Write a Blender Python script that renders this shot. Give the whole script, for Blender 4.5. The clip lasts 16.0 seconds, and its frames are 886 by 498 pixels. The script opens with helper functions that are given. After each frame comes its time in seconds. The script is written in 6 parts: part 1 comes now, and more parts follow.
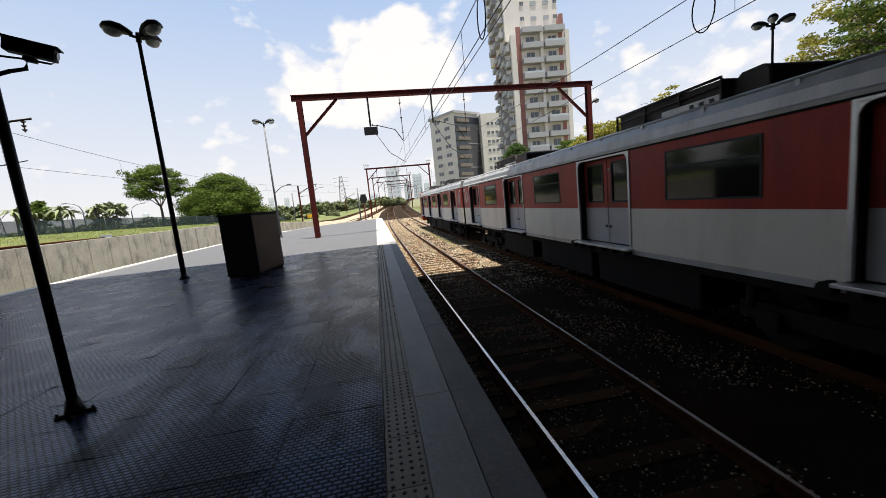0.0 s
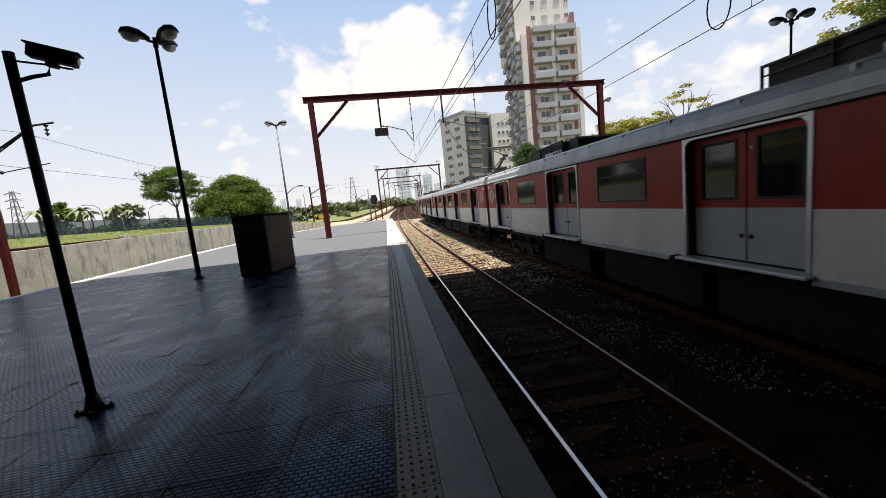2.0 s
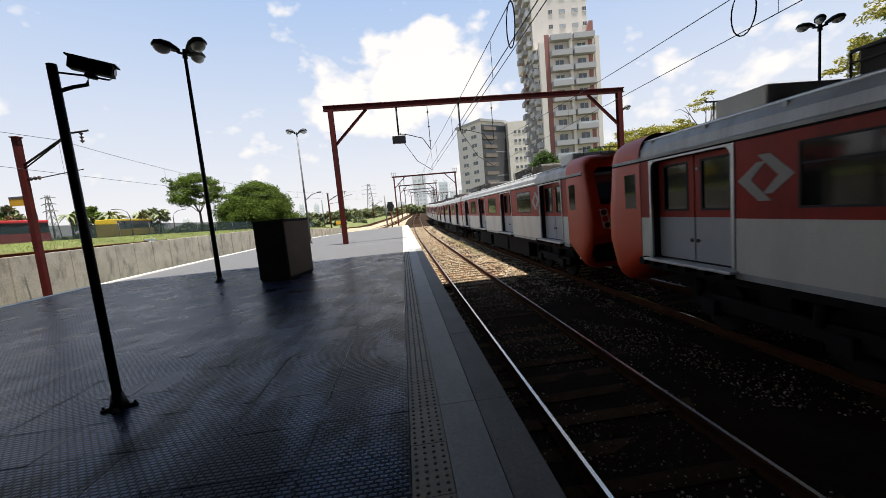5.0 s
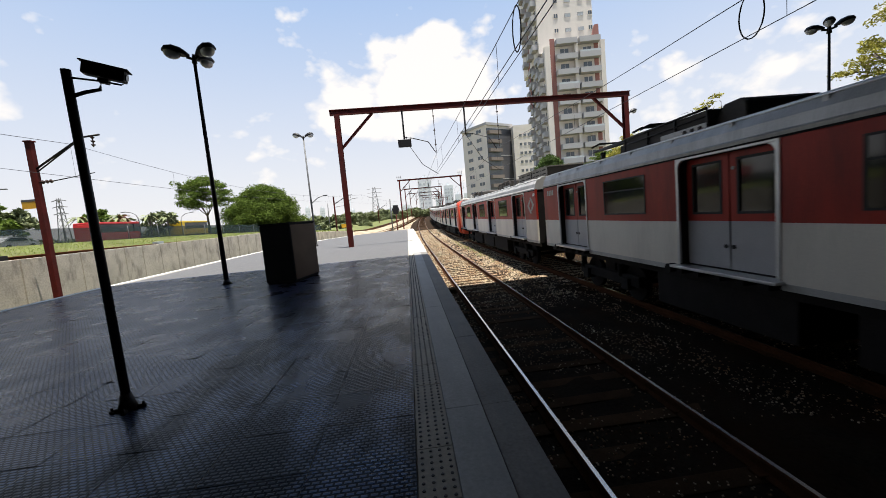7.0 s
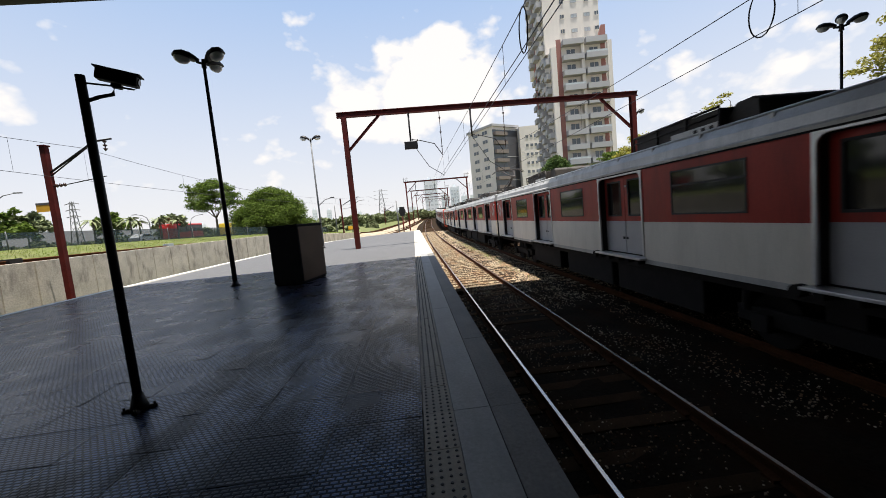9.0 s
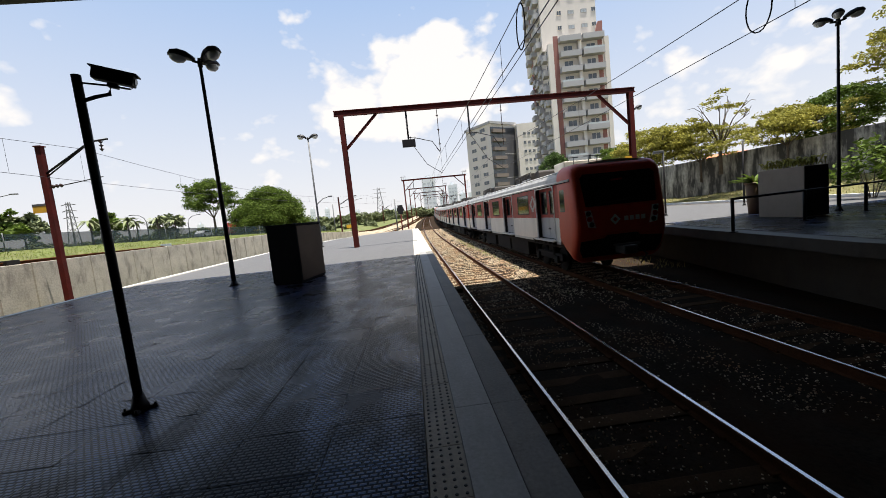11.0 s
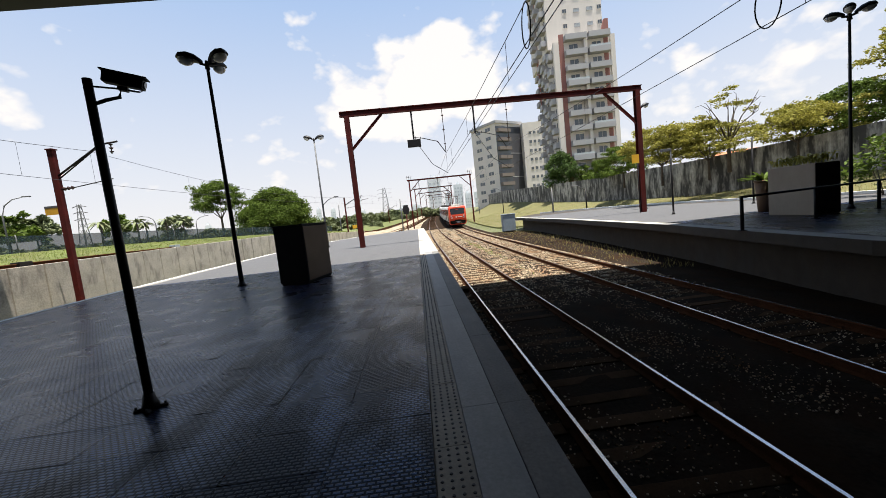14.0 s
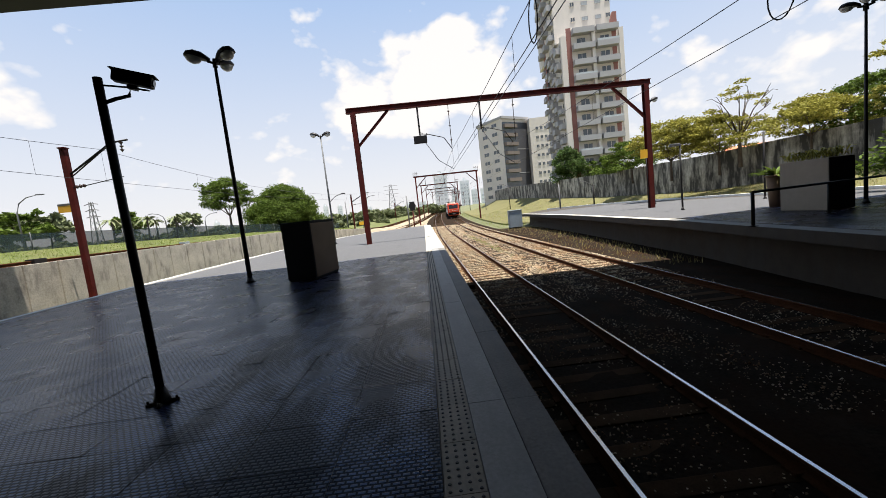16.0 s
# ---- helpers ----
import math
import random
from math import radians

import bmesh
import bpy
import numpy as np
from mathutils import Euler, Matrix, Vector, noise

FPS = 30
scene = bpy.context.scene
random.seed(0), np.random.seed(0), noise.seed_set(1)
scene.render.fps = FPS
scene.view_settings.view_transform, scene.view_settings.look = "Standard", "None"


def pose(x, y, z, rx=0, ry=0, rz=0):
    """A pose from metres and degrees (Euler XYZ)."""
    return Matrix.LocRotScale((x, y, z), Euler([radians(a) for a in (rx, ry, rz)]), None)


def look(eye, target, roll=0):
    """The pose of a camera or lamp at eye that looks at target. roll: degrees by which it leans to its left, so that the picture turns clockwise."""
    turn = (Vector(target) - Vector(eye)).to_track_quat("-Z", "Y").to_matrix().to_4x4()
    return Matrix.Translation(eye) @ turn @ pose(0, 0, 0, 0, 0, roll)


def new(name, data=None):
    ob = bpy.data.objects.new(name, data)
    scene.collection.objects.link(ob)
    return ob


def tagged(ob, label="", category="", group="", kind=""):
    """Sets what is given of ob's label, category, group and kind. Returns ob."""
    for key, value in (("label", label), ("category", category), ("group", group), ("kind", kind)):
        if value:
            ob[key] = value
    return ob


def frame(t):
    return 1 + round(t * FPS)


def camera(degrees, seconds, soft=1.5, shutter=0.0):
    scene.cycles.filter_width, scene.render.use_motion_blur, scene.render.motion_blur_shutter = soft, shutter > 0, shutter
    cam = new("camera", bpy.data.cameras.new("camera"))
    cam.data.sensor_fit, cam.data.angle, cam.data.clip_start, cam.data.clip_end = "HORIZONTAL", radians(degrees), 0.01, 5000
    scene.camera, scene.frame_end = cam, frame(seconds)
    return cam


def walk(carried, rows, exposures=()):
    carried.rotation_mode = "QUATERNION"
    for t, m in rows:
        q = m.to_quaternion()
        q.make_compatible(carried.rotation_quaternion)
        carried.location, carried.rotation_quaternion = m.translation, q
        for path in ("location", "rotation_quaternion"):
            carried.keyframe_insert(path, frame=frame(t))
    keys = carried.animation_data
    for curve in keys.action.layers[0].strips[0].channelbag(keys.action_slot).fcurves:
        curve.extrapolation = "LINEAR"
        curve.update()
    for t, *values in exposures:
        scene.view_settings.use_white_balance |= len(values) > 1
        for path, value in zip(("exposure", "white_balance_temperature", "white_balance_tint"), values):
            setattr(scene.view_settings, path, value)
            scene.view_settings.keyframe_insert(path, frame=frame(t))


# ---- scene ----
cam = camera(100.0, 16.0, soft=0.7, shutter=0.1)
PATH = [
    (0.0, -10.27, -7.41, 5.66),
    (0.5, -10.10, -7.24, 5.70),
    (1.0, -9.92, -6.93, 5.77),
    (1.5, -9.09, -6.67, 5.78),
    (2.0, -8.71, -7.19, 5.81),
    (2.5, -8.56, -7.12, 5.78),
    (3.0, -8.74, -7.01, 5.58),
    (3.5, -8.09, -7.16, 5.45),
    (4.0, -7.27, -6.75, 5.36),
    (6.5, -5.82, -5.29, 5.20),
    (7.0, -5.52, -5.26, 5.22),
    (7.5, -4.80, -5.00, 5.49),
    (8.0, -4.75, -5.27, 5.37),
    (8.5, -4.56, -4.95, 5.40),
    (9.0, -4.56, -4.93, 5.42),
    (11.5, -4.82, -5.32, 5.96),
    (12.0, -4.67, -5.32, 5.94),
    (12.5, -4.55, -5.41, 5.97),
    (13.0, -4.64, -5.14, 5.75),
    (13.5, -4.44, -5.14, 5.84),
    (14.0, -3.98, -5.21, 6.18),
    (14.5, -3.40, -5.14, 6.26),
    (15.0, -3.24, -5.34, 6.24),
    (15.5, -3.06, -5.53, 6.32),
    (16.0, -3.00, -5.65, 6.36),
]
# the holder sways a few centimetres to one side


def sway(t):
    return 0.065 * (1 - min(max((t - 2.0) / 11.0, 0), 1)) ** 1.3


walk(cam, [(t, pose(sway(t), 0, 1.64, 90 + p, r, w)) for t, w, p, r in PATH])

# ---- sky, sun, exposure ----
SUN_DIR = Vector((0.10, -0.10, 1.0)).normalized()
scene.view_settings.exposure = 1.2


def build_world():
    w = bpy.data.worlds.new("sky")
    scene.world = w
    w.use_nodes = True
    nt = w.node_tree
    n, l = nt.nodes, nt.links
    bg = n["Background"]
    sky = n.new("ShaderNodeTexSky")
    sky.sky_type, sky.sun_disc = "NISHITA", False
    sky.sun_elevation = math.asin(SUN_DIR.z)
    sky.sun_rotation = math.atan2(SUN_DIR.x, SUN_DIR.y)
    sky.air_density, sky.dust_density, sky.ozone_density = 1.0, 2.2, 1.2
    tc = n.new("ShaderNodeTexCoord")
    # cumulus clouds: heaped banks at their bearings, broken up by puffs at two scales
    mp = n.new("ShaderNodeMapping")
    mp.inputs["Scale"].default_value = (1.0, 1.0, 1.5)
    l.new(tc.outputs["Generated"], mp.inputs["Vector"])
    big = n.new("ShaderNodeTexNoise")
    big.inputs["Scale"].default_value, big.inputs["Detail"].default_value = 5.5, 9
    big.inputs["Roughness"].default_value = 0.55
    l.new(mp.outputs[0], big.inputs["Vector"])
    # rounded heads of the cumulus
    cell = n.new("ShaderNodeTexVoronoi")
    cell.feature = "SMOOTH_F1"
    cell.inputs["Scale"].default_value, cell.inputs["Smoothness"].default_value = 13.0, 0.25
    cell.inputs["Detail"].default_value, cell.inputs["Roughness"].default_value = 2.5, 0.55
    warp = n.new("ShaderNodeVectorMath")
    warp.operation = "MULTIPLY_ADD"
    warp.inputs[1].default_value = (0.05, 0.05, 0.05)
    l.new(big.outputs["Color"], warp.inputs[0])
    l.new(mp.outputs[0], warp.inputs[2])
    l.new(warp.outputs[0], cell.inputs["Vector"])
    puff = n.new("ShaderNodeMath")
    puff.operation = "MULTIPLY_ADD"
    puff.inputs[1].default_value = -0.30
    l.new(cell.outputs["Distance"], puff.inputs[0])
    lift = n.new("ShaderNodeMath")
    lift.operation = "ADD"
    lift.inputs[1].default_value = 0.13
    l.new(big.outputs[0], lift.inputs[0])
    l.new(lift.outputs[0], puff.inputs[2])
    total = puff.outputs[0]
    for az, el, size, amount in CLOUDS:
        d = Vector((math.sin(radians(az)) * math.cos(radians(el)), math.cos(radians(az)) * math.cos(radians(el)), math.sin(radians(el))))
        dot = n.new("ShaderNodeVectorMath")
        dot.operation = "DOT_PRODUCT"
        dot.inputs[1].default_value = d
        nrm = n.new("ShaderNodeVectorMath")
        nrm.operation = "NORMALIZE"
        l.new(tc.outputs["Generated"], nrm.inputs[0])
        l.new(nrm.outputs[0], dot.inputs[0])
        mr = n.new("ShaderNodeMapRange")
        mr.interpolation_type = "SMOOTHSTEP"
        mr.inputs["From Min"].default_value, mr.inputs["From Max"].default_value = math.cos(radians(size * 1.35)), math.cos(radians(size * .45))
        mr.inputs["To Max"].default_value = amount * 1.3
        l.new(dot.outputs["Value"], mr.inputs["Value"])
        ad = n.new("ShaderNodeMath")
        ad.operation = "ADD"
        l.new(total, ad.inputs[0])
        l.new(mr.outputs[0], ad.inputs[1])
        total = ad.outputs[0]
    ramp = n.new("ShaderNodeValToRGB")
    ramp.color_ramp.elements[0].position, ramp.color_ramp.elements[1].position = 0.535, 0.70
    l.new(total, ramp.inputs[0])
    # haze whitens the sky towards the horizon
    sep = n.new("ShaderNodeSeparateXYZ")
    l.new(tc.outputs["Generated"], sep.inputs[0])
    hz = n.new("ShaderNodeMapRange")
    hz.inputs["From Min"].default_value, hz.inputs["From Max"].default_value = 0.0, 0.55
    hz.inputs["To Min"].default_value, hz.inputs["To Max"].default_value = 0.85, 0.0
    l.new(sep.outputs["Z"], hz.inputs["Value"])
    veil = n.new("ShaderNodeMixRGB")
    veil.inputs[0].default_value, veil.inputs[2].default_value = 0.78, (3.25, 4.85, 7.6, 1)
    l.new(sky.outputs[0], veil.inputs[1])
    haze = n.new("ShaderNodeMixRGB")
    haze.inputs[2].default_value = (8.0, 7.6, 7.2, 1)
    l.new(hz.outputs[0], haze.inputs[0])
    l.new(veil.outputs[0], haze.inputs[1])
    cl = n.new("ShaderNodeMixRGB")
    cl.inputs[2].default_value = (8.6, 8.15, 7.7, 1)
    k = n.new("ShaderNodeMath")
    k.operation = "MULTIPLY"
    k.inputs[1].default_value = 0.85
    l.new(ramp.outputs[0], k.inputs[0])
    l.new(k.outputs[0], cl.inputs[0])
    l.new(haze.outputs[0], cl.inputs[1])
    l.new(cl.outputs[0], bg.inputs["Color"])
    bg.inputs["Strength"].default_value = 0.056


# bearing, height, half-width in degrees and weight of each cloud bank
CLOUDS = ((3.5, 20.5, 6, .2), (9, 20, 6, .2), (-1, 17, 6, .16), (13.5, 17, 5, .16), (-8.6, 17.5, 5, .15), (-13.5, 25.5, 6, .07), (-44, 16, 4.5, .15), (-33, 17, 5, .15), (-19, 11, 7, .1), (34, 13.5, 7, .16), (47, 15, 7, .12), (-5, 12, 7, .1), (6, 13, 8, .12), (25, 30, 9, .1), (70, 25, 12, .12), (-75, 30, 14, .12), (120, 35, 16, .12), (180, 30, 18, .12), (-130, 35, 18, .12))
build_world()
sun = new("sun", bpy.data.lights.new("sun", "SUN"))
sun.data.energy, sun.data.angle, sun.data.color = 5.0, radians(0.6), (1.0, 0.95, 0.87)
sun.matrix_world = look(SUN_DIR * 60, (0, 0, 0))

# ---- materials ----
def mat(name, col, rough=0.7, metal=0.0, var=0.25, scale=3.0, fine=40.0, bump=0.15, stain=None, stain_amt=0.35, stain_scale=(1, 1, 0.25), rand=0.0, spec=0.5, stain_lo=0.45, stain_hi=0.66):
    m = bpy.data.materials.new(name)
    m.use_nodes = True
    nt = m.node_tree
    n, l = nt.nodes, nt.links
    b = n["Principled BSDF"]
    b.inputs["Roughness"].default_value, b.inputs["Metallic"].default_value = rough, metal
    b.inputs["Specular IOR Level"].default_value = spec
    tc = n.new("ShaderNodeTexCoord")
    geo = n.new("ShaderNodeNewGeometry")
    a = n.new("ShaderNodeTexNoise")
    a.inputs["Scale"].default_value, a.inputs["Detail"].default_value = scale, 6
    f = n.new("ShaderNodeTexNoise")
    f.inputs["Scale"].default_value, f.inputs["Detail"].default_value = fine, 4
    l.new(geo.outputs["Position"] if rand == 0 else tc.outputs["Object"], a.inputs["Vector"])
    l.new(geo.outputs["Position"] if rand == 0 else tc.outputs["Object"], f.inputs["Vector"])
    s = n.new("ShaderNodeMath")
    s.operation = "ADD"
    l.new(a.outputs[0], s.inputs[0])
    l.new(f.outputs[0], s.inputs[1])
    r = n.new("ShaderNodeMapRange")
    r.inputs["From Min"].default_value, r.inputs["From Max"].default_value = 0.7, 1.3
    r.inputs["To Min"].default_value, r.inputs["To Max"].default_value = 1 - var, 1 + var
    l.new(s.outputs[0], r.inputs["Value"])
    mul = n.new("ShaderNodeVectorMath")
    mul.operation = "SCALE"
    mul.inputs[0].default_value = col
    l.new(r.outputs[0], mul.inputs["Scale"])
    out = mul.outputs[0]
    if rand:
        oi = n.new("ShaderNodeObjectInfo")
        ad = n.new("ShaderNodeMath")
        ad.operation = "ADD"
        l.new(oi.outputs["Random"], ad.inputs[0])
        l.new(geo.outputs["Random Per Island"], ad.inputs[1])
        fr = n.new("ShaderNodeMath")
        fr.operation = "FRACT"
        l.new(ad.outputs[0], fr.inputs[0])
        rr = n.new("ShaderNodeMapRange")
        rr.inputs["To Min"].default_value, rr.inputs["To Max"].default_value = 1 - rand, 1 + rand
        l.new(fr.outputs[0], rr.inputs["Value"])
        m2 = n.new("ShaderNodeVectorMath")
        m2.operation = "SCALE"
        l.new(out, m2.inputs[0])
        l.new(rr.outputs[0], m2.inputs["Scale"])
        out = m2.outputs[0]
    if stain:
        mp = n.new("ShaderNodeMapping")
        mp.inputs["Scale"].default_value = stain_scale
        l.new(geo.outputs["Position"], mp.inputs["Vector"])
        st = n.new("ShaderNodeTexNoise")
        st.inputs["Scale"].default_value, st.inputs["Detail"].default_value = 1.7, 8
        st.inputs["Roughness"].default_value = 0.65
        l.new(mp.outputs[0], st.inputs["Vector"])
        ra = n.new("ShaderNodeMapRange")
        ra.inputs["From Min"].default_value, ra.inputs["From Max"].default_value = stain_lo, stain_hi
        ra.inputs["To Max"].default_value = stain_amt
        l.new(st.outputs[0], ra.inputs["Value"])
        mx = n.new("ShaderNodeMixRGB")
        mx.inputs[2].default_value = (*stain, 1)
        l.new(ra.outputs[0], mx.inputs[0])
        l.new(out, mx.inputs[1])
        out = mx.outputs[0]
    l.new(out, b.inputs["Base Color"])
    if bump:
        bp = n.new("ShaderNodeBump")
        bp.inputs["Strength"].default_value, bp.inputs["Distance"].default_value = bump, 0.01
        l.new(f.outputs[0], bp.inputs["Height"])
        l.new(bp.outputs[0], b.inputs["Normal"])
    return m


def thin(m, amount=0.45):
    """Leaves pass part of the light on through themselves."""
    n, l = m.node_tree.nodes, m.node_tree.links
    b = n["Principled BSDF"]
    tr = n.new("ShaderNodeBsdfTranslucent")
    l.new(b.inputs["Base Color"].links[0].from_socket, tr.inputs["Color"])
    mx = n.new("ShaderNodeMixShader")
    mx.inputs[0].default_value = amount
    l.new(b.outputs[0], mx.inputs[1])
    l.new(tr.outputs[0], mx.inputs[2])
    l.new(mx.outputs[0], n["Material Output"].inputs["Surface"])


CONCRETE = mat("concrete", (0.24, 0.22, 0.19), 0.85, var=0.2, stain=(0.16, 0.15, 0.14), stain_amt=0.5)
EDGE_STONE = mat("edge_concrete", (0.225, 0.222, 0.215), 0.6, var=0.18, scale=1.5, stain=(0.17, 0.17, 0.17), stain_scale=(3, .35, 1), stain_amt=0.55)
EDGE_WORN_SHADED = mat("worn_shaded_edge_concrete", (0.15, 0.142, 0.128), 0.72, var=0.25, scale=2.0, stain=(0.12, 0.12, 0.12), stain_scale=(5, .3, 1), stain_amt=0.7)
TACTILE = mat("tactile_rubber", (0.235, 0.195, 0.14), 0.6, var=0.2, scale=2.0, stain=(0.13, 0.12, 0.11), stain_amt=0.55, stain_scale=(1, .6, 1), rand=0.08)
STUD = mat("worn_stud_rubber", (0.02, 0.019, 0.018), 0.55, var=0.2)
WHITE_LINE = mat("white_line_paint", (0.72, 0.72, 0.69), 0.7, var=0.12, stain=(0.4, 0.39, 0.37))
# edge concrete with the sun's brightening put into its cream colour
EDGE_SUNLIT = mat("sunlit_edge_concrete", (0.42, 0.40, 0.35), 0.8, var=0.12, stain=(0.28, 0.26, 0.22), stain_scale=(2, .5, 1))
# grey floor tone with the sunlight beyond the roof put into it
SUNLIT_PAVING = mat("sunlit_grey_paving", (0.084, 0.083, 0.085), 0.8, var=0.12, stain=(0.066, 0.066, 0.068), stain_scale=(1, 1, 1))


def rubber_mat():
    m = mat("studded_rubber", (0.026, 0.044, 0.12), 0.34, var=0.16, scale=1.1, bump=0, stain=(0.014, 0.019, 0.036), stain_scale=(1.1, .45, 1), stain_amt=0.3, rand=0.07)
    nt = m.node_tree
    n, l = nt.nodes, nt.links
    b = n["Principled BSDF"]
    geo = n.new("ShaderNodeNewGeometry")
    br = n.new("ShaderNodeTexBrick")
    br.inputs["Scale"].default_value = 1.0
    br.inputs["Brick Width"].default_value, br.inputs["Row Height"].default_value = 0.060, 0.036
    br.inputs["Mortar Size"].default_value, br.inputs["Mortar Smooth"].default_value = 0.0095, 0.35
    br.offset = 0.5
    br.inputs["Color1"].default_value = br.inputs["Color2"].default_value = (1, 1, 1, 1)
    br.inputs["Mortar"].default_value = (0, 0, 0, 1)
    l.new(geo.outputs["Position"], br.inputs["Vector"])
    # shade in the grooves between the bars is put into the colour
    gr = n.new("ShaderNodeMixRGB")
    gr.blend_type, gr.inputs[0].default_value = "MULTIPLY", 0.86
    l.new(b.inputs["Base Color"].links[0].from_socket, gr.inputs[1])
    l.new(br.outputs["Color"], gr.inputs[2])
    l.new(gr.outputs[0], b.inputs["Base Color"])
    # specular cut in the grooves too, so only the bars catch the sky
    sp = n.new("ShaderNodeMapRange")
    sp.inputs["To Min"].default_value, sp.inputs["To Max"].default_value = 0.10, 0.5
    l.new(br.outputs["Color"], sp.inputs["Value"])
    l.new(sp.outputs[0], b.inputs["Specular IOR Level"])
    b.inputs["Specular Tint"].default_value = (0.36, 0.62, 1.0, 1)
    no = n.new("ShaderNodeTexNoise")
    no.inputs["Scale"].default_value, no.inputs["Detail"].default_value = 1.3, 3
    l.new(geo.outputs["Position"], no.inputs["Vector"])
    bp = n.new("ShaderNodeBump")
    bp.inputs["Strength"].default_value, bp.inputs["Distance"].default_value = 1.0, 0.04
    l.new(br.outputs["Color"], bp.inputs["Height"])
    bq = n.new("ShaderNodeBump")
    bq.inputs["Strength"].default_value, bq.inputs["Distance"].default_value = 0.16, 0.02
    l.new(no.outputs[0], bq.inputs["Height"])
    l.new(bp.outputs[0], bq.inputs["Normal"])
    l.new(bq.outputs[0], b.inputs["Normal"])
    ro = n.new("ShaderNodeMapRange")
    ro.inputs["From Min"].default_value, ro.inputs["From Max"].default_value = 0.35, 0.7
    ro.inputs["To Min"].default_value, ro.inputs["To Max"].default_value = 0.25, 0.36
    l.new(no.outputs[0], ro.inputs["Value"])
    # trodden, oily patches along the side that passengers use
    sep = n.new("ShaderNodeSeparateXYZ")
    l.new(geo.outputs["Position"], sep.inputs[0])
    lane = n.new("ShaderNodeMapRange")
    lane.interpolation_type = "SMOOTHSTEP"
    lane.inputs["From Min"].default_value, lane.inputs["From Max"].default_value = -4.6, -1.7
    lane.inputs["To Min"].default_value, lane.inputs["To Max"].default_value = -0.16, 0.07
    l.new(sep.outputs["X"], lane.inputs["Value"])
    mp = n.new("ShaderNodeMapping")
    mp.inputs["Scale"].default_value = (1.5, 0.55, 1)
    l.new(geo.outputs["Position"], mp.inputs["Vector"])
    pn = n.new("ShaderNodeTexNoise")
    pn.inputs["Scale"].default_value, pn.inputs["Detail"].default_value = 1.25, 5
    pn.inputs["Roughness"].default_value = 0.6
    l.new(mp.outputs[0], pn.inputs["Vector"])
    pa = n.new("ShaderNodeMath")
    pa.operation = "ADD"
    l.new(pn.outputs[0], pa.inputs[0])
    l.new(lane.outputs[0], pa.inputs[1])
    patch = n.new("ShaderNodeMapRange")
    patch.interpolation_type = "SMOOTHSTEP"
    patch.inputs["From Min"].default_value, patch.inputs["From Max"].default_value = 0.47, 0.62
    l.new(pa.outputs[0], patch.inputs["Value"])
    dk = n.new("ShaderNodeMixRGB")
    dk.inputs[2].default_value = (0.006, 0.006, 0.008, 1)
    l.new(patch.outputs[0], dk.inputs[0])
    l.new(gr.outputs[0], dk.inputs[1])
    l.new(dk.outputs[0], b.inputs["Base Color"])
    inv = n.new("ShaderNodeMath")
    inv.operation = "MULTIPLY_ADD"
    inv.inputs[1].default_value, inv.inputs[2].default_value = -0.62, 1.0
    l.new(patch.outputs[0], inv.inputs[0])
    sm = n.new("ShaderNodeMath")
    sm.operation = "MULTIPLY"
    l.new(sp.outputs[0], sm.inputs[0])
    l.new(inv.outputs[0], sm.inputs[1])
    l.new(sm.outputs[0], b.inputs["Specular IOR Level"])
    l.new(ro.outputs[0], b.inputs["Roughness"])
    return m


RUBBER = rubber_mat()
# bed colour near black, to carry the deep shade over the covered tracks
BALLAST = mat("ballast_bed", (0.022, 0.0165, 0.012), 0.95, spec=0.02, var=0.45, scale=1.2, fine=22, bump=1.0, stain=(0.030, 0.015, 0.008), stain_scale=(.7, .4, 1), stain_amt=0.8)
STONE = mat("ballast_stone", (0.42, 0.345, 0.245), 0.9, spec=0.06, var=0.25, rand=0.7, stain=(0.32, 0.15, 0.055), stain_scale=(.9, .35, 1), stain_amt=0.7)
GRAVEL = mat("pale_gravel", (0.30, 0.255, 0.185), 0.95, spec=0.1, var=0.3, scale=0.8, fine=9, bump=0.8, stain=(0.17, 0.11, 0.06), stain_scale=(.5, .12, 1), stain_amt=0.7)
SLEEPER = mat("weathered_sleeper", (0.050, 0.030, 0.017), 0.92, spec=0.02, var=0.25, rand=0.2, stain=(0.10, 0.055, 0.03), stain_scale=(2, 2, 2))
RAIL_SIDE = mat("rusty_rail", (0.075, 0.030, 0.014), 0.9, spec=0.04, var=0.25)
RAIL_TOP = mat("polished_rail", (0.60, 0.58, 0.57), 0.27, metal=1.0, var=0.08, fine=8, bump=0.02)
DARK_STEEL = mat("black_painted_steel", (0.014, 0.0125, 0.0125), 0.5, spec=0.25, var=0.3, bump=0.05)
BLACK_BOX = mat("black_sheet_steel", (0.010, 0.009, 0.0085), 0.7, spec=0.2, var=0.3, scale=2, bump=0.03)
BROWN_BOX = mat("brown_cabinet_side", (0.13, 0.078, 0.045), 0.55, spec=0.3, var=0.2, scale=2, bump=0.03)
RED_STEEL = mat("red_oxide_steel", (0.085, 0.011, 0.008), 0.65, spec=0.15, var=0.3, scale=2, stain=(0.05, 0.016, 0.014), stain_amt=0.7)
GALV = mat("grey_steel", (0.11, 0.11, 0.11), 0.6, metal=0.1, var=0.15)
GLASS_LENS = mat("lamp_glass", (0.55, 0.55, 0.52), 0.15, var=0.05, bump=0)
CERAMIC = mat("dark_insulator", (0.05, 0.03, 0.025), 0.25, var=0.1)
WIRE = mat("wire_copper_dark", (0.045, 0.042, 0.045), 0.5, metal=0.3, var=0.1, bump=0)
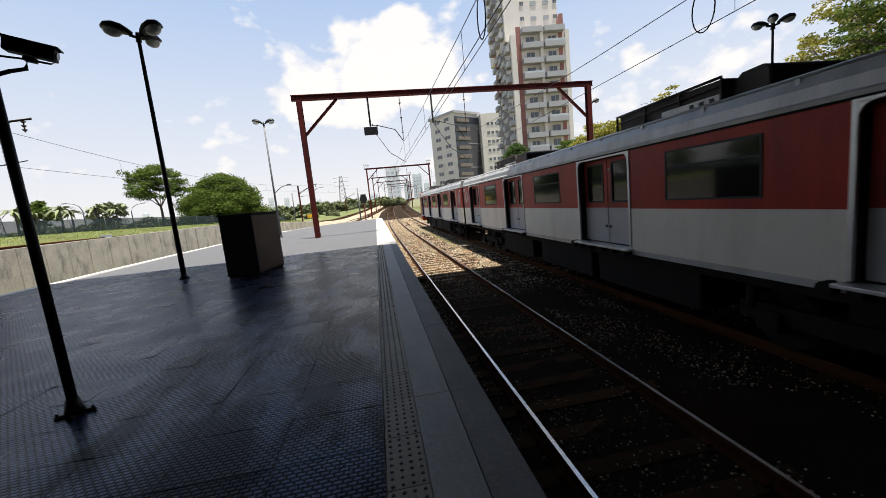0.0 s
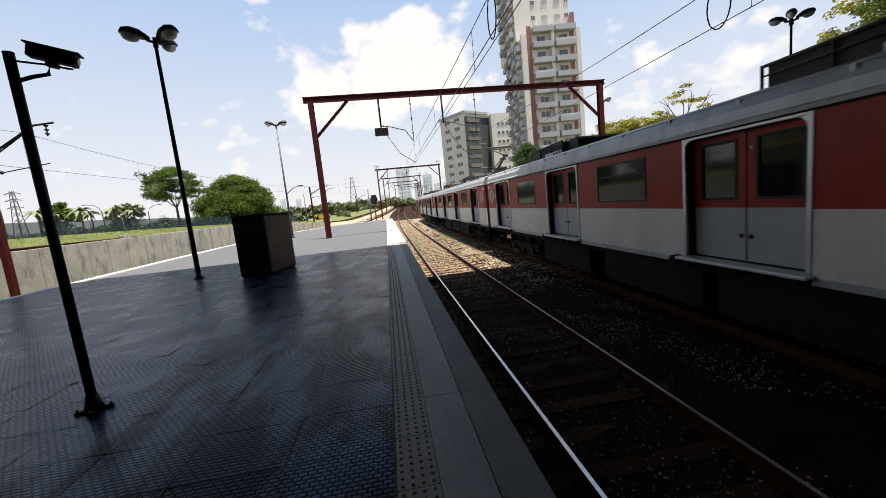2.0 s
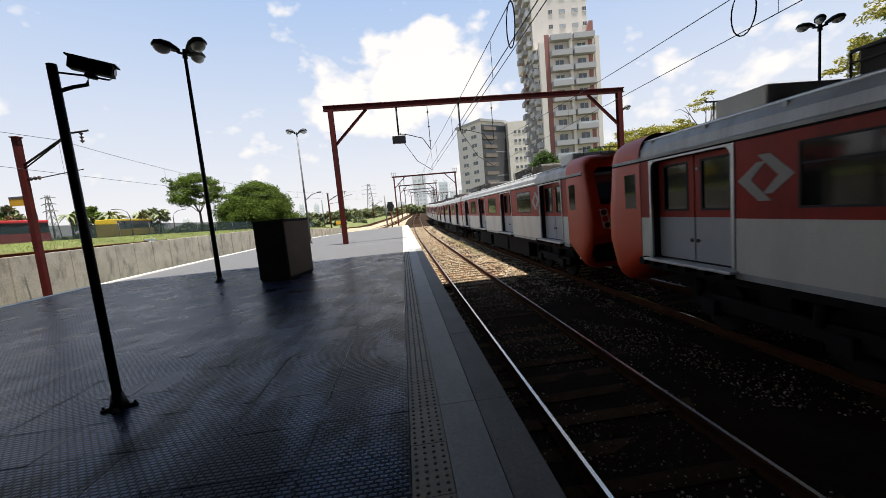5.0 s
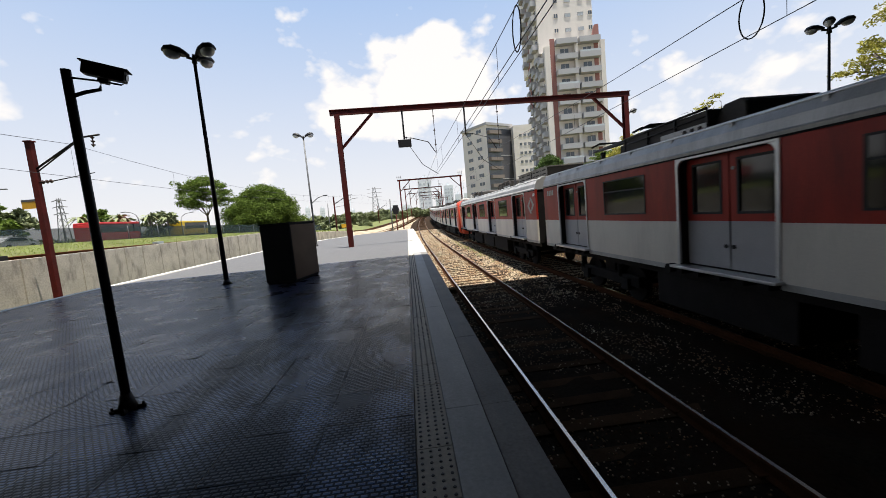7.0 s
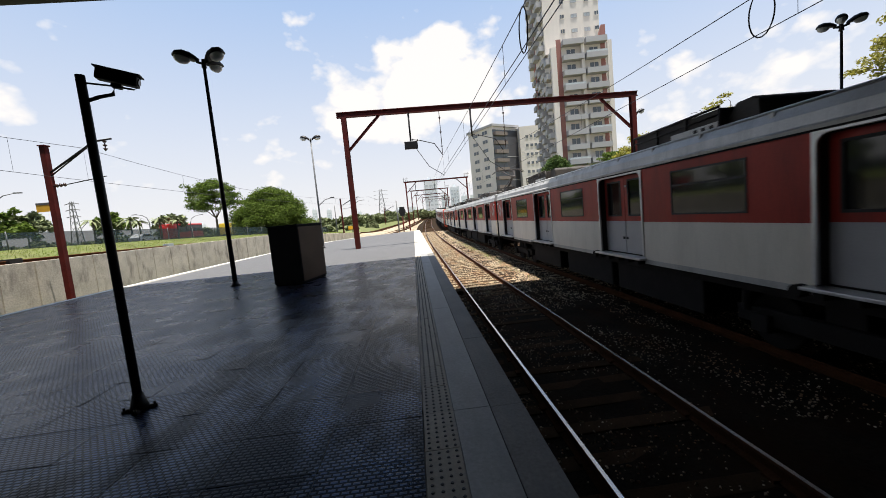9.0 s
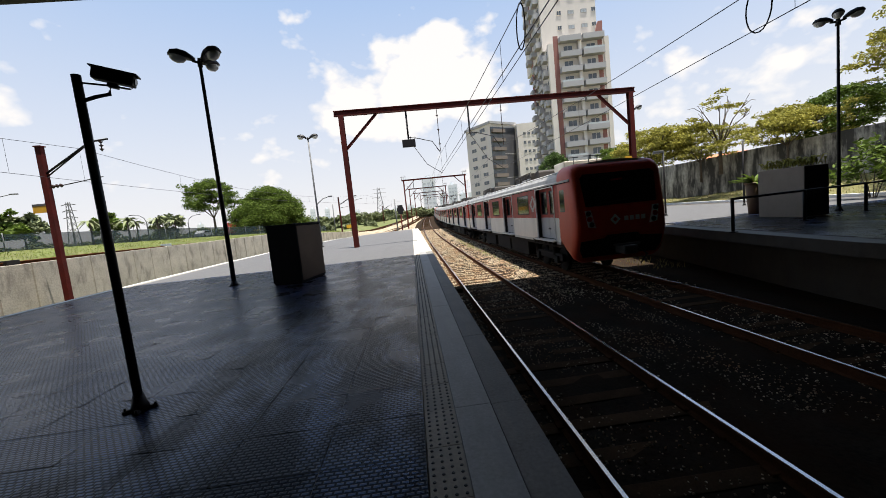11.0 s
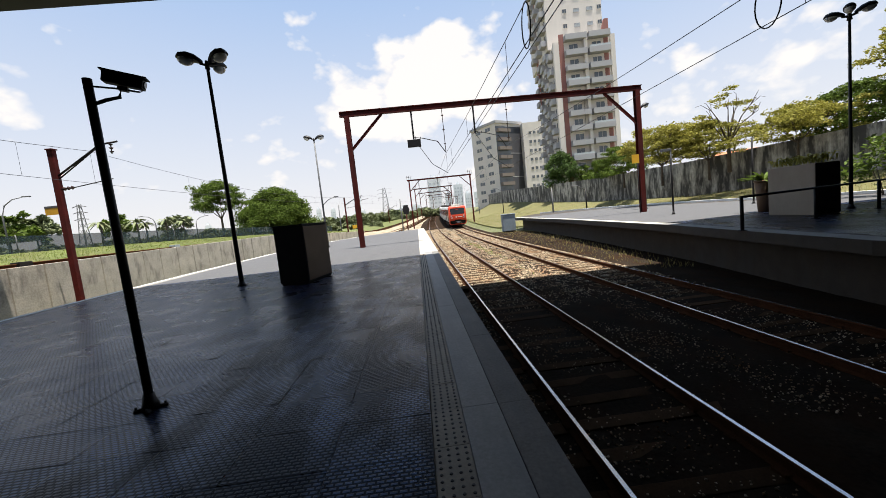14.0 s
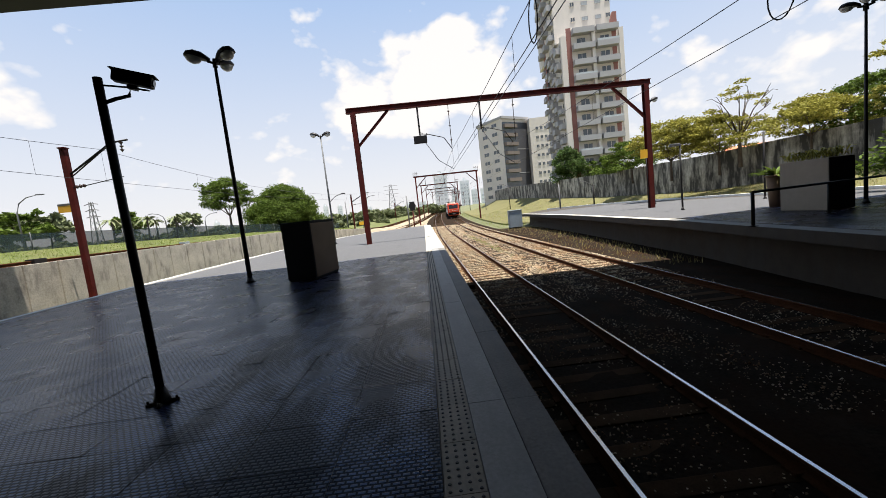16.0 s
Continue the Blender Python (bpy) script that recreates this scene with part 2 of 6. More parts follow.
TRAIN_RED = mat("train_red_paint", (0.36, 0.030, 0.018), 0.42, spec=0.2, var=0.14, scale=0.8, bump=0.01, stain=(0.14, 0.02, 0.016), stain_amt=0.6, rand=0.02)
TRAIN_WHITE = mat("train_off_white_paint", (0.72, 0.67, 0.585), 0.45, spec=0.35, var=0.07, scale=0.8, bump=0.01, stain=(0.55, 0.51, 0.44), stain_amt=0.6, rand=0.02)
TRAIN_GREY = mat("train_roof_grey", (0.46, 0.455, 0.44), 0.42, var=0.12, scale=1.0, bump=0.03, metal=0.2, stain=(0.2, 0.19, 0.18), stain_amt=0.5, rand=0.02)
TRAIN_DOOR = mat("door_grey_paint", (0.37, 0.365, 0.37), 0.4, var=0.08, bump=0.01, rand=0.02)
TRAIN_TRIM = mat("aluminium_trim", (0.55, 0.55, 0.54), 0.4, metal=0.6, var=0.12, rand=0.02)
TRAIN_ORANGE = mat("orange_cab_paint", (0.60, 0.055, 0.016), 0.4, var=0.07, bump=0.01, rand=0.02)
UNDER = mat("underframe_grime", (0.012, 0.0105, 0.01), 0.85, spec=0.2, var=0.35, rand=0.02)
ROOF_KIT = mat("sooty_roof_equipment", (0.045, 0.038, 0.034), 0.75, var=0.35, rand=0.02)
KIT_GREY = mat("weathered_grey_casing", (0.16, 0.15, 0.13), 0.7, var=0.3, stain=(0.04, 0.035, 0.03), stain_amt=0.7, stain_scale=(1, 1, 1), rand=0.02)
RUBBER_BLACK = mat("black_rubber", (0.012, 0.012, 0.012), 0.7, var=0.2, rand=0.02)
LOGO = mat("faded_logo_white", (0.34, 0.30, 0.27), 0.5, var=0.1, rand=0.02)
WINDOW = mat("tinted_train_glass", (0.010, 0.011, 0.012), 0.07, var=0.15, bump=0, spec=0.5, rand=0.02)
CAB_LIGHT = mat("headlamp_lens", (0.06, 0.06, 0.06), 0.12, var=0.05, bump=0, rand=0.02)
RED_LENS = mat("red_lens", (0.5, 0.02, 0.02), 0.15, var=0.05, bump=0, rand=0.02)
# stained concrete, its base darkened to stand for shade below the overhang
FASCIA = mat("shaded_platform_wall", (0.045, 0.035, 0.025), 0.9, var=0.25, stain=(0.05, 0.045, 0.04), stain_amt=0.6)
WALL_GREY = mat("stained_retaining_wall", (0.47, 0.42, 0.345), 0.9, var=0.24, scale=1.3, fine=14, bump=0.9, stain=(0.15, 0.13, 0.11), stain_amt=0.75, stain_scale=(1.2, 1.2, 0.5), stain_lo=0.5, stain_hi=0.68)
WALL_DARK = mat("black_streaked_wall", (0.42, 0.40, 0.355), 0.92, var=0.3, stain=(0.032, 0.030, 0.029), stain_amt=0.95, stain_scale=(0.75, 0.75, 0.2), stain_lo=0.36, stain_hi=0.55)
VERGE_SOIL = mat("green_verge_soil", (0.090, 0.108, 0.026), 0.95, var=0.4, scale=0.8, fine=9, bump=0.6, stain=(0.14, 0.12, 0.045), stain_scale=(.4, .4, 1), stain_amt=0.5)
GRASS_SOIL = mat("grass_soil", (0.115, 0.11, 0.038), 0.95, var=0.35, scale=0.8, fine=9, bump=0.6, stain=(0.15, 0.12, 0.05), stain_scale=(.4, .4, 1), stain_amt=0.6)
BLADE = mat("grass_blade", (0.165, 0.205, 0.04), 0.8, spec=0.12, var=0.2, rand=0.35)
DRY_BLADE = mat("dry_grass", (0.30, 0.25, 0.10), 0.85, spec=0.12, var=0.2, rand=0.3)
LEAF = mat("green_leaf", (0.085, 0.125, 0.02), 0.6, spec=0.12, var=0.2, rand=0.45, bump=0)
LEAF_YELLOW = mat("yellow_green_leaf", (0.27, 0.25, 0.05), 0.6, spec=0.12, var=0.2, rand=0.4, bump=0)
LEAF_DARK = mat("dark_green_leaf", (0.065, 0.105, 0.028), 0.6, spec=0.12, var=0.2, rand=0.4, bump=0)
# aerial haze is put into this leaf colour as a paler tone
LEAF_HAZY = mat("leaf_paled_by_haze", (0.15, 0.17, 0.085), 0.7, spec=0.12, var=0.2, rand=0.3, bump=0)
BARK = mat("bark", (0.10, 0.075, 0.055), 0.9, var=0.35, bump=0.6)
GROUND = mat("distant_ground", (0.12, 0.125, 0.06), 0.95, var=0.3, scale=0.05, fine=0.6)
ASPHALT = mat("asphalt", (0.06, 0.06, 0.062), 0.9, var=0.2)
MESH_GREEN = mat("green_fence_mesh", (0.026, 0.048, 0.052), 0.8, var=0.5, scale=0.5)
TOWER_CREAM = mat("cream_render", (0.60, 0.555, 0.50), 0.85, var=0.06, scale=0.2, stain=(0.5, 0.47, 0.43), stain_scale=(.3, .3, .06))
TOWER_GREY = mat("grey_balcony_render", (0.34, 0.335, 0.335), 0.85, var=0.07, scale=0.3)
TOWER_RED = mat("brick_red_render", (0.27, 0.12, 0.10), 0.85, var=0.1, scale=0.3)
TOWER_DARK = mat("dark_cladding", (0.07, 0.07, 0.078), 0.6, var=0.1, scale=0.3)
OFFICE_BROWN = mat("brown_balcony_render", (0.17, 0.14, 0.12), 0.8, var=0.1, scale=0.3)
BLDG_GLASS = mat("facade_glass", (0.10, 0.115, 0.13), 0.15, var=0.2, scale=0.7, bump=0)
BLDG_GLASS_PALE = mat("pale_blind_glass", (0.42, 0.45, 0.46), 0.2, var=0.12, bump=0)
# far facades and their windows carry the haze in their pale colours
HAZE_BLDG = mat("facade_paled_by_haze", (0.60, 0.62, 0.64), 0.9, var=0.06, scale=0.1, bump=0)
HAZE_WIN = mat("window_paled_by_haze", (0.42, 0.45, 0.48), 0.6, var=0.06, bump=0)
YELLOW_SIGN = mat("yellow_sign_paint", (0.75, 0.40, 0.02), 0.6, var=0.1)
PLANTER = mat("taupe_planter_concrete", (0.29, 0.24, 0.185), 0.8, var=0.08, stain=(0.19, 0.155, 0.115))
# planter colour for the end turned from the light, shade painted in
PLANTER_SHADE = mat("planter_shaded_side", (0.035, 0.028, 0.026), 0.8, var=0.2)
CAB_GREY = mat("grey_blue_cabinet_paint", (0.22, 0.26, 0.28), 0.6, var=0.12, stain=(0.2, 0.2, 0.2))
BUS_RED = mat("bus_red", (0.5, 0.03, 0.03), 0.4, var=0.05, rand=0.02)
BUS_YELLOW = mat("bus_yellow", (0.6, 0.4, 0.02), 0.4, var=0.05, rand=0.02)
CAR_WHITE = mat("car_white", (0.6, 0.6, 0.6), 0.3, var=0.05, rand=0.02)
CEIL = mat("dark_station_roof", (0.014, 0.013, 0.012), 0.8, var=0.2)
ROOF_TILE = mat("terracotta_roof", (0.45, 0.16, 0.07), 0.85, var=0.2)

def see_through(m, amount):
    """Woven mesh lets the view through its holes."""
    n, l = m.node_tree.nodes, m.node_tree.links
    tr = n.new("ShaderNodeBsdfTransparent")
    mx = n.new("ShaderNodeMixShader")
    mx.inputs[0].default_value = amount
    l.new(n["Principled BSDF"].outputs[0], mx.inputs[1])
    l.new(tr.outputs[0], mx.inputs[2])
    l.new(mx.outputs[0], n["Material Output"].inputs["Surface"])


see_through(MESH_GREEN, 0.45)
for leafy in (LEAF, LEAF_YELLOW, LEAF_DARK, BLADE, DRY_BLADE):
    thin(leafy, 0.28)


# ---- mesh helpers ----
def box(bm, x0, x1, y0, y1, z0, z1, mi=0, bev=0.0):
    vs = [bm.verts.new((x, y, z)) for z in (z0, z1) for y in (y0, y1) for x in (x0, x1)]
    fs = []
    for q in ((0, 2, 3, 1), (4, 5, 7, 6), (0, 1, 5, 4), (2, 6, 7, 3), (0, 4, 6, 2), (1, 3, 7, 5)):
        f = bm.faces.new([vs[i] for i in q])
        f.material_index = mi
        fs.append(f)
    if bev:
        es = list({e for f in fs for e in f.edges})
        r = bmesh.ops.bevel(bm, geom=es, offset=bev, segments=2, profile=0.6, affect="EDGES")
        for f in r["faces"]:
            f.material_index = mi
    return fs


def tube(bm, pts, r0, r1=None, n=8, mi=0, caps=True):
    r1 = r0 if r1 is None else r1
    pts = [Vector(p) for p in pts]
    rings = []
    for i, p in enumerate(pts):
        d = (pts[min(i + 1, len(pts) - 1)] - pts[max(i - 1, 0)]).normalized()
        up = Vector((0, 0, 1)) if abs(d.z) < 0.9 else Vector((1, 0, 0))
        a = d.cross(up).normalized()
        b = a.cross(d)
        r = r0 + (r1 - r0) * i / (len(pts) - 1)
        rings.append([bm.verts.new(p + a * (r * math.cos(2 * math.pi * k / n)) + b * (r * math.sin(2 * math.pi * k / n))) for k in range(n)])
    for A, B in zip(rings, rings[1:]):
        for k in range(n):
            f = bm.faces.new((A[k], B[k], B[(k + 1) % n], A[(k + 1) % n]))
            f.material_index, f.smooth = mi, n > 5
    if caps:
        for ring in (rings[0][::-1], rings[-1]):
            bm.faces.new(ring).material_index = mi


def prism(bm, pts, z0, z1, mi=0):
    lo = [bm.verts.new((x, y, z0)) for x, y in pts]
    hi = [bm.verts.new((x, y, z1)) for x, y in pts]
    k = len(pts)
    fs = [bm.faces.new(lo[::-1]), bm.faces.new(hi)]
    fs += [bm.faces.new((lo[i], lo[(i + 1) % k], hi[(i + 1) % k], hi[i])) for i in range(k)]
    for f in fs:
        f.material_index = mi
    return fs


def extrude_y(bm, prof, y0, y1, mi=0, caps=True):
    """A closed profile of (x, z) points drawn out along y."""
    a = [bm.verts.new((x, y0, z)) for x, z in prof]
    b = [bm.verts.new((x, y1, z)) for x, z in prof]
    k = len(prof)
    for i in range(k):
        bm.faces.new((a[i], a[(i + 1) % k], b[(i + 1) % k], b[i])).material_index = mi
    if caps:
        bm.faces.new(a[::-1]).material_index = mi
        bm.faces.new(b).material_index = mi


def meshed(name, bm, mats):
    me = bpy.data.meshes.new(name)
    bmesh.ops.recalc_face_normals(bm, faces=bm.faces)
    bm.to_mesh(me)
    bm.free()
    for m in mats if isinstance(mats, (list, tuple)) else [mats]:
        me.materials.append(m)
    return me


def part(name, bm, mats, parent=None, label="", at=None):
    ob = new(name, meshed(name, bm, mats) if isinstance(bm, bmesh.types.BMesh) else bm)
    if parent:
        ob.parent = parent
    if at is not None:
        ob.matrix_basis = at
    return tagged(ob, label)


def thing(name, label, category, group="", at=None, kind=""):
    ob = new(name)
    if at is not None:
        ob.matrix_basis = at
    return tagged(ob, label, category, group, kind)


def strip(name, rows, mats, parent=None):
    """A sheet through rows of points."""
    bm = bmesh.new()
    vs = [[bm.verts.new(p) for p in r] for r in rows]
    for A, B in zip(vs, vs[1:]):
        for i in range(len(A) - 1):
            bm.faces.new((A[i], A[i + 1], B[i + 1], B[i])).smooth = True
    return part(name, bm, mats, parent)


def along(pts, y):
    """x (and z) of a plan line of (y, x, ...) rows at y, eased between rows."""
    if y <= pts[0][0]:
        return pts[0][1:]
    for a, b in zip(pts, pts[1:]):
        if y <= b[0]:
            k = (y - a[0]) / (b[0] - a[0])
            return tuple(p + (q - p) * k for p, q in zip(a[1:], b[1:]))
    return pts[-1][1:]


def climb(y):
    """How far the line has climbed at y beyond the platform end."""
    return 0.0 if y < 40 else 0.00025 * (y - 40) ** 2 if y < 92 else 0.676 + 0.026 * (y - 92)


def bend(y):
    """How far the line has swung to the right at y."""
    return 0.0 if y < 30 else (y - 30) ** 2 / 3500.0

# ---- ground and tracks ----
RAIL_Z = -1.05
T1, T2 = 2.48, 6.73
rng = random.Random(7)


def build_ground():
    # one sheet to the horizon, with the railway bed, the raised verge on one side and the grass bank on the other
    xs = [-1500, -300, -120, -60, -40, -30, -24, -19.2, -17.4, -17.2, -13, 0, 5, 9, 12, 16, 20, 25, 31, 40, 60, 120, 300, 1500]
    ys = [-60, -20, 0, 10, 20, 30, 40, 50, 60, 70, 80, 90, 110, 150, 220, 320, 600, 1800]
    rows = []
    for y in ys:
        r = []
        for x in xs:
            b = bend(min(y, 330))
            z = -1.32
            if x <= -17.3:
                k = min(max((y - 55) / 60, 0), 1)
                z = 1.18 - 2.3 * k + (0.9 if x < -30 else 0)
            elif x >= 12:
                k = min((x - 12) / 16, 1)
                rise = 1.5 if y < 60 else 1.5 + min(y - 60, 60) * 0.02
                z = -1.32 + k * k * rise * (1 if y < 140 else max(0.2, 1 - (y - 140) / 150))
            lift = climb(min(y, 330)) * (1 if x > -25 else min(max((y - 110) / 100, 0), 1))
            r.append((x + (b if x > -17 else b * 0.6), y, z + lift))
        rows.append(r)
    g = strip("ground", rows, GROUND)
    tagged(g, "dry earth ground reaching to the horizon", "ground", kind="structure")
    # ballast bed under the two main tracks
    rows = []
    y = -30.0
    while y < 420:
        b = bend(y)
        pr = [(-0.4, -1.30), (0.9, -1.24), (1.6, -1.214), (2.48, -1.216), (3.3, -1.214), (4.1, -1.19), (4.6, -1.20), (5.2, -1.19), (5.9, -1.214), (6.73, -1.216), (7.6, -1.214), (8.3, -1.22), (9.3 if y > 46 else 13.2, -1.30)]
        rows.append([(x + b, y, z + climb(y) + 0.025 * noise.noise((x * 2.1, y * 1.7, 0))) for x, z in pr])
        y += 0.5 if y < 40 else 4.0
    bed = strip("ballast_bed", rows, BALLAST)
    tagged(bed, "stone ballast bed under the tracks, near black for the roof shade", "ballast", kind="structure")


def rail_mesh(bm, line, mi_side=0, mi_top=1):
    """A flat-bottomed rail drawn along points (x, y, z of the rail head)."""
    prof = [(-0.022, 0.0), (0.022, 0.0), (0.036, -0.022), (0.010, -0.05), (0.010, -0.125), (0.07, -0.145), (0.07, -0.16), (-0.07, -0.16), (-0.07, -0.145), (-0.010, -0.125), (-0.010, -0.05), (-0.036, -0.022)]
    rings = []
    for i, p in enumerate(line):
        a, b = Vector(line[max(i - 1, 0)]), Vector(line[min(i + 1, len(line) - 1)])
        d = (b - a).normalized()
        s = Vector((d.y, -d.x, 0))
        rings.append([bm.verts.new(Vector(p) + s * u + Vector((0, 0, w))) for u, w in prof])
    for A, B in zip(rings, rings[1:]):
        for k in range(len(prof)):
            bm.faces.new((A[k], A[(k + 1) % 12], B[(k + 1) % 12], B[k])).material_index = mi_top if k == 0 else mi_side
    bm.faces.new(rings[0][::-1])
    bm.faces.new(rings[-1])


def track(label, centre, y0, y1, step, near=None, hw=1.35):
    t = thing("railway_track", label, "track", "railway tracks", kind="structure")
    ys = []
    y = y0
    while y <= y1:
        ys.append(y)
        y += 2.0 if y < 60 else 6.0
    for side in (-0.835, 0.835):
        bm = bmesh.new()
        rail_mesh(bm, [(centre(v)[0] + side, v, centre(v)[1]) for v in ys])
        part("rail", bm, [RAIL_SIDE, RAIL_TOP], t, "rusty rail with a polished head")
    bm = bmesh.new()
    box(bm, -1.35, 1.35, -0.12, 0.12, -0.30, -0.155, bev=0.015)
    me = meshed("sleeper", bm, SLEEPER)
    cb = bmesh.new()
    box(cb, -0.09, 0.09, -0.07, 0.07, -0.158, -0.125)
    clip = meshed("rail_clip", cb, RAIL_SIDE)
    rest = bmesh.new()
    y = y0
    while y < y1:
        x, z = centre(y)
        dx = (centre(y + 1)[0] - x)
        if near and near[0] <= y <= near[1]:
            s = part("sleeper", me, None, t, at=pose(x + rng.uniform(-.03, .03), y, z + rng.uniform(-.012, .006), 0, 0, -math.degrees(math.atan(dx)) + rng.uniform(-.8, .8)))
            if y < 30:
                for side in (-0.835, 0.835):
                    part("rail_clip", clip, None, s, at=pose(side, 0, 0))
        else:
            box(rest, x - hw, x + hw, y - 0.12, y + 0.12, z - 0.30, z - 0.155)
        y += step
    if len(rest.verts):
        tagged(part("far_sleepers", rest, SLEEPER, t), kind="stuff")
    return t


LEFT_LOW = [(-30, -14.3), (26, -14.3), (40, -13.2), (52, -10.4), (65, -7.6), (90, -4.2), (120, -2.2), (160, -0.9)]
LEFT_HIGH = [(-30, -18.4, 1.42), (26, -18.4, 1.55), (50, -15.6, 1.1), (70, -12.4, 0.1), (88, -10.0, -0.8), (130, -7.0, -1.0), (200, -5.5, -1.0), (420, -5.0, -1.0)]


def smooth_line(pts, y):
    vals = [along(pts, y + d) for d in (-9, -6, -3, 0, 3, 6, 9)]
    return [sum(v[i] for v in vals) / 7 for i in range(len(vals[0]))]


build_ground()
track("main track with rusty rails on wooden sleepers beside the platform", lambda y: (T1 + bend(y), RAIL_Z + climb(y)), -25, 420, 0.6, (2, 85))
track("main track on which the red and white train runs", lambda y: (T2 + bend(y), RAIL_Z + climb(y)), -25, 420, 0.6, (5, 85))
track("sunken track between the platform and the retaining wall", lambda y: (smooth_line(LEFT_LOW, y)[0] + bend(y) * (1 if y > 90 else 0.6), RAIL_Z + climb(y)), -25, 300, 1.2)


def upper(y):
    x, z = smooth_line(LEFT_HIGH, y)
    return (x + bend(y) * 0.8, z + climb(y))


track("rusty upper track along the top of the retaining wall", upper, -25, 300, 0.9, hw=1.05)


def ballast_stones():
    """Loose stones, the size of a fist, thick where the sun falls beyond the shade."""
    bm = bmesh.new()
    base = [Vector(v) for v in ((1, 0, -.3), (-.4, .9, -.3), (-.5, -.8, -.3), (.3, .5, .6), (-.5, 0.1, .7), (.35, -.6, .5))]
    faces = ((0, 1, 3), (1, 4, 3), (1, 2, 4), (2, 5, 4), (2, 0, 5), (0, 3, 5), (3, 4, 5), (0, 2, 1))

    def stone(x, y, z, s):
        a = rng.uniform(0, 6.28)
        c, n_ = math.cos(a), math.sin(a)
        vs = []
        for v in base:
            q = Vector((v.x * rng.uniform(.7, 1.2), v.y * rng.uniform(.7, 1.2), v.z * rng.uniform(.7, 1.1))) * s
            vs.append(bm.verts.new((x + q.x * c - q.y * n_, y + q.x * n_ + q.y * c, z + q.z)))
        for f in faces:
            bm.faces.new([vs[i] for i in f])

    for _ in range(135000):
        y = 9.0 + 62 * rng.random() ** 1.35
        # pale stones thin out before the shadow line, leaving the shaded bed dark
        if y < 15 and rng.random() > ((y - 9) / 6) ** 2:
            continue
        x = rng.uniform(0.8, 8.2) + bend(y)
        off = min(abs(x - bend(y) - c) for c in (T1 - .835, T1 + .835, T2 - .835, T2 + .835))
        on_sleeper = min(abs(x - bend(y) - c) for c in (T1, T2)) < 1.4 and abs((y + 25.3) % 0.6 - 0.3) < 0.14
        if off < 0.1 or on_sleeper:
            continue
        stone(x, y, -1.214 + climb(y) + rng.uniform(-.012, .022), rng.uniform(.022, .042))
    # thinner spread of smaller stones nearer the station, some lying on the sleepers
    for _ in range(24000):
        x, y = rng.uniform(0.85, 8.0), rng.uniform(1.6, 15)
        off = min(abs(x - c) for c in (T1 - .835, T1 + .835, T2 - .835, T2 + .835))
        between = min(abs(x - T1), abs(x - T2)) < 1.3
        if off < 0.09 or rng.random() < (0.55 if between else 0.1) or noise.noise((x * .8, y * .5, 2)) < -.15:
            continue
        stone(x, y, (-1.214 if between else -1.2) + rng.uniform(-.012, .010), rng.uniform(.010, .024))
    ob = part("ballast_stones", bm, STONE)
    tagged(ob, "loose pale grey and tan ballast stones between the rails", "ballast", kind="stuff")


def left_gravel():
    """Pale gravel spread under the tracks beside and beyond the platform end."""
    rows = []
    for y in [46 + 4 * v for v in range(66)]:
        ux, uz = upper(y)
        lx, m = smooth_line(LEFT_LOW, y)[0] + bend(y) * (1 if y > 90 else 0.6), bend(y) - .4
        z = -1.27 + climb(y)
        if y < 74:
            r = [(ux + 3.0, z), (lx - 1.5, z), (lx, z + .03), (lx + 1.6, z)]
        else:
            r = [(ux - 2.6, uz - .26), (ux + 1.5, uz - .23), (lx, z + .03), (lx + 1.6, z)]
        r.append((max(m, lx + 2.0), z - .02))
        rows.append([(x, y, w + .03 * noise.noise((x * .9, y * .4, 5))) for x, w in r])
    tagged(strip("gravel", rows, GRAVEL), "pale gravel under the side tracks", "gravel", kind="structure")


left_gravel()


# ---- platforms ----
ISLAND = [(-12.1, -25), (-12.3, 8), (-12.5, 16), (-12.55, 24), (-12.3, 32), (-11.6, 38), (-10.2, 45), (-7.3, 51), (-4.2, 53.2), (-0.66, 55.7), (0.75, 55.9), (0.75, -25)]


def island_left(y):
    return along([(b, a) for a, b in ISLAND[:10]], y)[0]


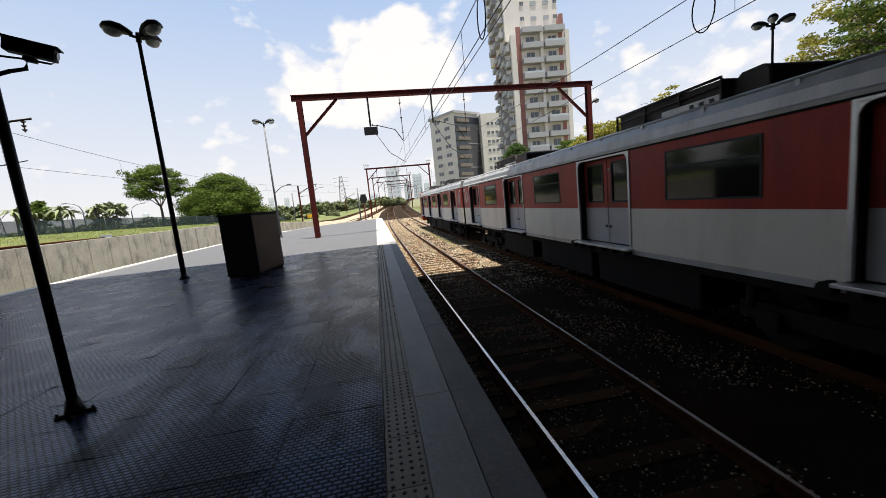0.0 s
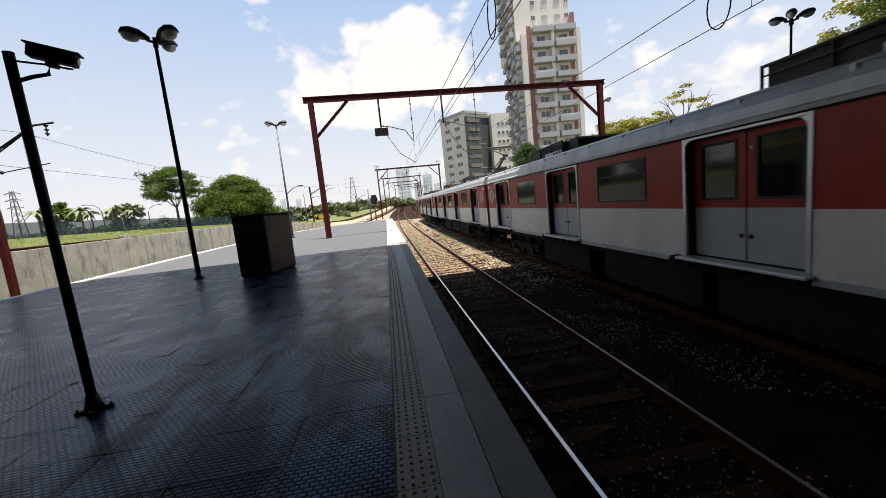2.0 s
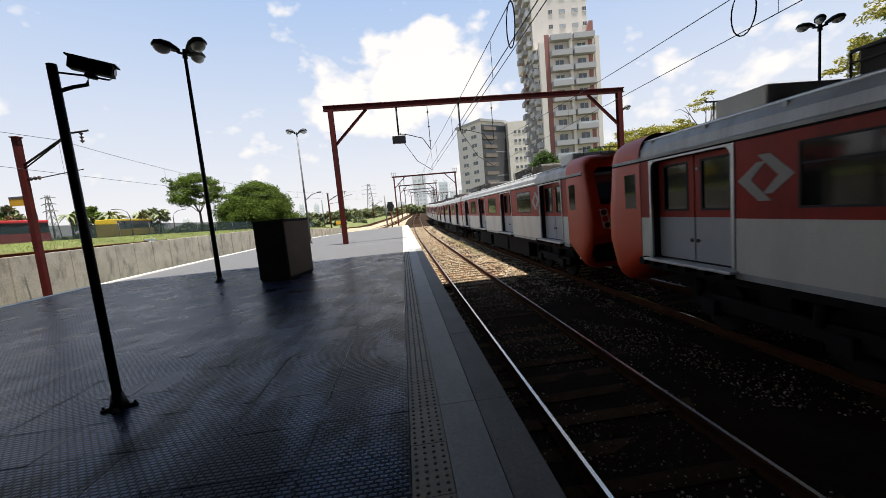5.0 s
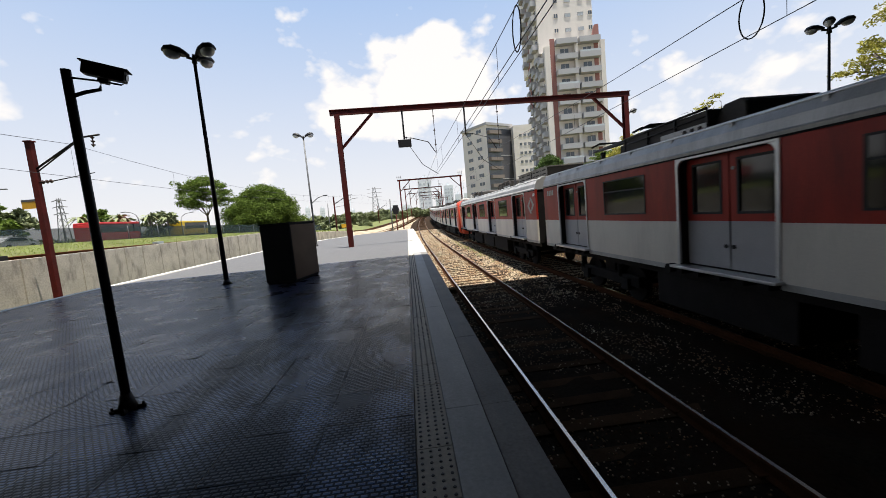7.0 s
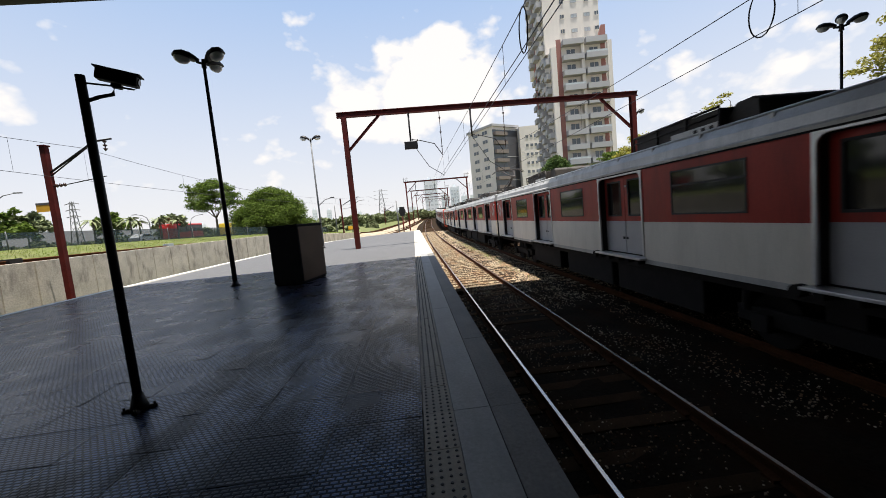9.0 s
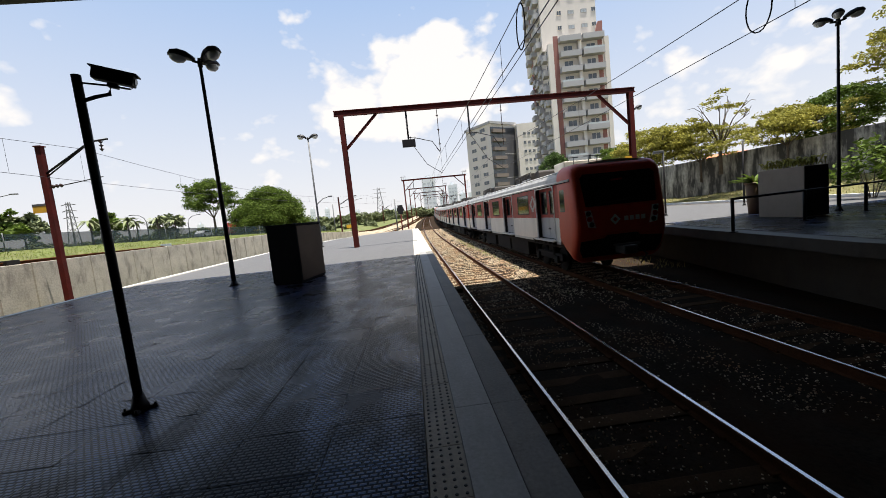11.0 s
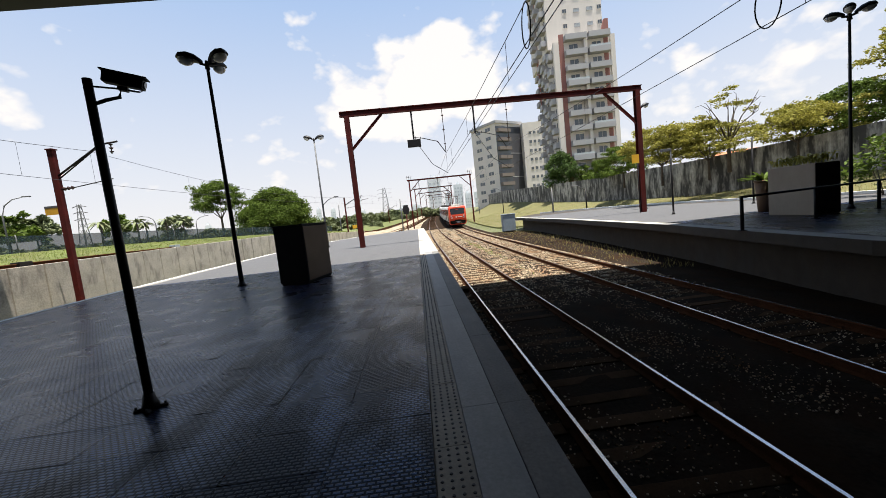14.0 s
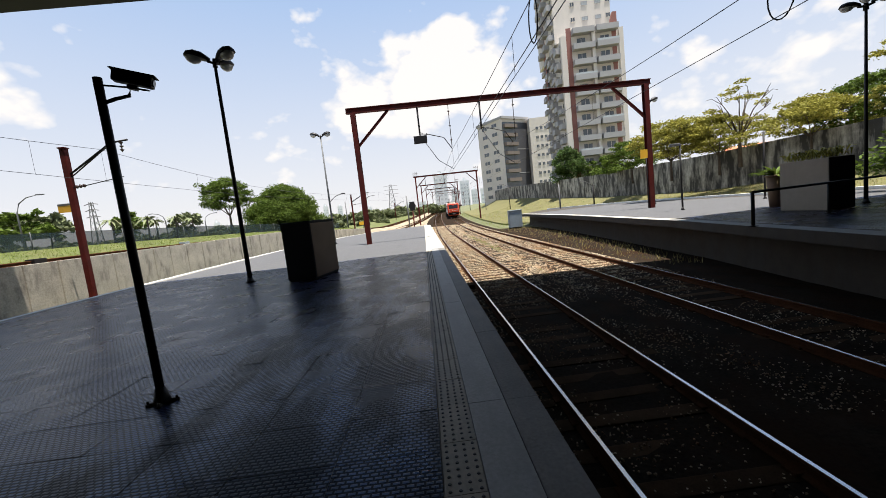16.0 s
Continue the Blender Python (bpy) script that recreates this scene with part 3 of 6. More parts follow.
def build_island():
    bm = bmesh.new()
    prism(bm, ISLAND, -1.4, -0.012)
    p = tagged(part("platform", bm, CONCRETE), "island platform slab floored with dark studded rubber mats", "platform", kind="structure")
    # edge slabs: an inner pale one and an outer worn lip
    y = -6.0
    inner, lip = {}, {}
    while y < 55.6:
        L = min(1.8, 55.7 - y)
        for key, x0, x1, store, m, top in (("edge_slab", 0.192, 0.50, inner, EDGE_STONE, 0.012), ("edge_lip", 0.506, 0.785, lip, EDGE_WORN_SHADED, 0.004)):
            k = round(L, 2)
            if k not in store:
                b = bmesh.new()
                box(b, x0, x1, 0.0006, L - 0.0006, -0.16, top, bev=0.004)
                store[k] = meshed(key, b, m)
                # slabs past the roof's shadow line take a copy in the sunlit cream
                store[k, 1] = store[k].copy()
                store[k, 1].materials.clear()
                store[k, 1].materials.append(EDGE_SUNLIT)
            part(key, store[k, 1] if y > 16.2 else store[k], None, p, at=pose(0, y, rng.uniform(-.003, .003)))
        y += 1.8
    # tactile strip of studded tiles
    b = bmesh.new()
    box(b, -0.062, 0.186, 0.003, 0.497, -0.01, 0.010, 0)
    for i in range(4):
        for j in range(8):
            cx, cy = -0.062 + 0.031 + 0.062 * i, 0.031 + 0.062 * j
            r = bmesh.ops.create_cone(b, segments=8, radius1=0.0125, radius2=0.008, depth=0.006, cap_ends=True, matrix=Matrix.Translation((cx, cy, 0.013)))
            for v in r["verts"]:
                for f in v.link_faces:
                    f.material_index = 1
    tac = meshed("tactile_tile", b, [TACTILE, STUD])
    # copy of the tile, sunlight in its colour, for beyond the shadow line
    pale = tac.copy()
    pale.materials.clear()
    pale.materials.append(EDGE_SUNLIT)
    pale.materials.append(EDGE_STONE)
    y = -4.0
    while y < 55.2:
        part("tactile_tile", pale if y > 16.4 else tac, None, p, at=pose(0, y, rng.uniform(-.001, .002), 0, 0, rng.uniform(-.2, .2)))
        y += 0.5
    # rubber mats
    w, d = 0.73, 0.56
    b = bmesh.new()
    n = 5
    for shape in range(1):
        g = [[b.verts.new((-w / 2 + 0.003 + (w - 0.006) * i / n, -d / 2 + 0.003 + (d - 0.006) * j / n, 0.0)) for i in range(n + 1)] for j in range(n + 1)]
        for j in range(n):
            for i in range(n):
                f = b.faces.new((g[j][i], g[j][i + 1], g[j + 1][i + 1], g[j + 1][i]))
                f.smooth = True
    me_flat = meshed("rubber_mat", b, RUBBER)
    lifts = []
    for k in range(5):
        me = me_flat.copy()
        for v in me.vertices:
            u, q = v.co.x / w + .5, v.co.y / d + .5
            e = max(0, abs(u - .5) * 2 - .55) + max(0, abs(q - .5) * 2 - .55)
            v.co.z = 0.004 + 0.0035 * k / 4 * e * (0.6 + noise.noise((u * 2, q * 2, k * 5.0))) + 0.004 * noise.noise((u * 1.5, q * 1.5, k * 3.0))
        lifts.append(me)
    count = 0
    rest = bmesh.new()
    j = 0
    y = -4.0
    while y < 54:
        x = -0.07 - w / 2
        while x - w / 2 > island_left(y + d / 2) + 0.3 and x - w / 2 > island_left(y - d / 2) + 0.3:
            if 0.5 < y < 12 and -7.4 < x:
                k = min(int(rng.random() ** 1.5 * 5), 4)
                part("rubber_mat", lifts[k], None, p, at=pose(x, y, 0, rng.uniform(-.18, .18), rng.uniform(-.16, .16), rng.choice((0, 180)) + rng.uniform(-.3, .3)))
                count += 1
            else:
                z = 0.002 + rng.uniform(0, .004)
                vs = [rest.verts.new(c) for c in ((x - w / 2 + .003, y - d / 2 + .003, z), (x + w / 2 - .003, y - d / 2 + .003, z), (x + w / 2 - .003, y + d / 2 - .003, z), (x - w / 2 + .003, y + d / 2 - .003, z))]
                # floor turns to the sunlit tone at the roof's shadow line
                rest.faces.new(vs).material_index = 1 if y > 16.4 else 0
            x -= w
        y += d
    tagged(part("far_paving", rest, [RUBBER, SUNLIT_PAVING], p), kind="stuff")
    # white line along the far edge
    ys = [-10, 0, 8, 14, 18, 22, 26, 30, 34, 38, 42, 45, 48, 51]
    rows = [[(island_left(v) + 0.06, v, -0.006), (island_left(v) + 0.32, v, -0.006)] for v in ys]
    strip("edge_line", rows, WHITE_LINE, p)
    # small timber step against the platform edge
    bm = bmesh.new()
    box(bm, 0.78, 1.05, 8.9, 9.25, -0.30, -0.2, bev=0.01)
    part("edge_block", bm, SLEEPER, p, "small timber block fixed to the platform edge")


SIDE_Z = 0.30
SIDE_FRONT = [(8.4, -25), (8.42, 6.4), (9.0, 9.84), (9.78, 14), (10.7, 22.4), (11.5, 30), (12.5, 47.9)]
SIDE_BACK = [(17.9, 55), (22.5, 50), (25.6, 40), (25.6, 30), (24.6, 20), (24.6, -25)]


def build_side_platform():
    bm = bmesh.new()
    prism(bm, SIDE_FRONT + SIDE_BACK, SIDE_Z - 0.28, SIDE_Z)
    p = tagged(part("platform", bm, FASCIA), "opposite side platform with an overhanging slab coloured dark for shade", "platform", kind="structure")
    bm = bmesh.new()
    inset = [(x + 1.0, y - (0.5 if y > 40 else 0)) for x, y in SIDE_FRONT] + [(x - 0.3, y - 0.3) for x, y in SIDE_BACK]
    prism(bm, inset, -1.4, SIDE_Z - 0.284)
    part("platform_wall", bm, FASCIA, p, "stained concrete platform wall, coloured dark for the overhang's shade")
    front = [(y, x) for x, y in SIDE_FRONT]
    back = [(25, 24.9), (30, 25.6), (40, 25.6), (50, 22.5), (55, 17.9)]
    # split at the shadow line: darker shaded stretch, then the sunlit cream one
    for ys, m in (([-10, 0, 6.4, 9.84, 14, 14.9], EDGE_WORN_SHADED), ([14.9, 18, 22.4, 30, 40, 47.5], EDGE_SUNLIT)):
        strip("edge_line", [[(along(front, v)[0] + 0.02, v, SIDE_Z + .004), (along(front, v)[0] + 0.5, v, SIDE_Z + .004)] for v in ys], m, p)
    kerb = [(24.3, -5), (24.3, 20), (25.3, 30), (25.3, 40), (22.3, 49.8), (18.2, 54.4)]
    bm = bmesh.new()
    for a, b in zip(kerb, kerb[1:]):
        v = [bm.verts.new((x, y, z)) for (x, y) in (a, b) for z in (SIDE_Z + .004, SIDE_Z + .17)]
        w = [bm.verts.new((x + .3, y, z)) for (x, y) in (a, b) for z in (SIDE_Z + .004, SIDE_Z + .17)]
        for q in ((v[0], v[2], v[3], v[1]), (w[0], w[1], w[3], w[2]), (v[1], v[3], w[3], w[1]), (v[0], v[1], w[1], w[0]), (v[2], w[2], w[3], v[3])):
            bm.faces.new(q)
    part("kerb", bm, WHITE_LINE, p, "white painted kerb")
    # rubber flooring under the roof, paving in a sunlit tone past its shadow line
    bm = bmesh.new()
    y = -4.0
    while y < 44:
        x0, x1 = along(front, y + 1)[0] + 0.52, 23.9
        n = int((x1 - x0) / 1.0)
        for i in range(n):
            a = x0 + i * (x1 - x0) / n
            b_ = x0 + (i + 1) * (x1 - x0) / n - 0.006
            bm.faces.new([bm.verts.new(c) for c in ((a, y, SIDE_Z + .005), (b_, y, SIDE_Z + .005), (b_, y + .99, SIDE_Z + .005), (a, y + .99, SIDE_Z + .005))]).material_index = 1 if y > 14.9 else 0
        y += 1.0
    tagged(part("paving", bm, [RUBBER, SUNLIT_PAVING], p), kind="stuff")


# ---- walls and station roof ----
def build_walls():
    # retaining wall in cast panels
    w = thing("wall_left", "stained grey concrete retaining wall in tall cast panels", "wall", kind="structure")
    line = [(-25, -17.0), (26, -17.0), (50, -14.0), (70, -11.0), (92, -8.6)]
    y = -14.0
    while y < 88:
        n = min(y + 1.52, 88)
        xa, xb = along(line, y)[0], along(line, n)[0]
        top = 1.32 + 0.004 * y if y < 40 else min(1.48, upper(y)[1] - 0.06)
        bm = bmesh.new()
        box(bm, -0.25, 0.0, 0.03, math.hypot(n - y, xb - xa) - 0.03, -1.4, top, bev=0.014)
        part("wall_panel", bm, WALL_GREY, w, at=pose(xa + rng.uniform(-.012, .012), y, 0, 0, 0, -math.degrees(math.atan2(xb - xa, n - y))))
        y = n
    bm = bmesh.new()
    y = -14.0
    while y < 88:
        n = y + 4
        for a, b in ((y, n),):
            xa, xb = along(line, a)[0], along(line, b)[0]
            v = [bm.verts.new(c) for c in ((xa - .2, a, -1.4), (xb - .2, b, -1.4), (xb - .2, b, min(1.25, upper(b)[1] - .2)), (xa - .2, a, min(1.25, upper(a)[1] - .2)))]
            bm.faces.new(v)
        y = n
    part("joint_backing", bm, UNDER, w)
    # tall boundary wall above the grass bank
    w = thing("wall_right", "tall boundary wall streaked black and white above the grass bank", "wall", kind="structure")
    pts = [(-20, 34.0, 2.0, 5.0), (24, 32.0, 1.55, 4.75), (39.5, 31.0, 0.72, 4.6), (60, 29.5, 1.2, 4.9), (107, 25.5, 3.4, 6.6), (150, 26, 4.2, 7.4)]
    y = -14.0
    while y < 146:
        n = y + 3.2
        xa, za, ta = along(pts, y)
        xb, zb, tb = along(pts, n)
        bm = bmesh.new()
        L = math.hypot(n - y, xb - xa)
        vs = []
        for u in (0.0, 0.22):
            vs.append([bm.verts.new((u, 0.008, -1.3)), bm.verts.new((u, L - 0.008, -1.3)), bm.verts.new((u, L - 0.008, tb)), bm.verts.new((u, 0.008, ta))])
        A, B = vs
        bm.faces.new(A)
        bm.faces.new(B[::-1])
        for i in range(4):
            bm.faces.new((A[i], B[i], B[(i + 1) % 4], A[(i + 1) % 4]))
        part("wall_panel", bm, WALL_DARK, w, at=pose(xa, y, 0, 0, 0, -math.degrees(math.atan2(xb - xa, n - y))))
        y = n
    # grass bank between the platform and that wall
    rows = []
    for y in [v * 2.5 for v in range(-6, 60)]:
        xw, zw, _ = along(pts, y)
        x0 = 24.7 if y < 40 else max(11.5 + bend(y), 24.7 - (y - 40) * 0.9)
        z0 = -0.05 if y < 46 else -1.12 + climb(y)
        ex = 1.3 if y < 40 else min(1.3 + (y - 40) * .1, 2.6)
        rows.append([(x0 + (xw + .05 - x0) * k, y, z0 + (zw - z0) * (k ** ex) + 0.07 * noise.noise((k * 6, y * .3, 3))) for k in [i / 8 for i in range(9)]])
    tagged(strip("grass_bank", rows, GRASS_SOIL), "dry green grass bank rising to the boundary wall", "grass", kind="structure")
    # low curved wall across the lawn
    bm = bmesh.new()
    ln = [(16.5, 66), (20, 63.5), (24, 60), (29, 55.5)]
    for (xa, ya), (xb, yb) in zip(ln, ln[1:]):
        lo = [(xa, ya), (xb, yb), (xb + .18, yb + .25), (xa + .18, ya + .25)]
        prism(bm, lo, -1.3, -.55 + .03 * (xa - 16))
    tagged(part("low_wall", bm, WALL_GREY), "low curved concrete wall across the lawn", "wall", kind="structure")
    # verge behind the upper track
    rows = []
    for y in [v * 4 for v in range(-8, 40)]:
        x, z = upper(y)
        rows.append([(x + (0.9 if y < 56 else -1.2), y, z - 0.2), (x - 1.3, y, z - .19), (x - 2.2, y, z + 0.12), (x - 3.7, y, z + .55), (x - 6, y, z + .6), (x - 9, y, z + .45), (x - 26, y, z + .45)])
    tagged(strip("verge", rows, VERGE_SOIL), "grassy verge above the retaining wall", "grass", kind="structure")
    # station roof over the near part of the platforms, unseen end wall behind
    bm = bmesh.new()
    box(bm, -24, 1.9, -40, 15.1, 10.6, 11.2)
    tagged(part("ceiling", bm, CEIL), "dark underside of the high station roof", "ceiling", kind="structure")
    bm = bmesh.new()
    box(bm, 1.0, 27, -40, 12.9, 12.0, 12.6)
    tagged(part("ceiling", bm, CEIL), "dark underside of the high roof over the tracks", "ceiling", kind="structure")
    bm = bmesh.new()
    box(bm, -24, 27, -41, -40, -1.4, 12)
    tagged(part("wall_unseen", bm, CONCRETE), "unseen plain concrete end wall closing the station behind", "wall", kind="structure")
    # added low ceiling, out of view, that keeps sky light off the near floor
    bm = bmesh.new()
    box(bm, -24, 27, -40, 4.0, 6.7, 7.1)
    tagged(part("ceiling", bm, CEIL), "unseen low ceiling added to darken the near platform and tracks", "ceiling", kind="structure")
    # added side walls, out of view, that shut out light from both sides
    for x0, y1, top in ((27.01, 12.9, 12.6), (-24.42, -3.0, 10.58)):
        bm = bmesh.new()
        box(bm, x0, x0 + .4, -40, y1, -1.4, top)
        tagged(part("wall_unseen", bm, CEIL), "unseen dark side wall added to block light from the side", "wall", kind="structure")


build_island()
build_side_platform()
build_walls()
ballast_stones()

# ---- the train ----
CAR, PITCH, HALF = 21.5, 22.2, 1.53
DOORS = (-8.35, -2.75, 2.85, 8.45)
WINDOWS = (-5.55, 0.05, 5.65)
Z_SK, Z_SILL, Z_BELT, Z_DTOP, Z_CORN = 1.19, 1.34, 2.15, 3.28, 3.37


def train_meshes():
    M = {}
    bm = bmesh.new()
    for a, b in ((-1.0, -0.94), (0.94, 1.0)):
        box(bm, HALF - 0.03, HALF + 0.02, a, b, Z_SILL, Z_DTOP + 0.07, bev=0.01)
    box(bm, HALF - 0.03, HALF + 0.02, -0.94, 0.94, Z_DTOP, Z_DTOP + 0.07, bev=0.01)
    # rounded upper corners of the opening
    for q in (-1, 1):
        arc = [(q * (.94 - .14 * (1 - math.cos(a))), Z_DTOP - .14 * (1 - math.sin(a))) for a in [math.pi / 2 * k / 5 for k in range(6)]] + [(q * .94, Z_DTOP)]
        lo = [bm.verts.new((HALF - .03, u, w)) for u, w in arc]
        hi = [bm.verts.new((HALF + .018, u, w)) for u, w in arc]
        bm.faces.new(lo)
        bm.faces.new(hi)
        for i in range(len(arc)):
            bm.faces.new((lo[i], lo[(i + 1) % len(arc)], hi[(i + 1) % len(arc)], hi[i]))
    M["door_frame"] = meshed("door_frame", bm, TRAIN_TRIM)
    bm = bmesh.new()
    box(bm, 1.30, HALF, -1, 1, Z_DTOP + .07, Z_CORN)
    M["header"] = meshed("door_header", bm, TRAIN_RED)
    bm = bmesh.new()
    box(bm, 1.22, 1.28, -1, 1, Z_SK, Z_DTOP + .06)
    # side reveals in black, the shade of the door recess put into colour
    for a, b in ((-1.0, -.955), (.955, 1.0)):
        box(bm, 1.28, HALF - .032, a, b, Z_SK, Z_DTOP + .06)
    M["pocket"] = meshed("door_pocket", bm, RUBBER_BLACK)
    bm = bmesh.new()
    # leaf with an opening for its window
    for y0, y1, z0, z1, mi in ((-0.46, 0.46, Z_SILL, Z_BELT, 0), (-0.46, 0.46, Z_BELT, 2.30, 1), (-0.46, -0.30, 2.30, 3.15, 1), (0.30, 0.46, 2.30, 3.15, 1), (-0.46, 0.46, 3.15, Z_DTOP, 1)):
        box(bm, 1.385, 1.425, y0, y1, z0, z1, mi)
    M["door_leaf"] = meshed("door_leaf", bm, [TRAIN_DOOR, TRAIN_RED])
    bm = bmesh.new()
    box(bm, 1.395, 1.41, -0.30, 0.30, 2.30, 3.15)
    M["door_window"] = meshed("window_pane", bm, WINDOW)
    bm = bmesh.new()
    for z0, z1, y0, y1 in ((2.27, 2.31, -.33, .33), (3.14, 3.18, -.33, .33), (2.31, 3.14, -.33, -.29), (2.31, 3.14, .29, .33)):
        box(bm, 1.42, 1.435, y0, y1, z0, z1)
    M["door_gasket"] = meshed("gasket", bm, RUBBER_BLACK)
    bm = bmesh.new()
    tube(bm, [(1.42, 0, 1.72), (1.445, 0, 1.72)], .035, n=10)
    M["door_handle"] = meshed("handle", bm, RUBBER_BLACK)
    bm = bmesh.new()
    tube(bm, [(1.42, 0, 3.02), (1.437, 0, 3.02)], .03, n=10)
    M["door_button"] = meshed("button", bm, LOGO)
    bm = bmesh.new()
    box(bm, 1.40, HALF + 0.16, -1.05, 1.05, Z_SILL - 0.07, Z_SILL - 0.02, 0, bev=0.01)
    for y in (-.85, -.45, 0, .45, .85):
        box(bm, 1.42, HALF + 0.12, y - .07, y + .07, Z_SILL - 0.17, Z_SILL - 0.07, 1)
    tube(bm, [(HALF - .05, -1.12, Z_SILL - .1), (HALF + .15, -1.12, Z_SILL - .1)], 0.09, n=10, mi=1)
    M["step"] = meshed("door_step", bm, [TRAIN_TRIM, UNDER])
    bm = bmesh.new()
    for z0, z1, y0, y1 in ((2.30, 2.33, -.855, .855), (3.13, 3.16, -.855, .855), (2.33, 3.13, -.855, -.825), (2.33, 3.13, .825, .855)):
        box(bm, HALF - .02, HALF + .012, y0, y1, z0, z1)
    box(bm, HALF - .02, HALF + .008, -.82, .82, 2.86, 2.89)
    M["window_frame"] = meshed("window_frame", bm, RUBBER_BLACK)
    bm = bmesh.new()
    box(bm, HALF - .035, HALF + .002, -.83, .83, 2.32, 3.14)
    M["window"] = meshed("window", bm, WINDOW)
    # roof
    prof = [(HALF + .02, Z_CORN - .02), (HALF + .03, Z_CORN + .03), (HALF - .01, Z_CORN + .06), (1.50, 3.58), (1.42, 3.72), (1.22, 3.81), (0.8, 3.89), (0.3, 3.93)]
    bm = bmesh.new()
    extrude_y(bm, prof + [(-x, z) for x, z in prof[::-1]], -CAR / 2, CAR / 2)
    for y in [v * 1.35 for v in range(-7, 8)]:
        for s in (1, -1):
            box(bm, min(s * 1.30, s * 1.46), max(s * 1.30, s * 1.46), y - .03, y + .03, 3.62, 3.73)
    M["roof"] = meshed("roof", bm, TRAIN_GREY)
    bm = bmesh.new()
    for s in (1, -1):
        tube(bm, [(s * 1.40, -CAR / 2, 3.74), (s * 1.40, CAR / 2, 3.74)], 0.022, n=6)
    M["roof_rail"] = meshed("roof_rail", bm, TRAIN_TRIM)
    bm = bmesh.new()
    for q in (1, -1):
        box(bm, min(q * (HALF + .004), q * (HALF + .026)), max(q * (HALF + .004), q * (HALF + .026)), -CAR / 2, CAR / 2, Z_CORN - .05, Z_CORN - .022)
    M["gutter"] = meshed("gutter", bm, UNDER)
    # underframe
    bm = bmesh.new()
    box(bm, -1.35, 1.35, -CAR / 2 + .1, CAR / 2 - .1, 1.02, Z_SK)
    M["underframe"] = meshed("underframe", bm, UNDER)
    bm = bmesh.new()
    box(bm, -1.32, 1.32, -1.5, 1.5, 0.34, 1.03, bev=0.04)
    M["equipment"] = meshed("equipment_case", bm, UNDER)
    bm = bmesh.new()
    for s in (-1, 1):
        box(bm, s * 1.08 - .07, s * 1.08 + .07, -1.55, 1.55, 0.42, 0.70, bev=0.03)
        for y in (-1.05, 1.05):
            box(bm, s * 1.12 - .12, s * 1.12 + .12, y - .16, y + .16, .32, .62, bev=.03)
            tube(bm, [(s * 1.12, y + .3, .62), (s * 1.12, y + .3, .95)], .09, n=8)
    box(bm, -1.0, 1.0, -.25, .25, 0.45, 0.95)
    M["bogie"] = meshed("bogie", bm, UNDER)
    bm = bmesh.new()
    for s in (-1, 1):
        tube(bm, [(s * .76, 0, .46), (s * .90, 0, .46)], .46, n=24)
    tube(bm, [(-.8, 0, .46), (.8, 0, .46)], .08, n=8)
    M["wheelset"] = meshed("wheelset", bm, UNDER)
    # roof kit
    bm = bmesh.new()
    prof = [(.46, 3.80), (.48, 4.16), (.58, 4.24), (.95, 4.22), (1.16, 3.95), (1.16, 3.80)]
    a = [bm.verts.new((-.76, u, w)) for u, w in prof]
    b = [bm.verts.new((.76, u, w)) for u, w in prof]
    for i in range(6):
        bm.faces.new((a[i], a[(i + 1) % 6], b[(i + 1) % 6], b[i]))
    bm.faces.new(a)
    bm.faces.new(b[::-1])
    bmesh.ops.bevel(bm, geom=list(bm.edges), offset=.018, segments=2, affect="EDGES")
    M["aircon"] = meshed("ventilator_hood", bm, ROOF_KIT)
    bm = bmesh.new()
    for s in (-1, 1):
        tube(bm, [(s * .94, -1.05, 4.22), (s * .94, 1.6, 4.18)], .025, n=6)
        tube(bm, [(s * .94, -1.05, 4.08), (s * .94, 1.6, 4.04)], .015, n=6)
        for y in (-1.05, -.2, .7, 1.6):
            tube(bm, [(s * .94, y, 3.8), (s * .94, y, 4.2)], .025, n=6)
    box(bm, -.9, .9, -1.05, 1.55, 3.82, 4.2, bev=.02)
    for s in (-1, 1):
        box(bm, s * .96 - .02, s * .96 + .02, -1.05, .2, 3.74, 3.96, 1, bev=.01)
        for k in range(3):
            box(bm, s * .985 - .012, s * .985 + .012, -.95 + .2 * k, -.87 + .2 * k, 3.80, 3.92)
    for y in [-1.25 + .62 * i for i in range(5)]:
        box(bm, .98, 1.18, y - .12, y + .12, 3.80, 3.96, bev=.02)
        tube(bm, [(.9, y, 3.85), (.98, y + .15, 4.0), (.9, y + .4, 4.12)], .03, n=6)
    M["resistor"] = meshed("resistor_bank", bm, [ROOF_KIT, TRAIN_GREY])
    bm = bmesh.new()
    for x in (-.6, .6):
        tube(bm, [(x, -.7, 3.9), (x, -.7, 4.15)], .07, n=8)
        tube(bm, [(x, .7, 3.9), (x, .7, 4.15)], .07, n=8)
    for y in (-.7, .7):
        box(bm, -.75, .75, y - .05, y + .05, 4.13, 4.2)
    tube(bm, [(0, -.6, 4.15), (0, .4, 4.5), (0, 1.35, 4.84)], .075, .06, n=8)
    tube(bm, [(.22, -.75, 4.2), (.12, 1.25, 4.74)], .025, n=6)
    tube(bm, [(-.14, 1.35, 4.84), (.14, 1.35, 4.84)], .09, n=8)
    for x in (-.08, .08):
        tube(bm, [(x, 1.35, 4.86), (x * 5, .2, 5.34)], .032, n=6)
    tube(bm, [(-.4, .2, 5.34), (.4, .2, 5.34)], .03, n=6)
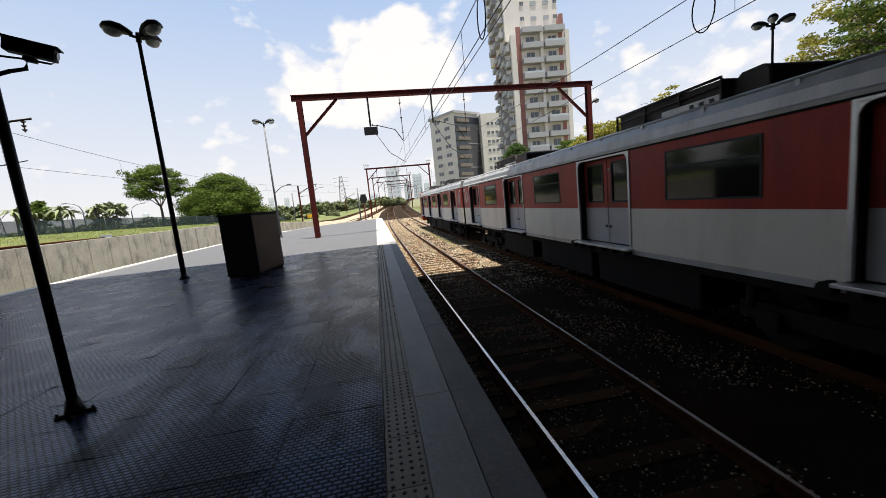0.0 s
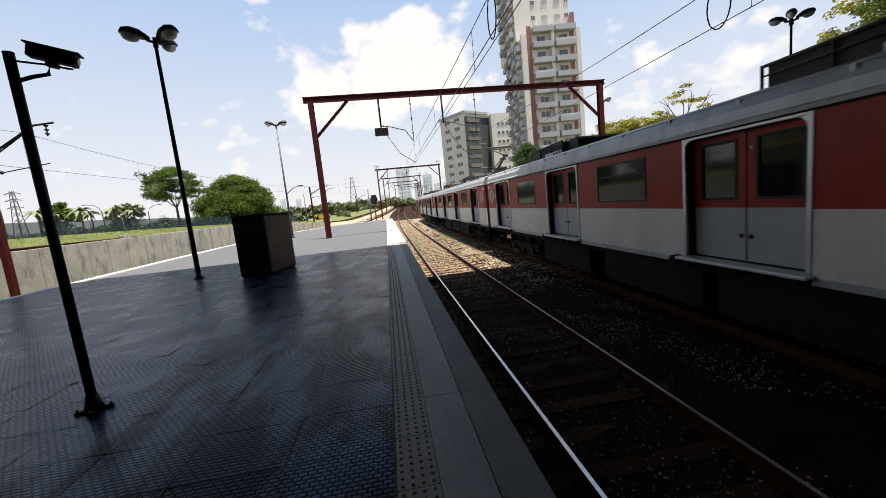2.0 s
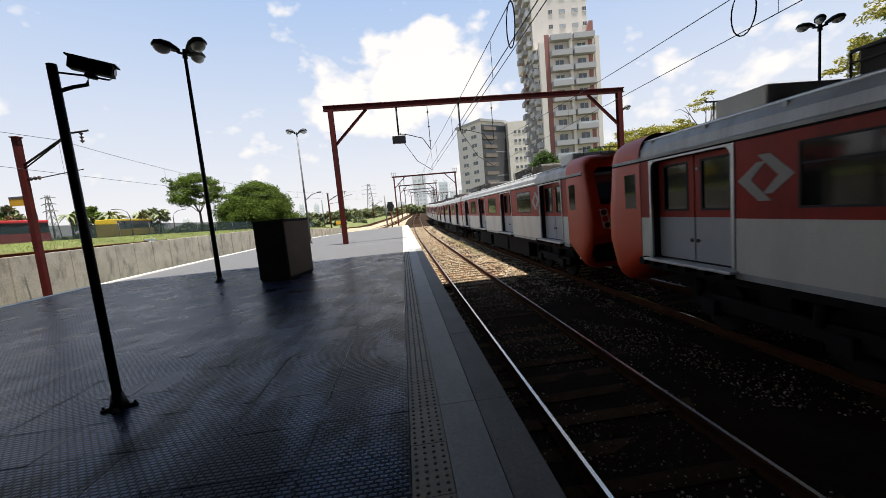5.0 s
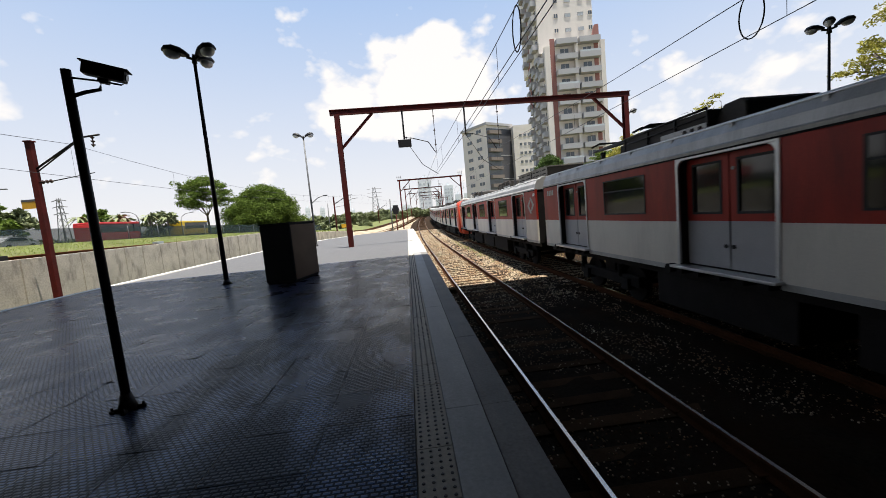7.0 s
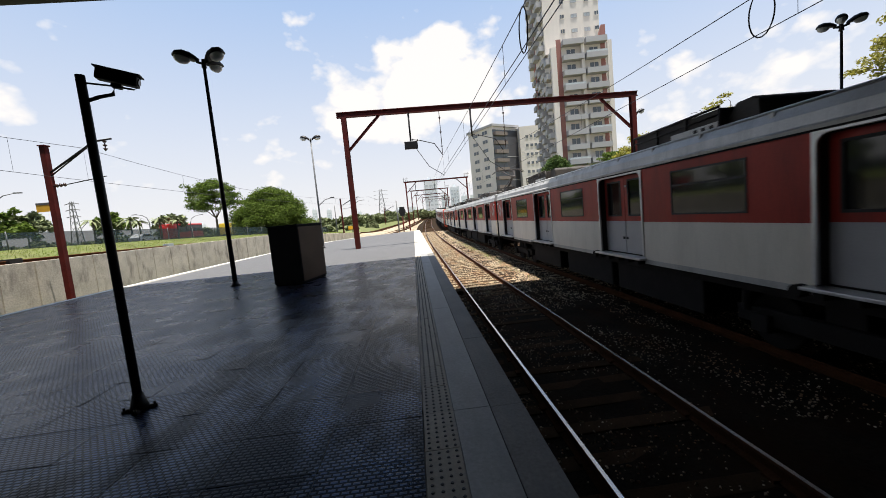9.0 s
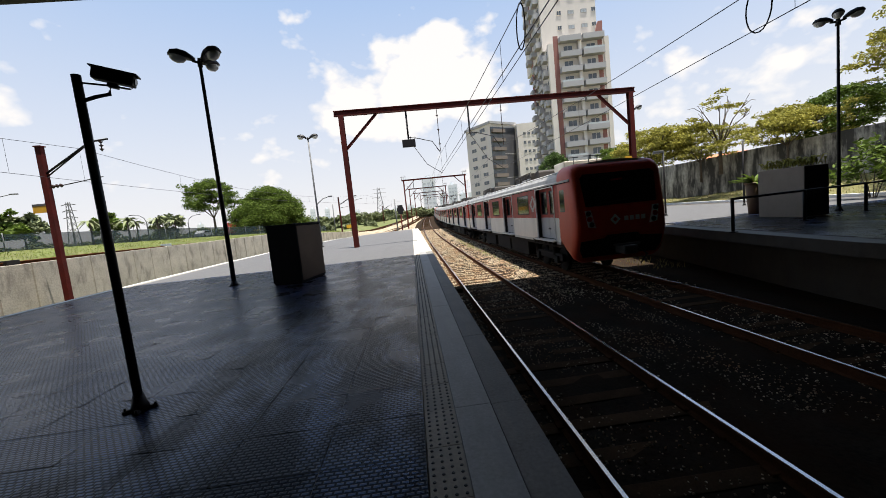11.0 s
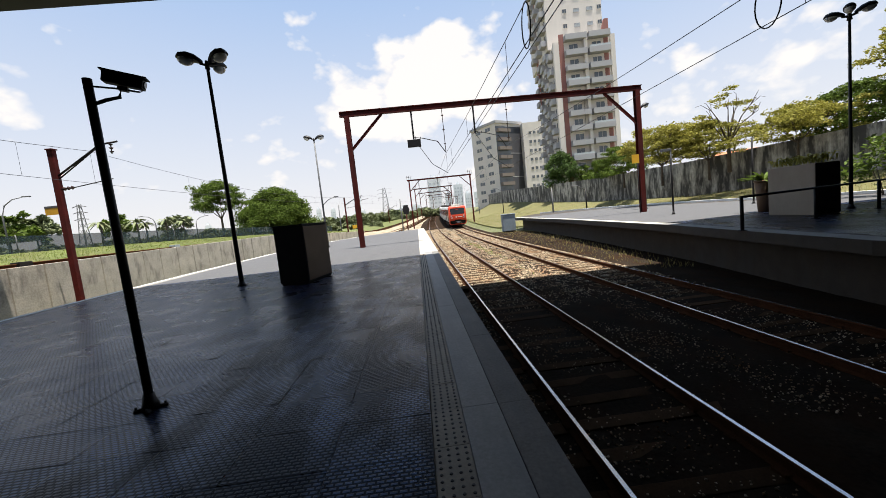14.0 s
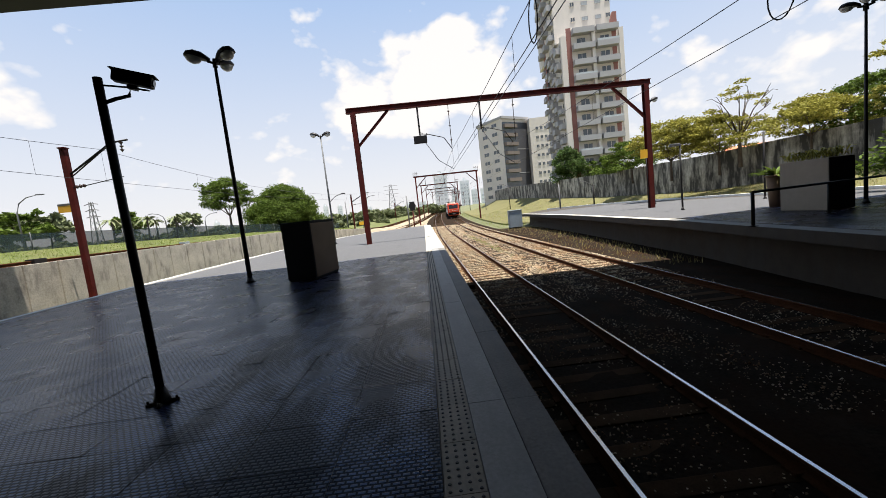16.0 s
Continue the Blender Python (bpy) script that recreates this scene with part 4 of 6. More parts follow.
    for y in (-.05, .15, .38):
        tube(bm, [(-1.05, y, 5.22), (-.9, y, 5.36), (-.72, y, 5.43), (.72, y, 5.43), (.9, y, 5.36), (1.05, y, 5.22)], .022, n=6)
    for x in (-.6, -.2, .2, .6):
        tube(bm, [(x, -.08, 5.40), (x, .41, 5.40)], .02, n=5)
    for x in (-.5, .5):
        tube(bm, [(x, .15, 5.4), (x * .9, .2, 5.3), (x * .5, .35, 5.26)], .016, n=5)
    box(bm, -.3, .3, -.5, .5, 4.0, 4.3, bev=.03)
    M["pantograph"] = meshed("pantograph", bm, ROOF_KIT)
    bm = bmesh.new()
    for x in (-.6, .6):
        for y in (-.9, .9):
            tube(bm, [(x, y, 3.85), (x, y, 4.12)], .07, n=8)
        tube(bm, [(x, -1.5, 4.16), (x, 1.4, 4.22)], .04, n=6)
        tube(bm, [(x * .8, -1.4, 4.3), (x * .8, 1.2, 4.26)], .03, n=6)
    for y in (-1.45, -1.15, .9):
        tube(bm, [(-.95, y, 4.28), (-.7, y, 4.38), (.7, y, 4.38), (.95, y, 4.28)], .03, n=6)
    box(bm, -.3, .3, -.3, .5, 3.9, 4.2, bev=.03)
    M["folded"] = meshed("pantograph", bm, ROOF_KIT)
    # louvred box with rows of cooling slots
    bm = bmesh.new()
    box(bm, -.80, .80, -.93, .93, 3.90, 4.27, 0, bev=.02)
    box(bm, -.84, .84, -.95, .95, 4.265, 4.30, 0, bev=.008)
    for q in (-1, 1):
        for z in (3.99, 4.15):
            for y0, y1 in ((-.80, -.42), (-.30, -.18), (-.02, .36), (.50, .80)):
                box(bm, min(q * .79, q * .806), max(q * .79, q * .806), y0, y1, z, z + .045, 1)
        for y in (-.7, .6):
            box(bm, min(q * .80, q * 1.02), max(q * .80, q * 1.02), y - .2, y + .2, 3.80, 3.90, 2, bev=.01)
    box(bm, -.78, .78, -.95, -.925, 3.86, 4.25, 1)
    M["louvre"] = meshed("resistor_box", bm, [KIT_GREY, UNDER, TRAIN_TRIM])
    # diamond logo
    def chevron(bm, f):
        pts = [(-.10, .33), (.09, .33), (.42, .02), (.11, -.23), (-.03, -.23), (.20, .02)]
        lo = [bm.verts.new((HALF + .003, f * a, f * b + 2.74)) for a, b in pts]
        hi = [bm.verts.new((HALF + .009, f * a, f * b + 2.74)) for a, b in pts]
        bm.faces.new(lo)
        bm.faces.new(hi)
        for i in range(6):
            bm.faces.new((lo[i], lo[(i + 1) % 6], hi[(i + 1) % 6], hi[i]))
    bm = bmesh.new()
    chevron(bm, 1)
    chevron(bm, -1)
    M["logo"] = meshed("logo", bm, LOGO)
    bm = bmesh.new()
    lo = [bm.verts.new((HALF + .002, a, b)) for a, b in ((-.12, 3.10), (.06, 3.10), (.12, 3.16), (.12, 3.22), (-.06, 3.22), (-.12, 3.16))]
    hi = [bm.verts.new(v.co + Vector((.004, 0, 0))) for v in lo]
    bm.faces.new(lo)
    bm.faces.new(hi)
    for i in range(6):
        bm.faces.new((lo[i], lo[(i + 1) % 6], hi[(i + 1) % 6], hi[i]))
    M["end_tag"] = meshed("end_tag", bm, WHITE_LINE)
    # corrugated gangway
    bm = bmesh.new()
    for i in range(6):
        y = -.33 + i * .12
        box(bm, -1.02, 1.02, y, y + .06, 1.1, 3.45)
        box(bm, -.98, .98, y + .06, y + .12, 1.14, 3.41)
    M["gangway"] = meshed("gangway", bm, RUBBER_BLACK)
    bm = bmesh.new()
    box(bm, -1.45, 1.45, -.05, .05, Z_SK, Z_CORN)
    M["end_wall"] = meshed("end_wall", bm, UNDER)
    return M


def cab_front(parent, s):
    """The driver's cab at the end s of a car: nose, windscreen, lamps, coupler."""
    # cross-sections from the body to the nose: distance out, half width, top, bottom
    def lean(z):
        # leans back above the belt and tucks in below the bumper
        return 0.16 * max(0, z - 2.2) + 0.40 * max(0, 1.6 - z)

    secs = ((0.0, 1.54, 3.92, 1.05, .42), (0.5, 1.54, 3.92, 0.78, .42), (0.95, 1.54, 3.90, .62, .40), (1.2, 1.52, 3.87, .60, .38), (1.32, 1.47, 3.79, .64, .34), (1.36, 1.40, 3.70, .70, .30))
    bm = bmesh.new()
    rings = []
    for d, w, top, bot, r in secs:
        ring = []
        outline = []
        for cx, cz, a0 in ((w - r, bot + r, -90), (w - r, top - r, 0), (-w + r, top - r, 90), (-w + r, bot + r, 180)):
            outline += [(cx + r * math.cos(radians(a0 + 22.5 * k)), cz + r * math.sin(radians(a0 + 22.5 * k))) for k in range(5)]
            if a0 == -90:
                outline += [(w, 1.6), (w, 2.2)]
            elif a0 == 90:
                outline += [(-w, 2.2), (-w, 1.6)]
        for x, z in outline:
            ring.append(bm.verts.new((x, s * (CAR / 2 - 1.0 + d - lean(z) * (d / 1.36)), z)))
        rings.append(ring)
    k = len(rings[0])
    for A, B in zip(rings, rings[1:]):
        for i in range(k):
            bm.faces.new((A[i], A[(i + 1) % k], B[(i + 1) % k], B[i])).smooth = True
    # the nose in level strips, so that it folds at the belt and at the bumper
    for i in range(k // 2 - 1):
        A = rings[-1]
        bm.faces.new((A[i], A[i + 1], A[k - 2 - i], A[k - 1 - i]))
    cab = part("cab", bm, TRAIN_ORANGE, parent, "rounded orange driver's cab")
    y_at = lambda z: CAR / 2 + .36 - lean(z)

    def plate(name, pts, m, out=0.012, label=""):
        b = bmesh.new()
        lo = [b.verts.new((x, s * (y_at(z) - .03), z)) for x, z in pts]
        hi = [b.verts.new((x, s * (y_at(z) + out), z)) for x, z in pts]
        b.faces.new(lo)
        b.faces.new(hi)
        for i in range(len(pts)):
            b.faces.new((lo[i], lo[(i + 1) % len(pts)], hi[(i + 1) % len(pts)], hi[i]))
        return part(name, b, m, cab, label)
    plate("windscreen", [(-1.18, 2.46), (1.18, 2.46), (1.25, 3.38), (1.14, 3.50), (-1.14, 3.50), (-1.25, 3.38)], WINDOW, .014, "dark windscreen")
    plate("wiper", [(-.7, 2.52), (.3, 2.58), (.3, 2.61), (-.7, 2.56)], RUBBER_BLACK, .035)
    plate("destination_blind", [(-.25, 3.22), (.15, 3.24), (.15, 3.30), (-.25, 3.28)], RED_LENS, .02)
    # black centre widened across the nose, where the orange only lies in shade
    plate("lower_skirt", [(-1.26, .80), (1.26, .80), (1.38, 1.06), (1.38, 1.34), (.6, 1.40), (.5, 1.50), (-.5, 1.50), (-.6, 1.40), (-1.38, 1.34), (-1.38, 1.06)], UNDER, .02, "black lower skirt, widened to stand for shade under the nose")
    for q in (-1, 1):
        for dz, dx, m in ((2.24, 1.13, CAB_LIGHT), (2.06, 1.10, RED_LENS), (1.88, 1.04, CAB_LIGHT)):
            b = bmesh.new()
            y = s * (y_at(dz) + .0)
            tube(b, [(q * dx, y - s * .05, dz), (q * dx, y + s * .034, dz)], .08, n=14)
            part("headlamp" if m is CAB_LIGHT else "tail_lamp", b, m, cab)
        plate("lamp_panel", [(q * .90, 1.76), (q * 1.16, 1.80), (q * 1.24, 2.34), (q * 1.03, 2.34)], WHITE_LINE, .022)
    # emblem and lettering as plain shapes
    plate("emblem", [(-.42, 1.98), (-.24, 1.80), (-.06, 1.98), (-.24, 2.16)], WHITE_LINE, .004)
    plate("emblem_gap", [(-.32, 1.98), (-.24, 1.90), (-.16, 1.98), (-.24, 2.06)], TRAIN_ORANGE, .005)
    for i in range(4):
        plate("lettering_bar", [(.06 + .19 * i, 1.91), (.20 + .19 * i, 1.91), (.20 + .19 * i, 2.06), (.06 + .19 * i, 2.06)], WHITE_LINE, .004)
    b = bmesh.new()
    box(b, -.22, .22, min(s * (CAR / 2 + .2), s * (CAR / 2 + .78)), max(s * (CAR / 2 + .2), s * (CAR / 2 + .78)), .88, 1.15, bev=.04)
    box(b, -.4, .4, min(s * (CAR / 2 + .43), s * (CAR / 2 + .63)), max(s * (CAR / 2 + .43), s * (CAR / 2 + .63)), 1.14, 1.2, bev=.01)
    tube(b, [(.4, s * (CAR / 2 + .3), 1.1), (.6, s * (CAR / 2 + .63), .8), (.5, s * (CAR / 2 + .43), .5)], .03, n=6)
    part("coupler", b, GALV, cab, "grey steel coupler")
    # pale equipment box with aerials on the cab roof
    b = bmesh.new()
    y0 = s * (CAR / 2 - 2.6)
    box(b, -.75, .75, y0 - .5, y0 + .5, 3.86, 4.22, bev=.04)
    roof_box = part("roof_box", b, TRAIN_WHITE, cab, "cream equipment box on the roof")
    for q, d in ((-.5, .8), (0, .95), (.4, .8)):
        b = bmesh.new()
        tube(b, [(q, y0 + s * d, 3.86), (q, y0 + s * d, 4.3)], .018, n=6)
        tube(b, [(q - .18, y0 + s * d, 4.3), (q + .18, y0 + s * d, 4.3)], .018, n=6)
        part("aerial", b, GALV, roof_box)
    for q in (-1, 1):
        b = bmesh.new()
        box(b, q * 1.535 - .006, q * 1.535 + .006, min(s * (CAR / 2 - .85), s * (CAR / 2 - .45)), max(s * (CAR / 2 - .85), s * (CAR / 2 - .45)), 2.35, 3.1)
        part("cab_window", b, WINDOW, cab)


def build_car(M, cab_end, kit, number):
    car = thing("train_car", "orange-ended red and off-white commuter train car" if cab_end else "weathered red and off-white commuter train car", "train car", "cars of the train")
    body_lo, body_hi = -CAR / 2 + (1.0 if cab_end < 0 else 0), CAR / 2 - (1.0 if cab_end > 0 else 0)
    cuts = [body_lo] + [v for d in DOORS for v in (d - 1.0, d + 1.0)] + [body_hi]
    for i in range(0, len(cuts), 2):
        y0, y1 = cuts[i], cuts[i + 1]
        part("side_panel", side_panel(y0, y1), None, car, "red over off-white side panel", at=pose(0, y0, 0))
        part("side_panel", side_panel(y0, y1), None, car, "red over off-white side panel", at=pose(0, y1, 0, 0, 0, 180))
    part("roof", M["roof"], None, car, "weathered grey roof")
    part("roof_rail", M["roof_rail"], None, car)
    part("gutter", M["gutter"], None, car, "dark gutter line below the roof")
    part("underframe", M["underframe"], None, car)
    for y in (-3.7, -.4, 3.3):
        part("equipment_case", M["equipment"], None, car, at=pose(0, y, 0))
    for y in (-7.3, 7.3):
        bg = part("bogie", M["bogie"], None, car, at=pose(0, y, 0))
        for d in (-1.05, 1.05):
            part("wheelset", M["wheelset"], None, bg, at=pose(0, d, 0))
    for side in (0, 180):
        for y in DOORS:
            q = pose(0, y if not side else y, 0) @ pose(0, 0, 0, 0, 0, side)
            part("door_frame", M["door_frame"], None, car, "bare aluminium door frame", at=q)
            part("door_step", M["step"], None, car, at=q)
            part("door_header", M["header"], None, car, at=q)
            part("door_pocket", M["pocket"], None, car, at=q)
            for d in (-.475, .475):
                leaf = part("door_leaf", M["door_leaf"], None, car, "closed sliding door leaf", at=q @ pose(-.06, d, 0))
                part("window_pane", M["door_window"], None, leaf)
                part("handle", M["door_handle"], None, leaf, "small dark handle", at=pose(0, -.4 if d > 0 else .4, 0))
                if d > 0:
                    part("button", M["door_button"], None, leaf, "small pale button", at=pose(0, -.4, 0))
                part("gasket", M["door_gasket"], None, leaf)
        for y in WINDOWS:
            q = pose(0, y, 0) @ pose(0, 0, 0, 0, 0, side)
            w = part("window", M["window"], None, car, "dark tinted window", at=q)
            part("window_frame", M["window_frame"], None, w)
        for e in (-1, 1):
            if e == cab_end:
                part("logo", M["logo"], None, car, "faded white diamond logo", at=pose(0, e * 6.97, 0) @ pose(0, 0, 0, 0, 0, side))
                continue
            q = pose(0, e * (CAR / 2 - .62), 0) @ pose(0, 0, 0, 0, 0, side)
            if number and e == number:
                for i in range(4):
                    b = bmesh.new()
                    box(b, HALF + .002, HALF + .006, -.05, .05, 3.02, 3.20)
                    part("number_bar", b, LOGO, car, at=q @ pose(0, (i - 1.5) * .15, 0))
            else:
                part("logo", M["logo"], None, car, "faded white diamond logo", at=q)
                part("end_tag", M["end_tag"], None, car, at=pose(0, e * (CAR / 2 - .2), 0) @ pose(0, 0, 0, 0, 0, side))
    for e in (-1, 1):
        if e == cab_end:
            cab_front(car, e)
        else:
            part("end_wall", M["end_wall"], None, car, at=pose(0, e * (CAR / 2 - .06), 0))
            part("gangway", M["gangway"], None, car, "black corrugated gangway", at=pose(0, e * (CAR / 2 + .03), 0, 0, 0, 0 if e > 0 else 180))
    for nm, y in kit:
        part({"louvre": "resistor_box", "aircon": "ventilator_hood", "resistor": "resistor_bank", "pantograph": "pantograph", "folded": "pantograph"}[nm], M[nm], None, car, at=pose(0, y, 0, 0, 0, 180 if nm == "pantograph" and y < 0 else 0))
    return car


_panels = {}


def side_panel(y0, y1):
    """A stretch of side wall: grey sill, pale lower panel, red upper panel."""
    k = round(y1 - y0, 3)
    if k not in _panels:
        bm = bmesh.new()
        zs = (Z_SK, Z_SK + .10, Z_BELT, Z_CORN)
        grid = [[bm.verts.new((x, y, z)) for z in zs] for x, y in ((HALF, 0), (HALF, k), (1.45, k), (1.45, 0))]
        for a in range(4):
            b = (a + 1) % 4
            for q, mi in ((0, 2), (1, 0), (2, 1)):
                bm.faces.new((grid[a][q], grid[b][q], grid[b][q + 1], grid[a][q + 1])).material_index = mi
        bm.faces.new([g[0] for g in grid])
        bm.faces.new([g[3] for g in grid][::-1]).material_index = 1
        _panels[k] = meshed("side_panel", bm, [TRAIN_WHITE, TRAIN_RED, TRAIN_GREY])
    return _panels[k]


def build_train():
    M = train_meshes()
    cars = []
    roofs = [("resistor", 4.8), ("aircon", 2.65), ("resistor", -4.2), ("aircon", -6.35)]
    raised, folded = [("pantograph", -8.7)], [("folded", 7.2)]
    fore, aft = [("louvre", 9.05), ("louvre", 7.08)], [("louvre", -7.35), ("louvre", -9.35)]
    plan = [(1, roofs, 0), (0, roofs + raised, 0), (0, roofs, -1), (-1, roofs + fore, 0), (1, roofs + aft, 0), (0, roofs + raised + folded, 1), (0, roofs, -1), (-1, roofs, 0)]
    for end, kit, number in plan:
        cars.append(build_car(M, end, kit, number))
    return cars


# seconds and metres run by the train as it draws away and gathers speed
RUN = ((0, -4.5), (0.5, 0.0), (1.0, 4.72), (1.5, 9.40), (2.5, 20.2), (3.0, 25.66), (3.5, 31.5), (4.0, 37.6), (5.2, 52.75), (6.5, 69.98), (7.0, 77.7), (8.0, 93.0), (8.5, 100.75), (9.0, 108.85), (10.2, 128.3), (11.3, 147.0), (12.5, 168.2), (14.5, 204.2), (16.0, 230.4))


def car_pose(u):
    def pt(v):
        return Vector((T2 + bend(v), v, RAIL_Z + climb(v)))
    a, b = pt(u - 7.3), pt(u + 7.3)
    m = (a + b) / 2
    return pose(m.x, m.y, m.z, math.degrees(math.atan2(b.z - a.z, 14.6)), 0, -math.degrees(math.atan2(b.x - a.x, b.y - a.y)))


TRAIN = build_train()


# ---- lamp posts, cameras, cabinets ----
def pol(az, d):
    return (d * math.sin(radians(az)), d * math.cos(radians(az)))


def base_plate(bm, r, flare):
    tube(bm, [(0, 0, 0), (0, 0, 0.02)], r * 2.3, n=16)
    tube(bm, [(0, 0, 0.02), (0, 0, 0.07), (0, 0, 0.16)], r * flare, r * 1.02, n=16)


def lamp_head():
    """A cobra-style bowl: dark hood over a glass bowl, pointing along +x."""
    bm = bmesh.new()
    secs = ((0.0, .06, .07, 0), (.10, .12, .12, .01), (.24, .18, .18, .02), (.44, .20, .19, .03), (.60, .16, .13, .03), (.66, .06, .05, .02))
    rings = []
    for d, w, h, z in secs:
        rings.append([bm.verts.new((d, w * math.cos(a), z + (h if math.sin(a) > 0 else .03) * math.sin(a))) for a in [2 * math.pi * k / 14 for k in range(14)]])
    for A, B in zip(rings, rings[1:]):
        for k in range(14):
            bm.faces.new((A[k], A[(k + 1) % 14], B[(k + 1) % 14], B[k])).smooth = True
    bm.faces.new(rings[0])
    bm.faces.new(rings[-1])
    hood = meshed("lamp_hood", bm, DARK_STEEL)
    bm = bmesh.new()
    bmesh.ops.create_uvsphere(bm, u_segments=16, v_segments=8, radius=1.0, matrix=Matrix.Translation((.42, 0, 0.0)) @ Matrix.Diagonal((.22, .165, .17, 1)))
    for f in bm.faces:
        f.smooth = True
    return hood, meshed("glass_bowl", bm, GLASS_LENS)


HOOD, BOWL = lamp_head()


def lamp_post(x, y, z, h, heads, label, r=0.06, steel=None, size=1.08):
    p = thing("street_lamp", label, "street lamp", "platform lamps", at=pose(x, y, z))
    bm = bmesh.new()
    tube(bm, [(0, 0, 0.1), (0, 0, h * .5), (0, 0, h)], r, r * .62, n=12)
    part("pole", bm, steel or DARK_STEEL, p)
    bm = bmesh.new()
    base_plate(bm, r, 1.9)
    part("base", bm, DARK_STEEL, p)
    bm = bmesh.new()
    tube(bm, [(0, 0, h - .12), (0, 0, h + .14)], .075, .05, n=10)
    part("bracket", bm, DARK_STEEL, p)
    for rz, tilt in heads:
        hd = part("lamp_head", HOOD, None, p, "dark lamp hood", at=pose(0, 0, h + .02, 0, 0, rz) @ pose(.12, 0, .05, 0, tilt, 0) @ Matrix.Scale(size, 4))
        part("glass_bowl", BOWL, None, hd, "clear glass bowl")
        b = bmesh.new()
        tube(b, [(0, 0, h), (.2 * math.cos(radians(rz)), .2 * math.sin(radians(rz)), h + .05)], .04, n=8)
        part("arm", b, DARK_STEEL, p)
    return p


lamp_post(-6.12, 12.85, 0, 7.2, ((200, -10), (-22, -10), (80, -8)), "tall black lamp post with three bowl heads on the platform", .075)
GREY_LAMP = lamp_post(-7.64, 31.6, 0, 8.85, ((180, -12), (10, -12)), "grey lamp post with twin bowl heads on the sunny platform", .085, GALV)
lamp_post(15.52, 12.4, SIDE_Z, 6.6, ((140, -8), (-46, -8), (219, -10)), "black lamp post with three bowl heads on the opposite platform", .06, size=.8)
lamp_post(19.7, 31.0, SIDE_Z, 8.5, ((10, -14),), "dark lamp post with a single bowl head behind the gantry", .08)
bm = bmesh.new()
tube(bm, [(.05, 0, 3.55), (.55, 0, 3.95), (1.15, 0, 4.12)], .035, n=6)
box(bm, 1.0, 1.35, -.06, .06, 4.05, 4.15, bev=.02)
part("side_bracket", bm, GALV, GREY_LAMP)


def cctv():
    p = thing("camera_pole", "black steel pole carrying a boxed security camera", "camera pole", at=pose(-2.91, 3.84, 0))
    bm = bmesh.new()
    tube(bm, [(0, 0, 0.1), (-.025, 0, 3.27)], .040, .038, n=18)
    part("pole", bm, DARK_STEEL, p)
    bm = bmesh.new()
    tube(bm, [(0, 0, .02), (0, 0, .08), (0, 0, .17)], .085, .048, n=18)
    for a in (20, 110, 200, 290):
        c, s_ = math.cos(radians(a)), math.sin(radians(a))
        tube(bm, [(0, 0, .012), (c * .145, s_ * .145, .012)], .038, .018, n=6)
    part("base_plate", bm, DARK_STEEL, p, "bolted star-shaped base plate")
    for a in (20, 110, 200, 290):
        c, s_ = math.cos(radians(a)), math.sin(radians(a))
        b = bmesh.new()
        tube(b, [(c * .125, s_ * .125, .0), (c * .125, s_ * .125, .055)], .012, n=6)
        part("bolt", b, DARK_STEEL, p)
    bm = bmesh.new()
    tube(bm, [(-.02, 0, 3.03), (.10, .02, 3.07), (.20, .06, 3.10), (.22, .07, 3.20)], .018, n=8)
    tube(bm, [(0, 0, 3.20), (.20, .06, 3.18), (.36, .11, 3.15)], .009, n=6)
    part("arm", bm, DARK_STEEL, p)
    bm = bmesh.new()
    box(bm, -.20, .20, -.066, .066, -.062, .068, bev=.02)
    box(bm, -.225, .225, -.078, .078, .064, .080, bev=.006)
    box(bm, -.05, .05, -.04, .04, -.12, -.07, bev=.01)
    hs = part("camera_housing", bm, DARK_STEEL, p, "dark boxed security camera", at=pose(.25, .08, 3.255, 0, 13, 17) @ Matrix.Scale(.82, 4))
    bm = bmesh.new()
    tube(bm, [(.198, 0, 0), (.21, 0, 0)], .04, n=14)
    part("lens", bm, WINDOW, hs)
    bm = bmesh.new()
    pts = [(.10 + .09 * math.cos(a), 0, -.055 + .05 * math.sin(a)) for a in [math.pi + math.pi * k / 8 for k in range(9)]]
    tube(bm, pts, .004, n=6)
    part("cable", bm, RUBBER_BLACK, hs)


cctv()


def cabinet():
    b = thing("metal_cabinet", "tall black and brown metal cabinet standing on the platform", "cabinet", at=pose(-3.74, 12.35, 0, 0, 0, -12))
    bm = bmesh.new()
    box(bm, -.50, .44, -.82, .80, .06, 1.80, 0, bev=.012)
    body = part("body", bm, BLACK_BOX, b)
    # brown side made lighter than the front, the light on it put in colour
    bm = bmesh.new()
    box(bm, .44, .455, -.76, .76, .10, 1.76, bev=.004)
    part("side_panel", bm, BROWN_BOX, b, "brown side panel, lighter as the side that catches light")
    bm = bmesh.new()
    box(bm, -.53, .47, -.85, .83, 1.80, 1.84, bev=.01)
    part("lid", bm, BLACK_BOX, b)
    bm = bmesh.new()
    box(bm, -.47, .41, -.79, .77, 0, .06)
    part("plinth", bm, UNDER, b)
    bm = bmesh.new()
    tube(bm, [(.455, .7, .95), (.48, .7, .95), (.48, .7, 1.08), (.455, .7, 1.08)], .008, n=6)
    part("handle", bm, DARK_STEEL, b)


cabinet()


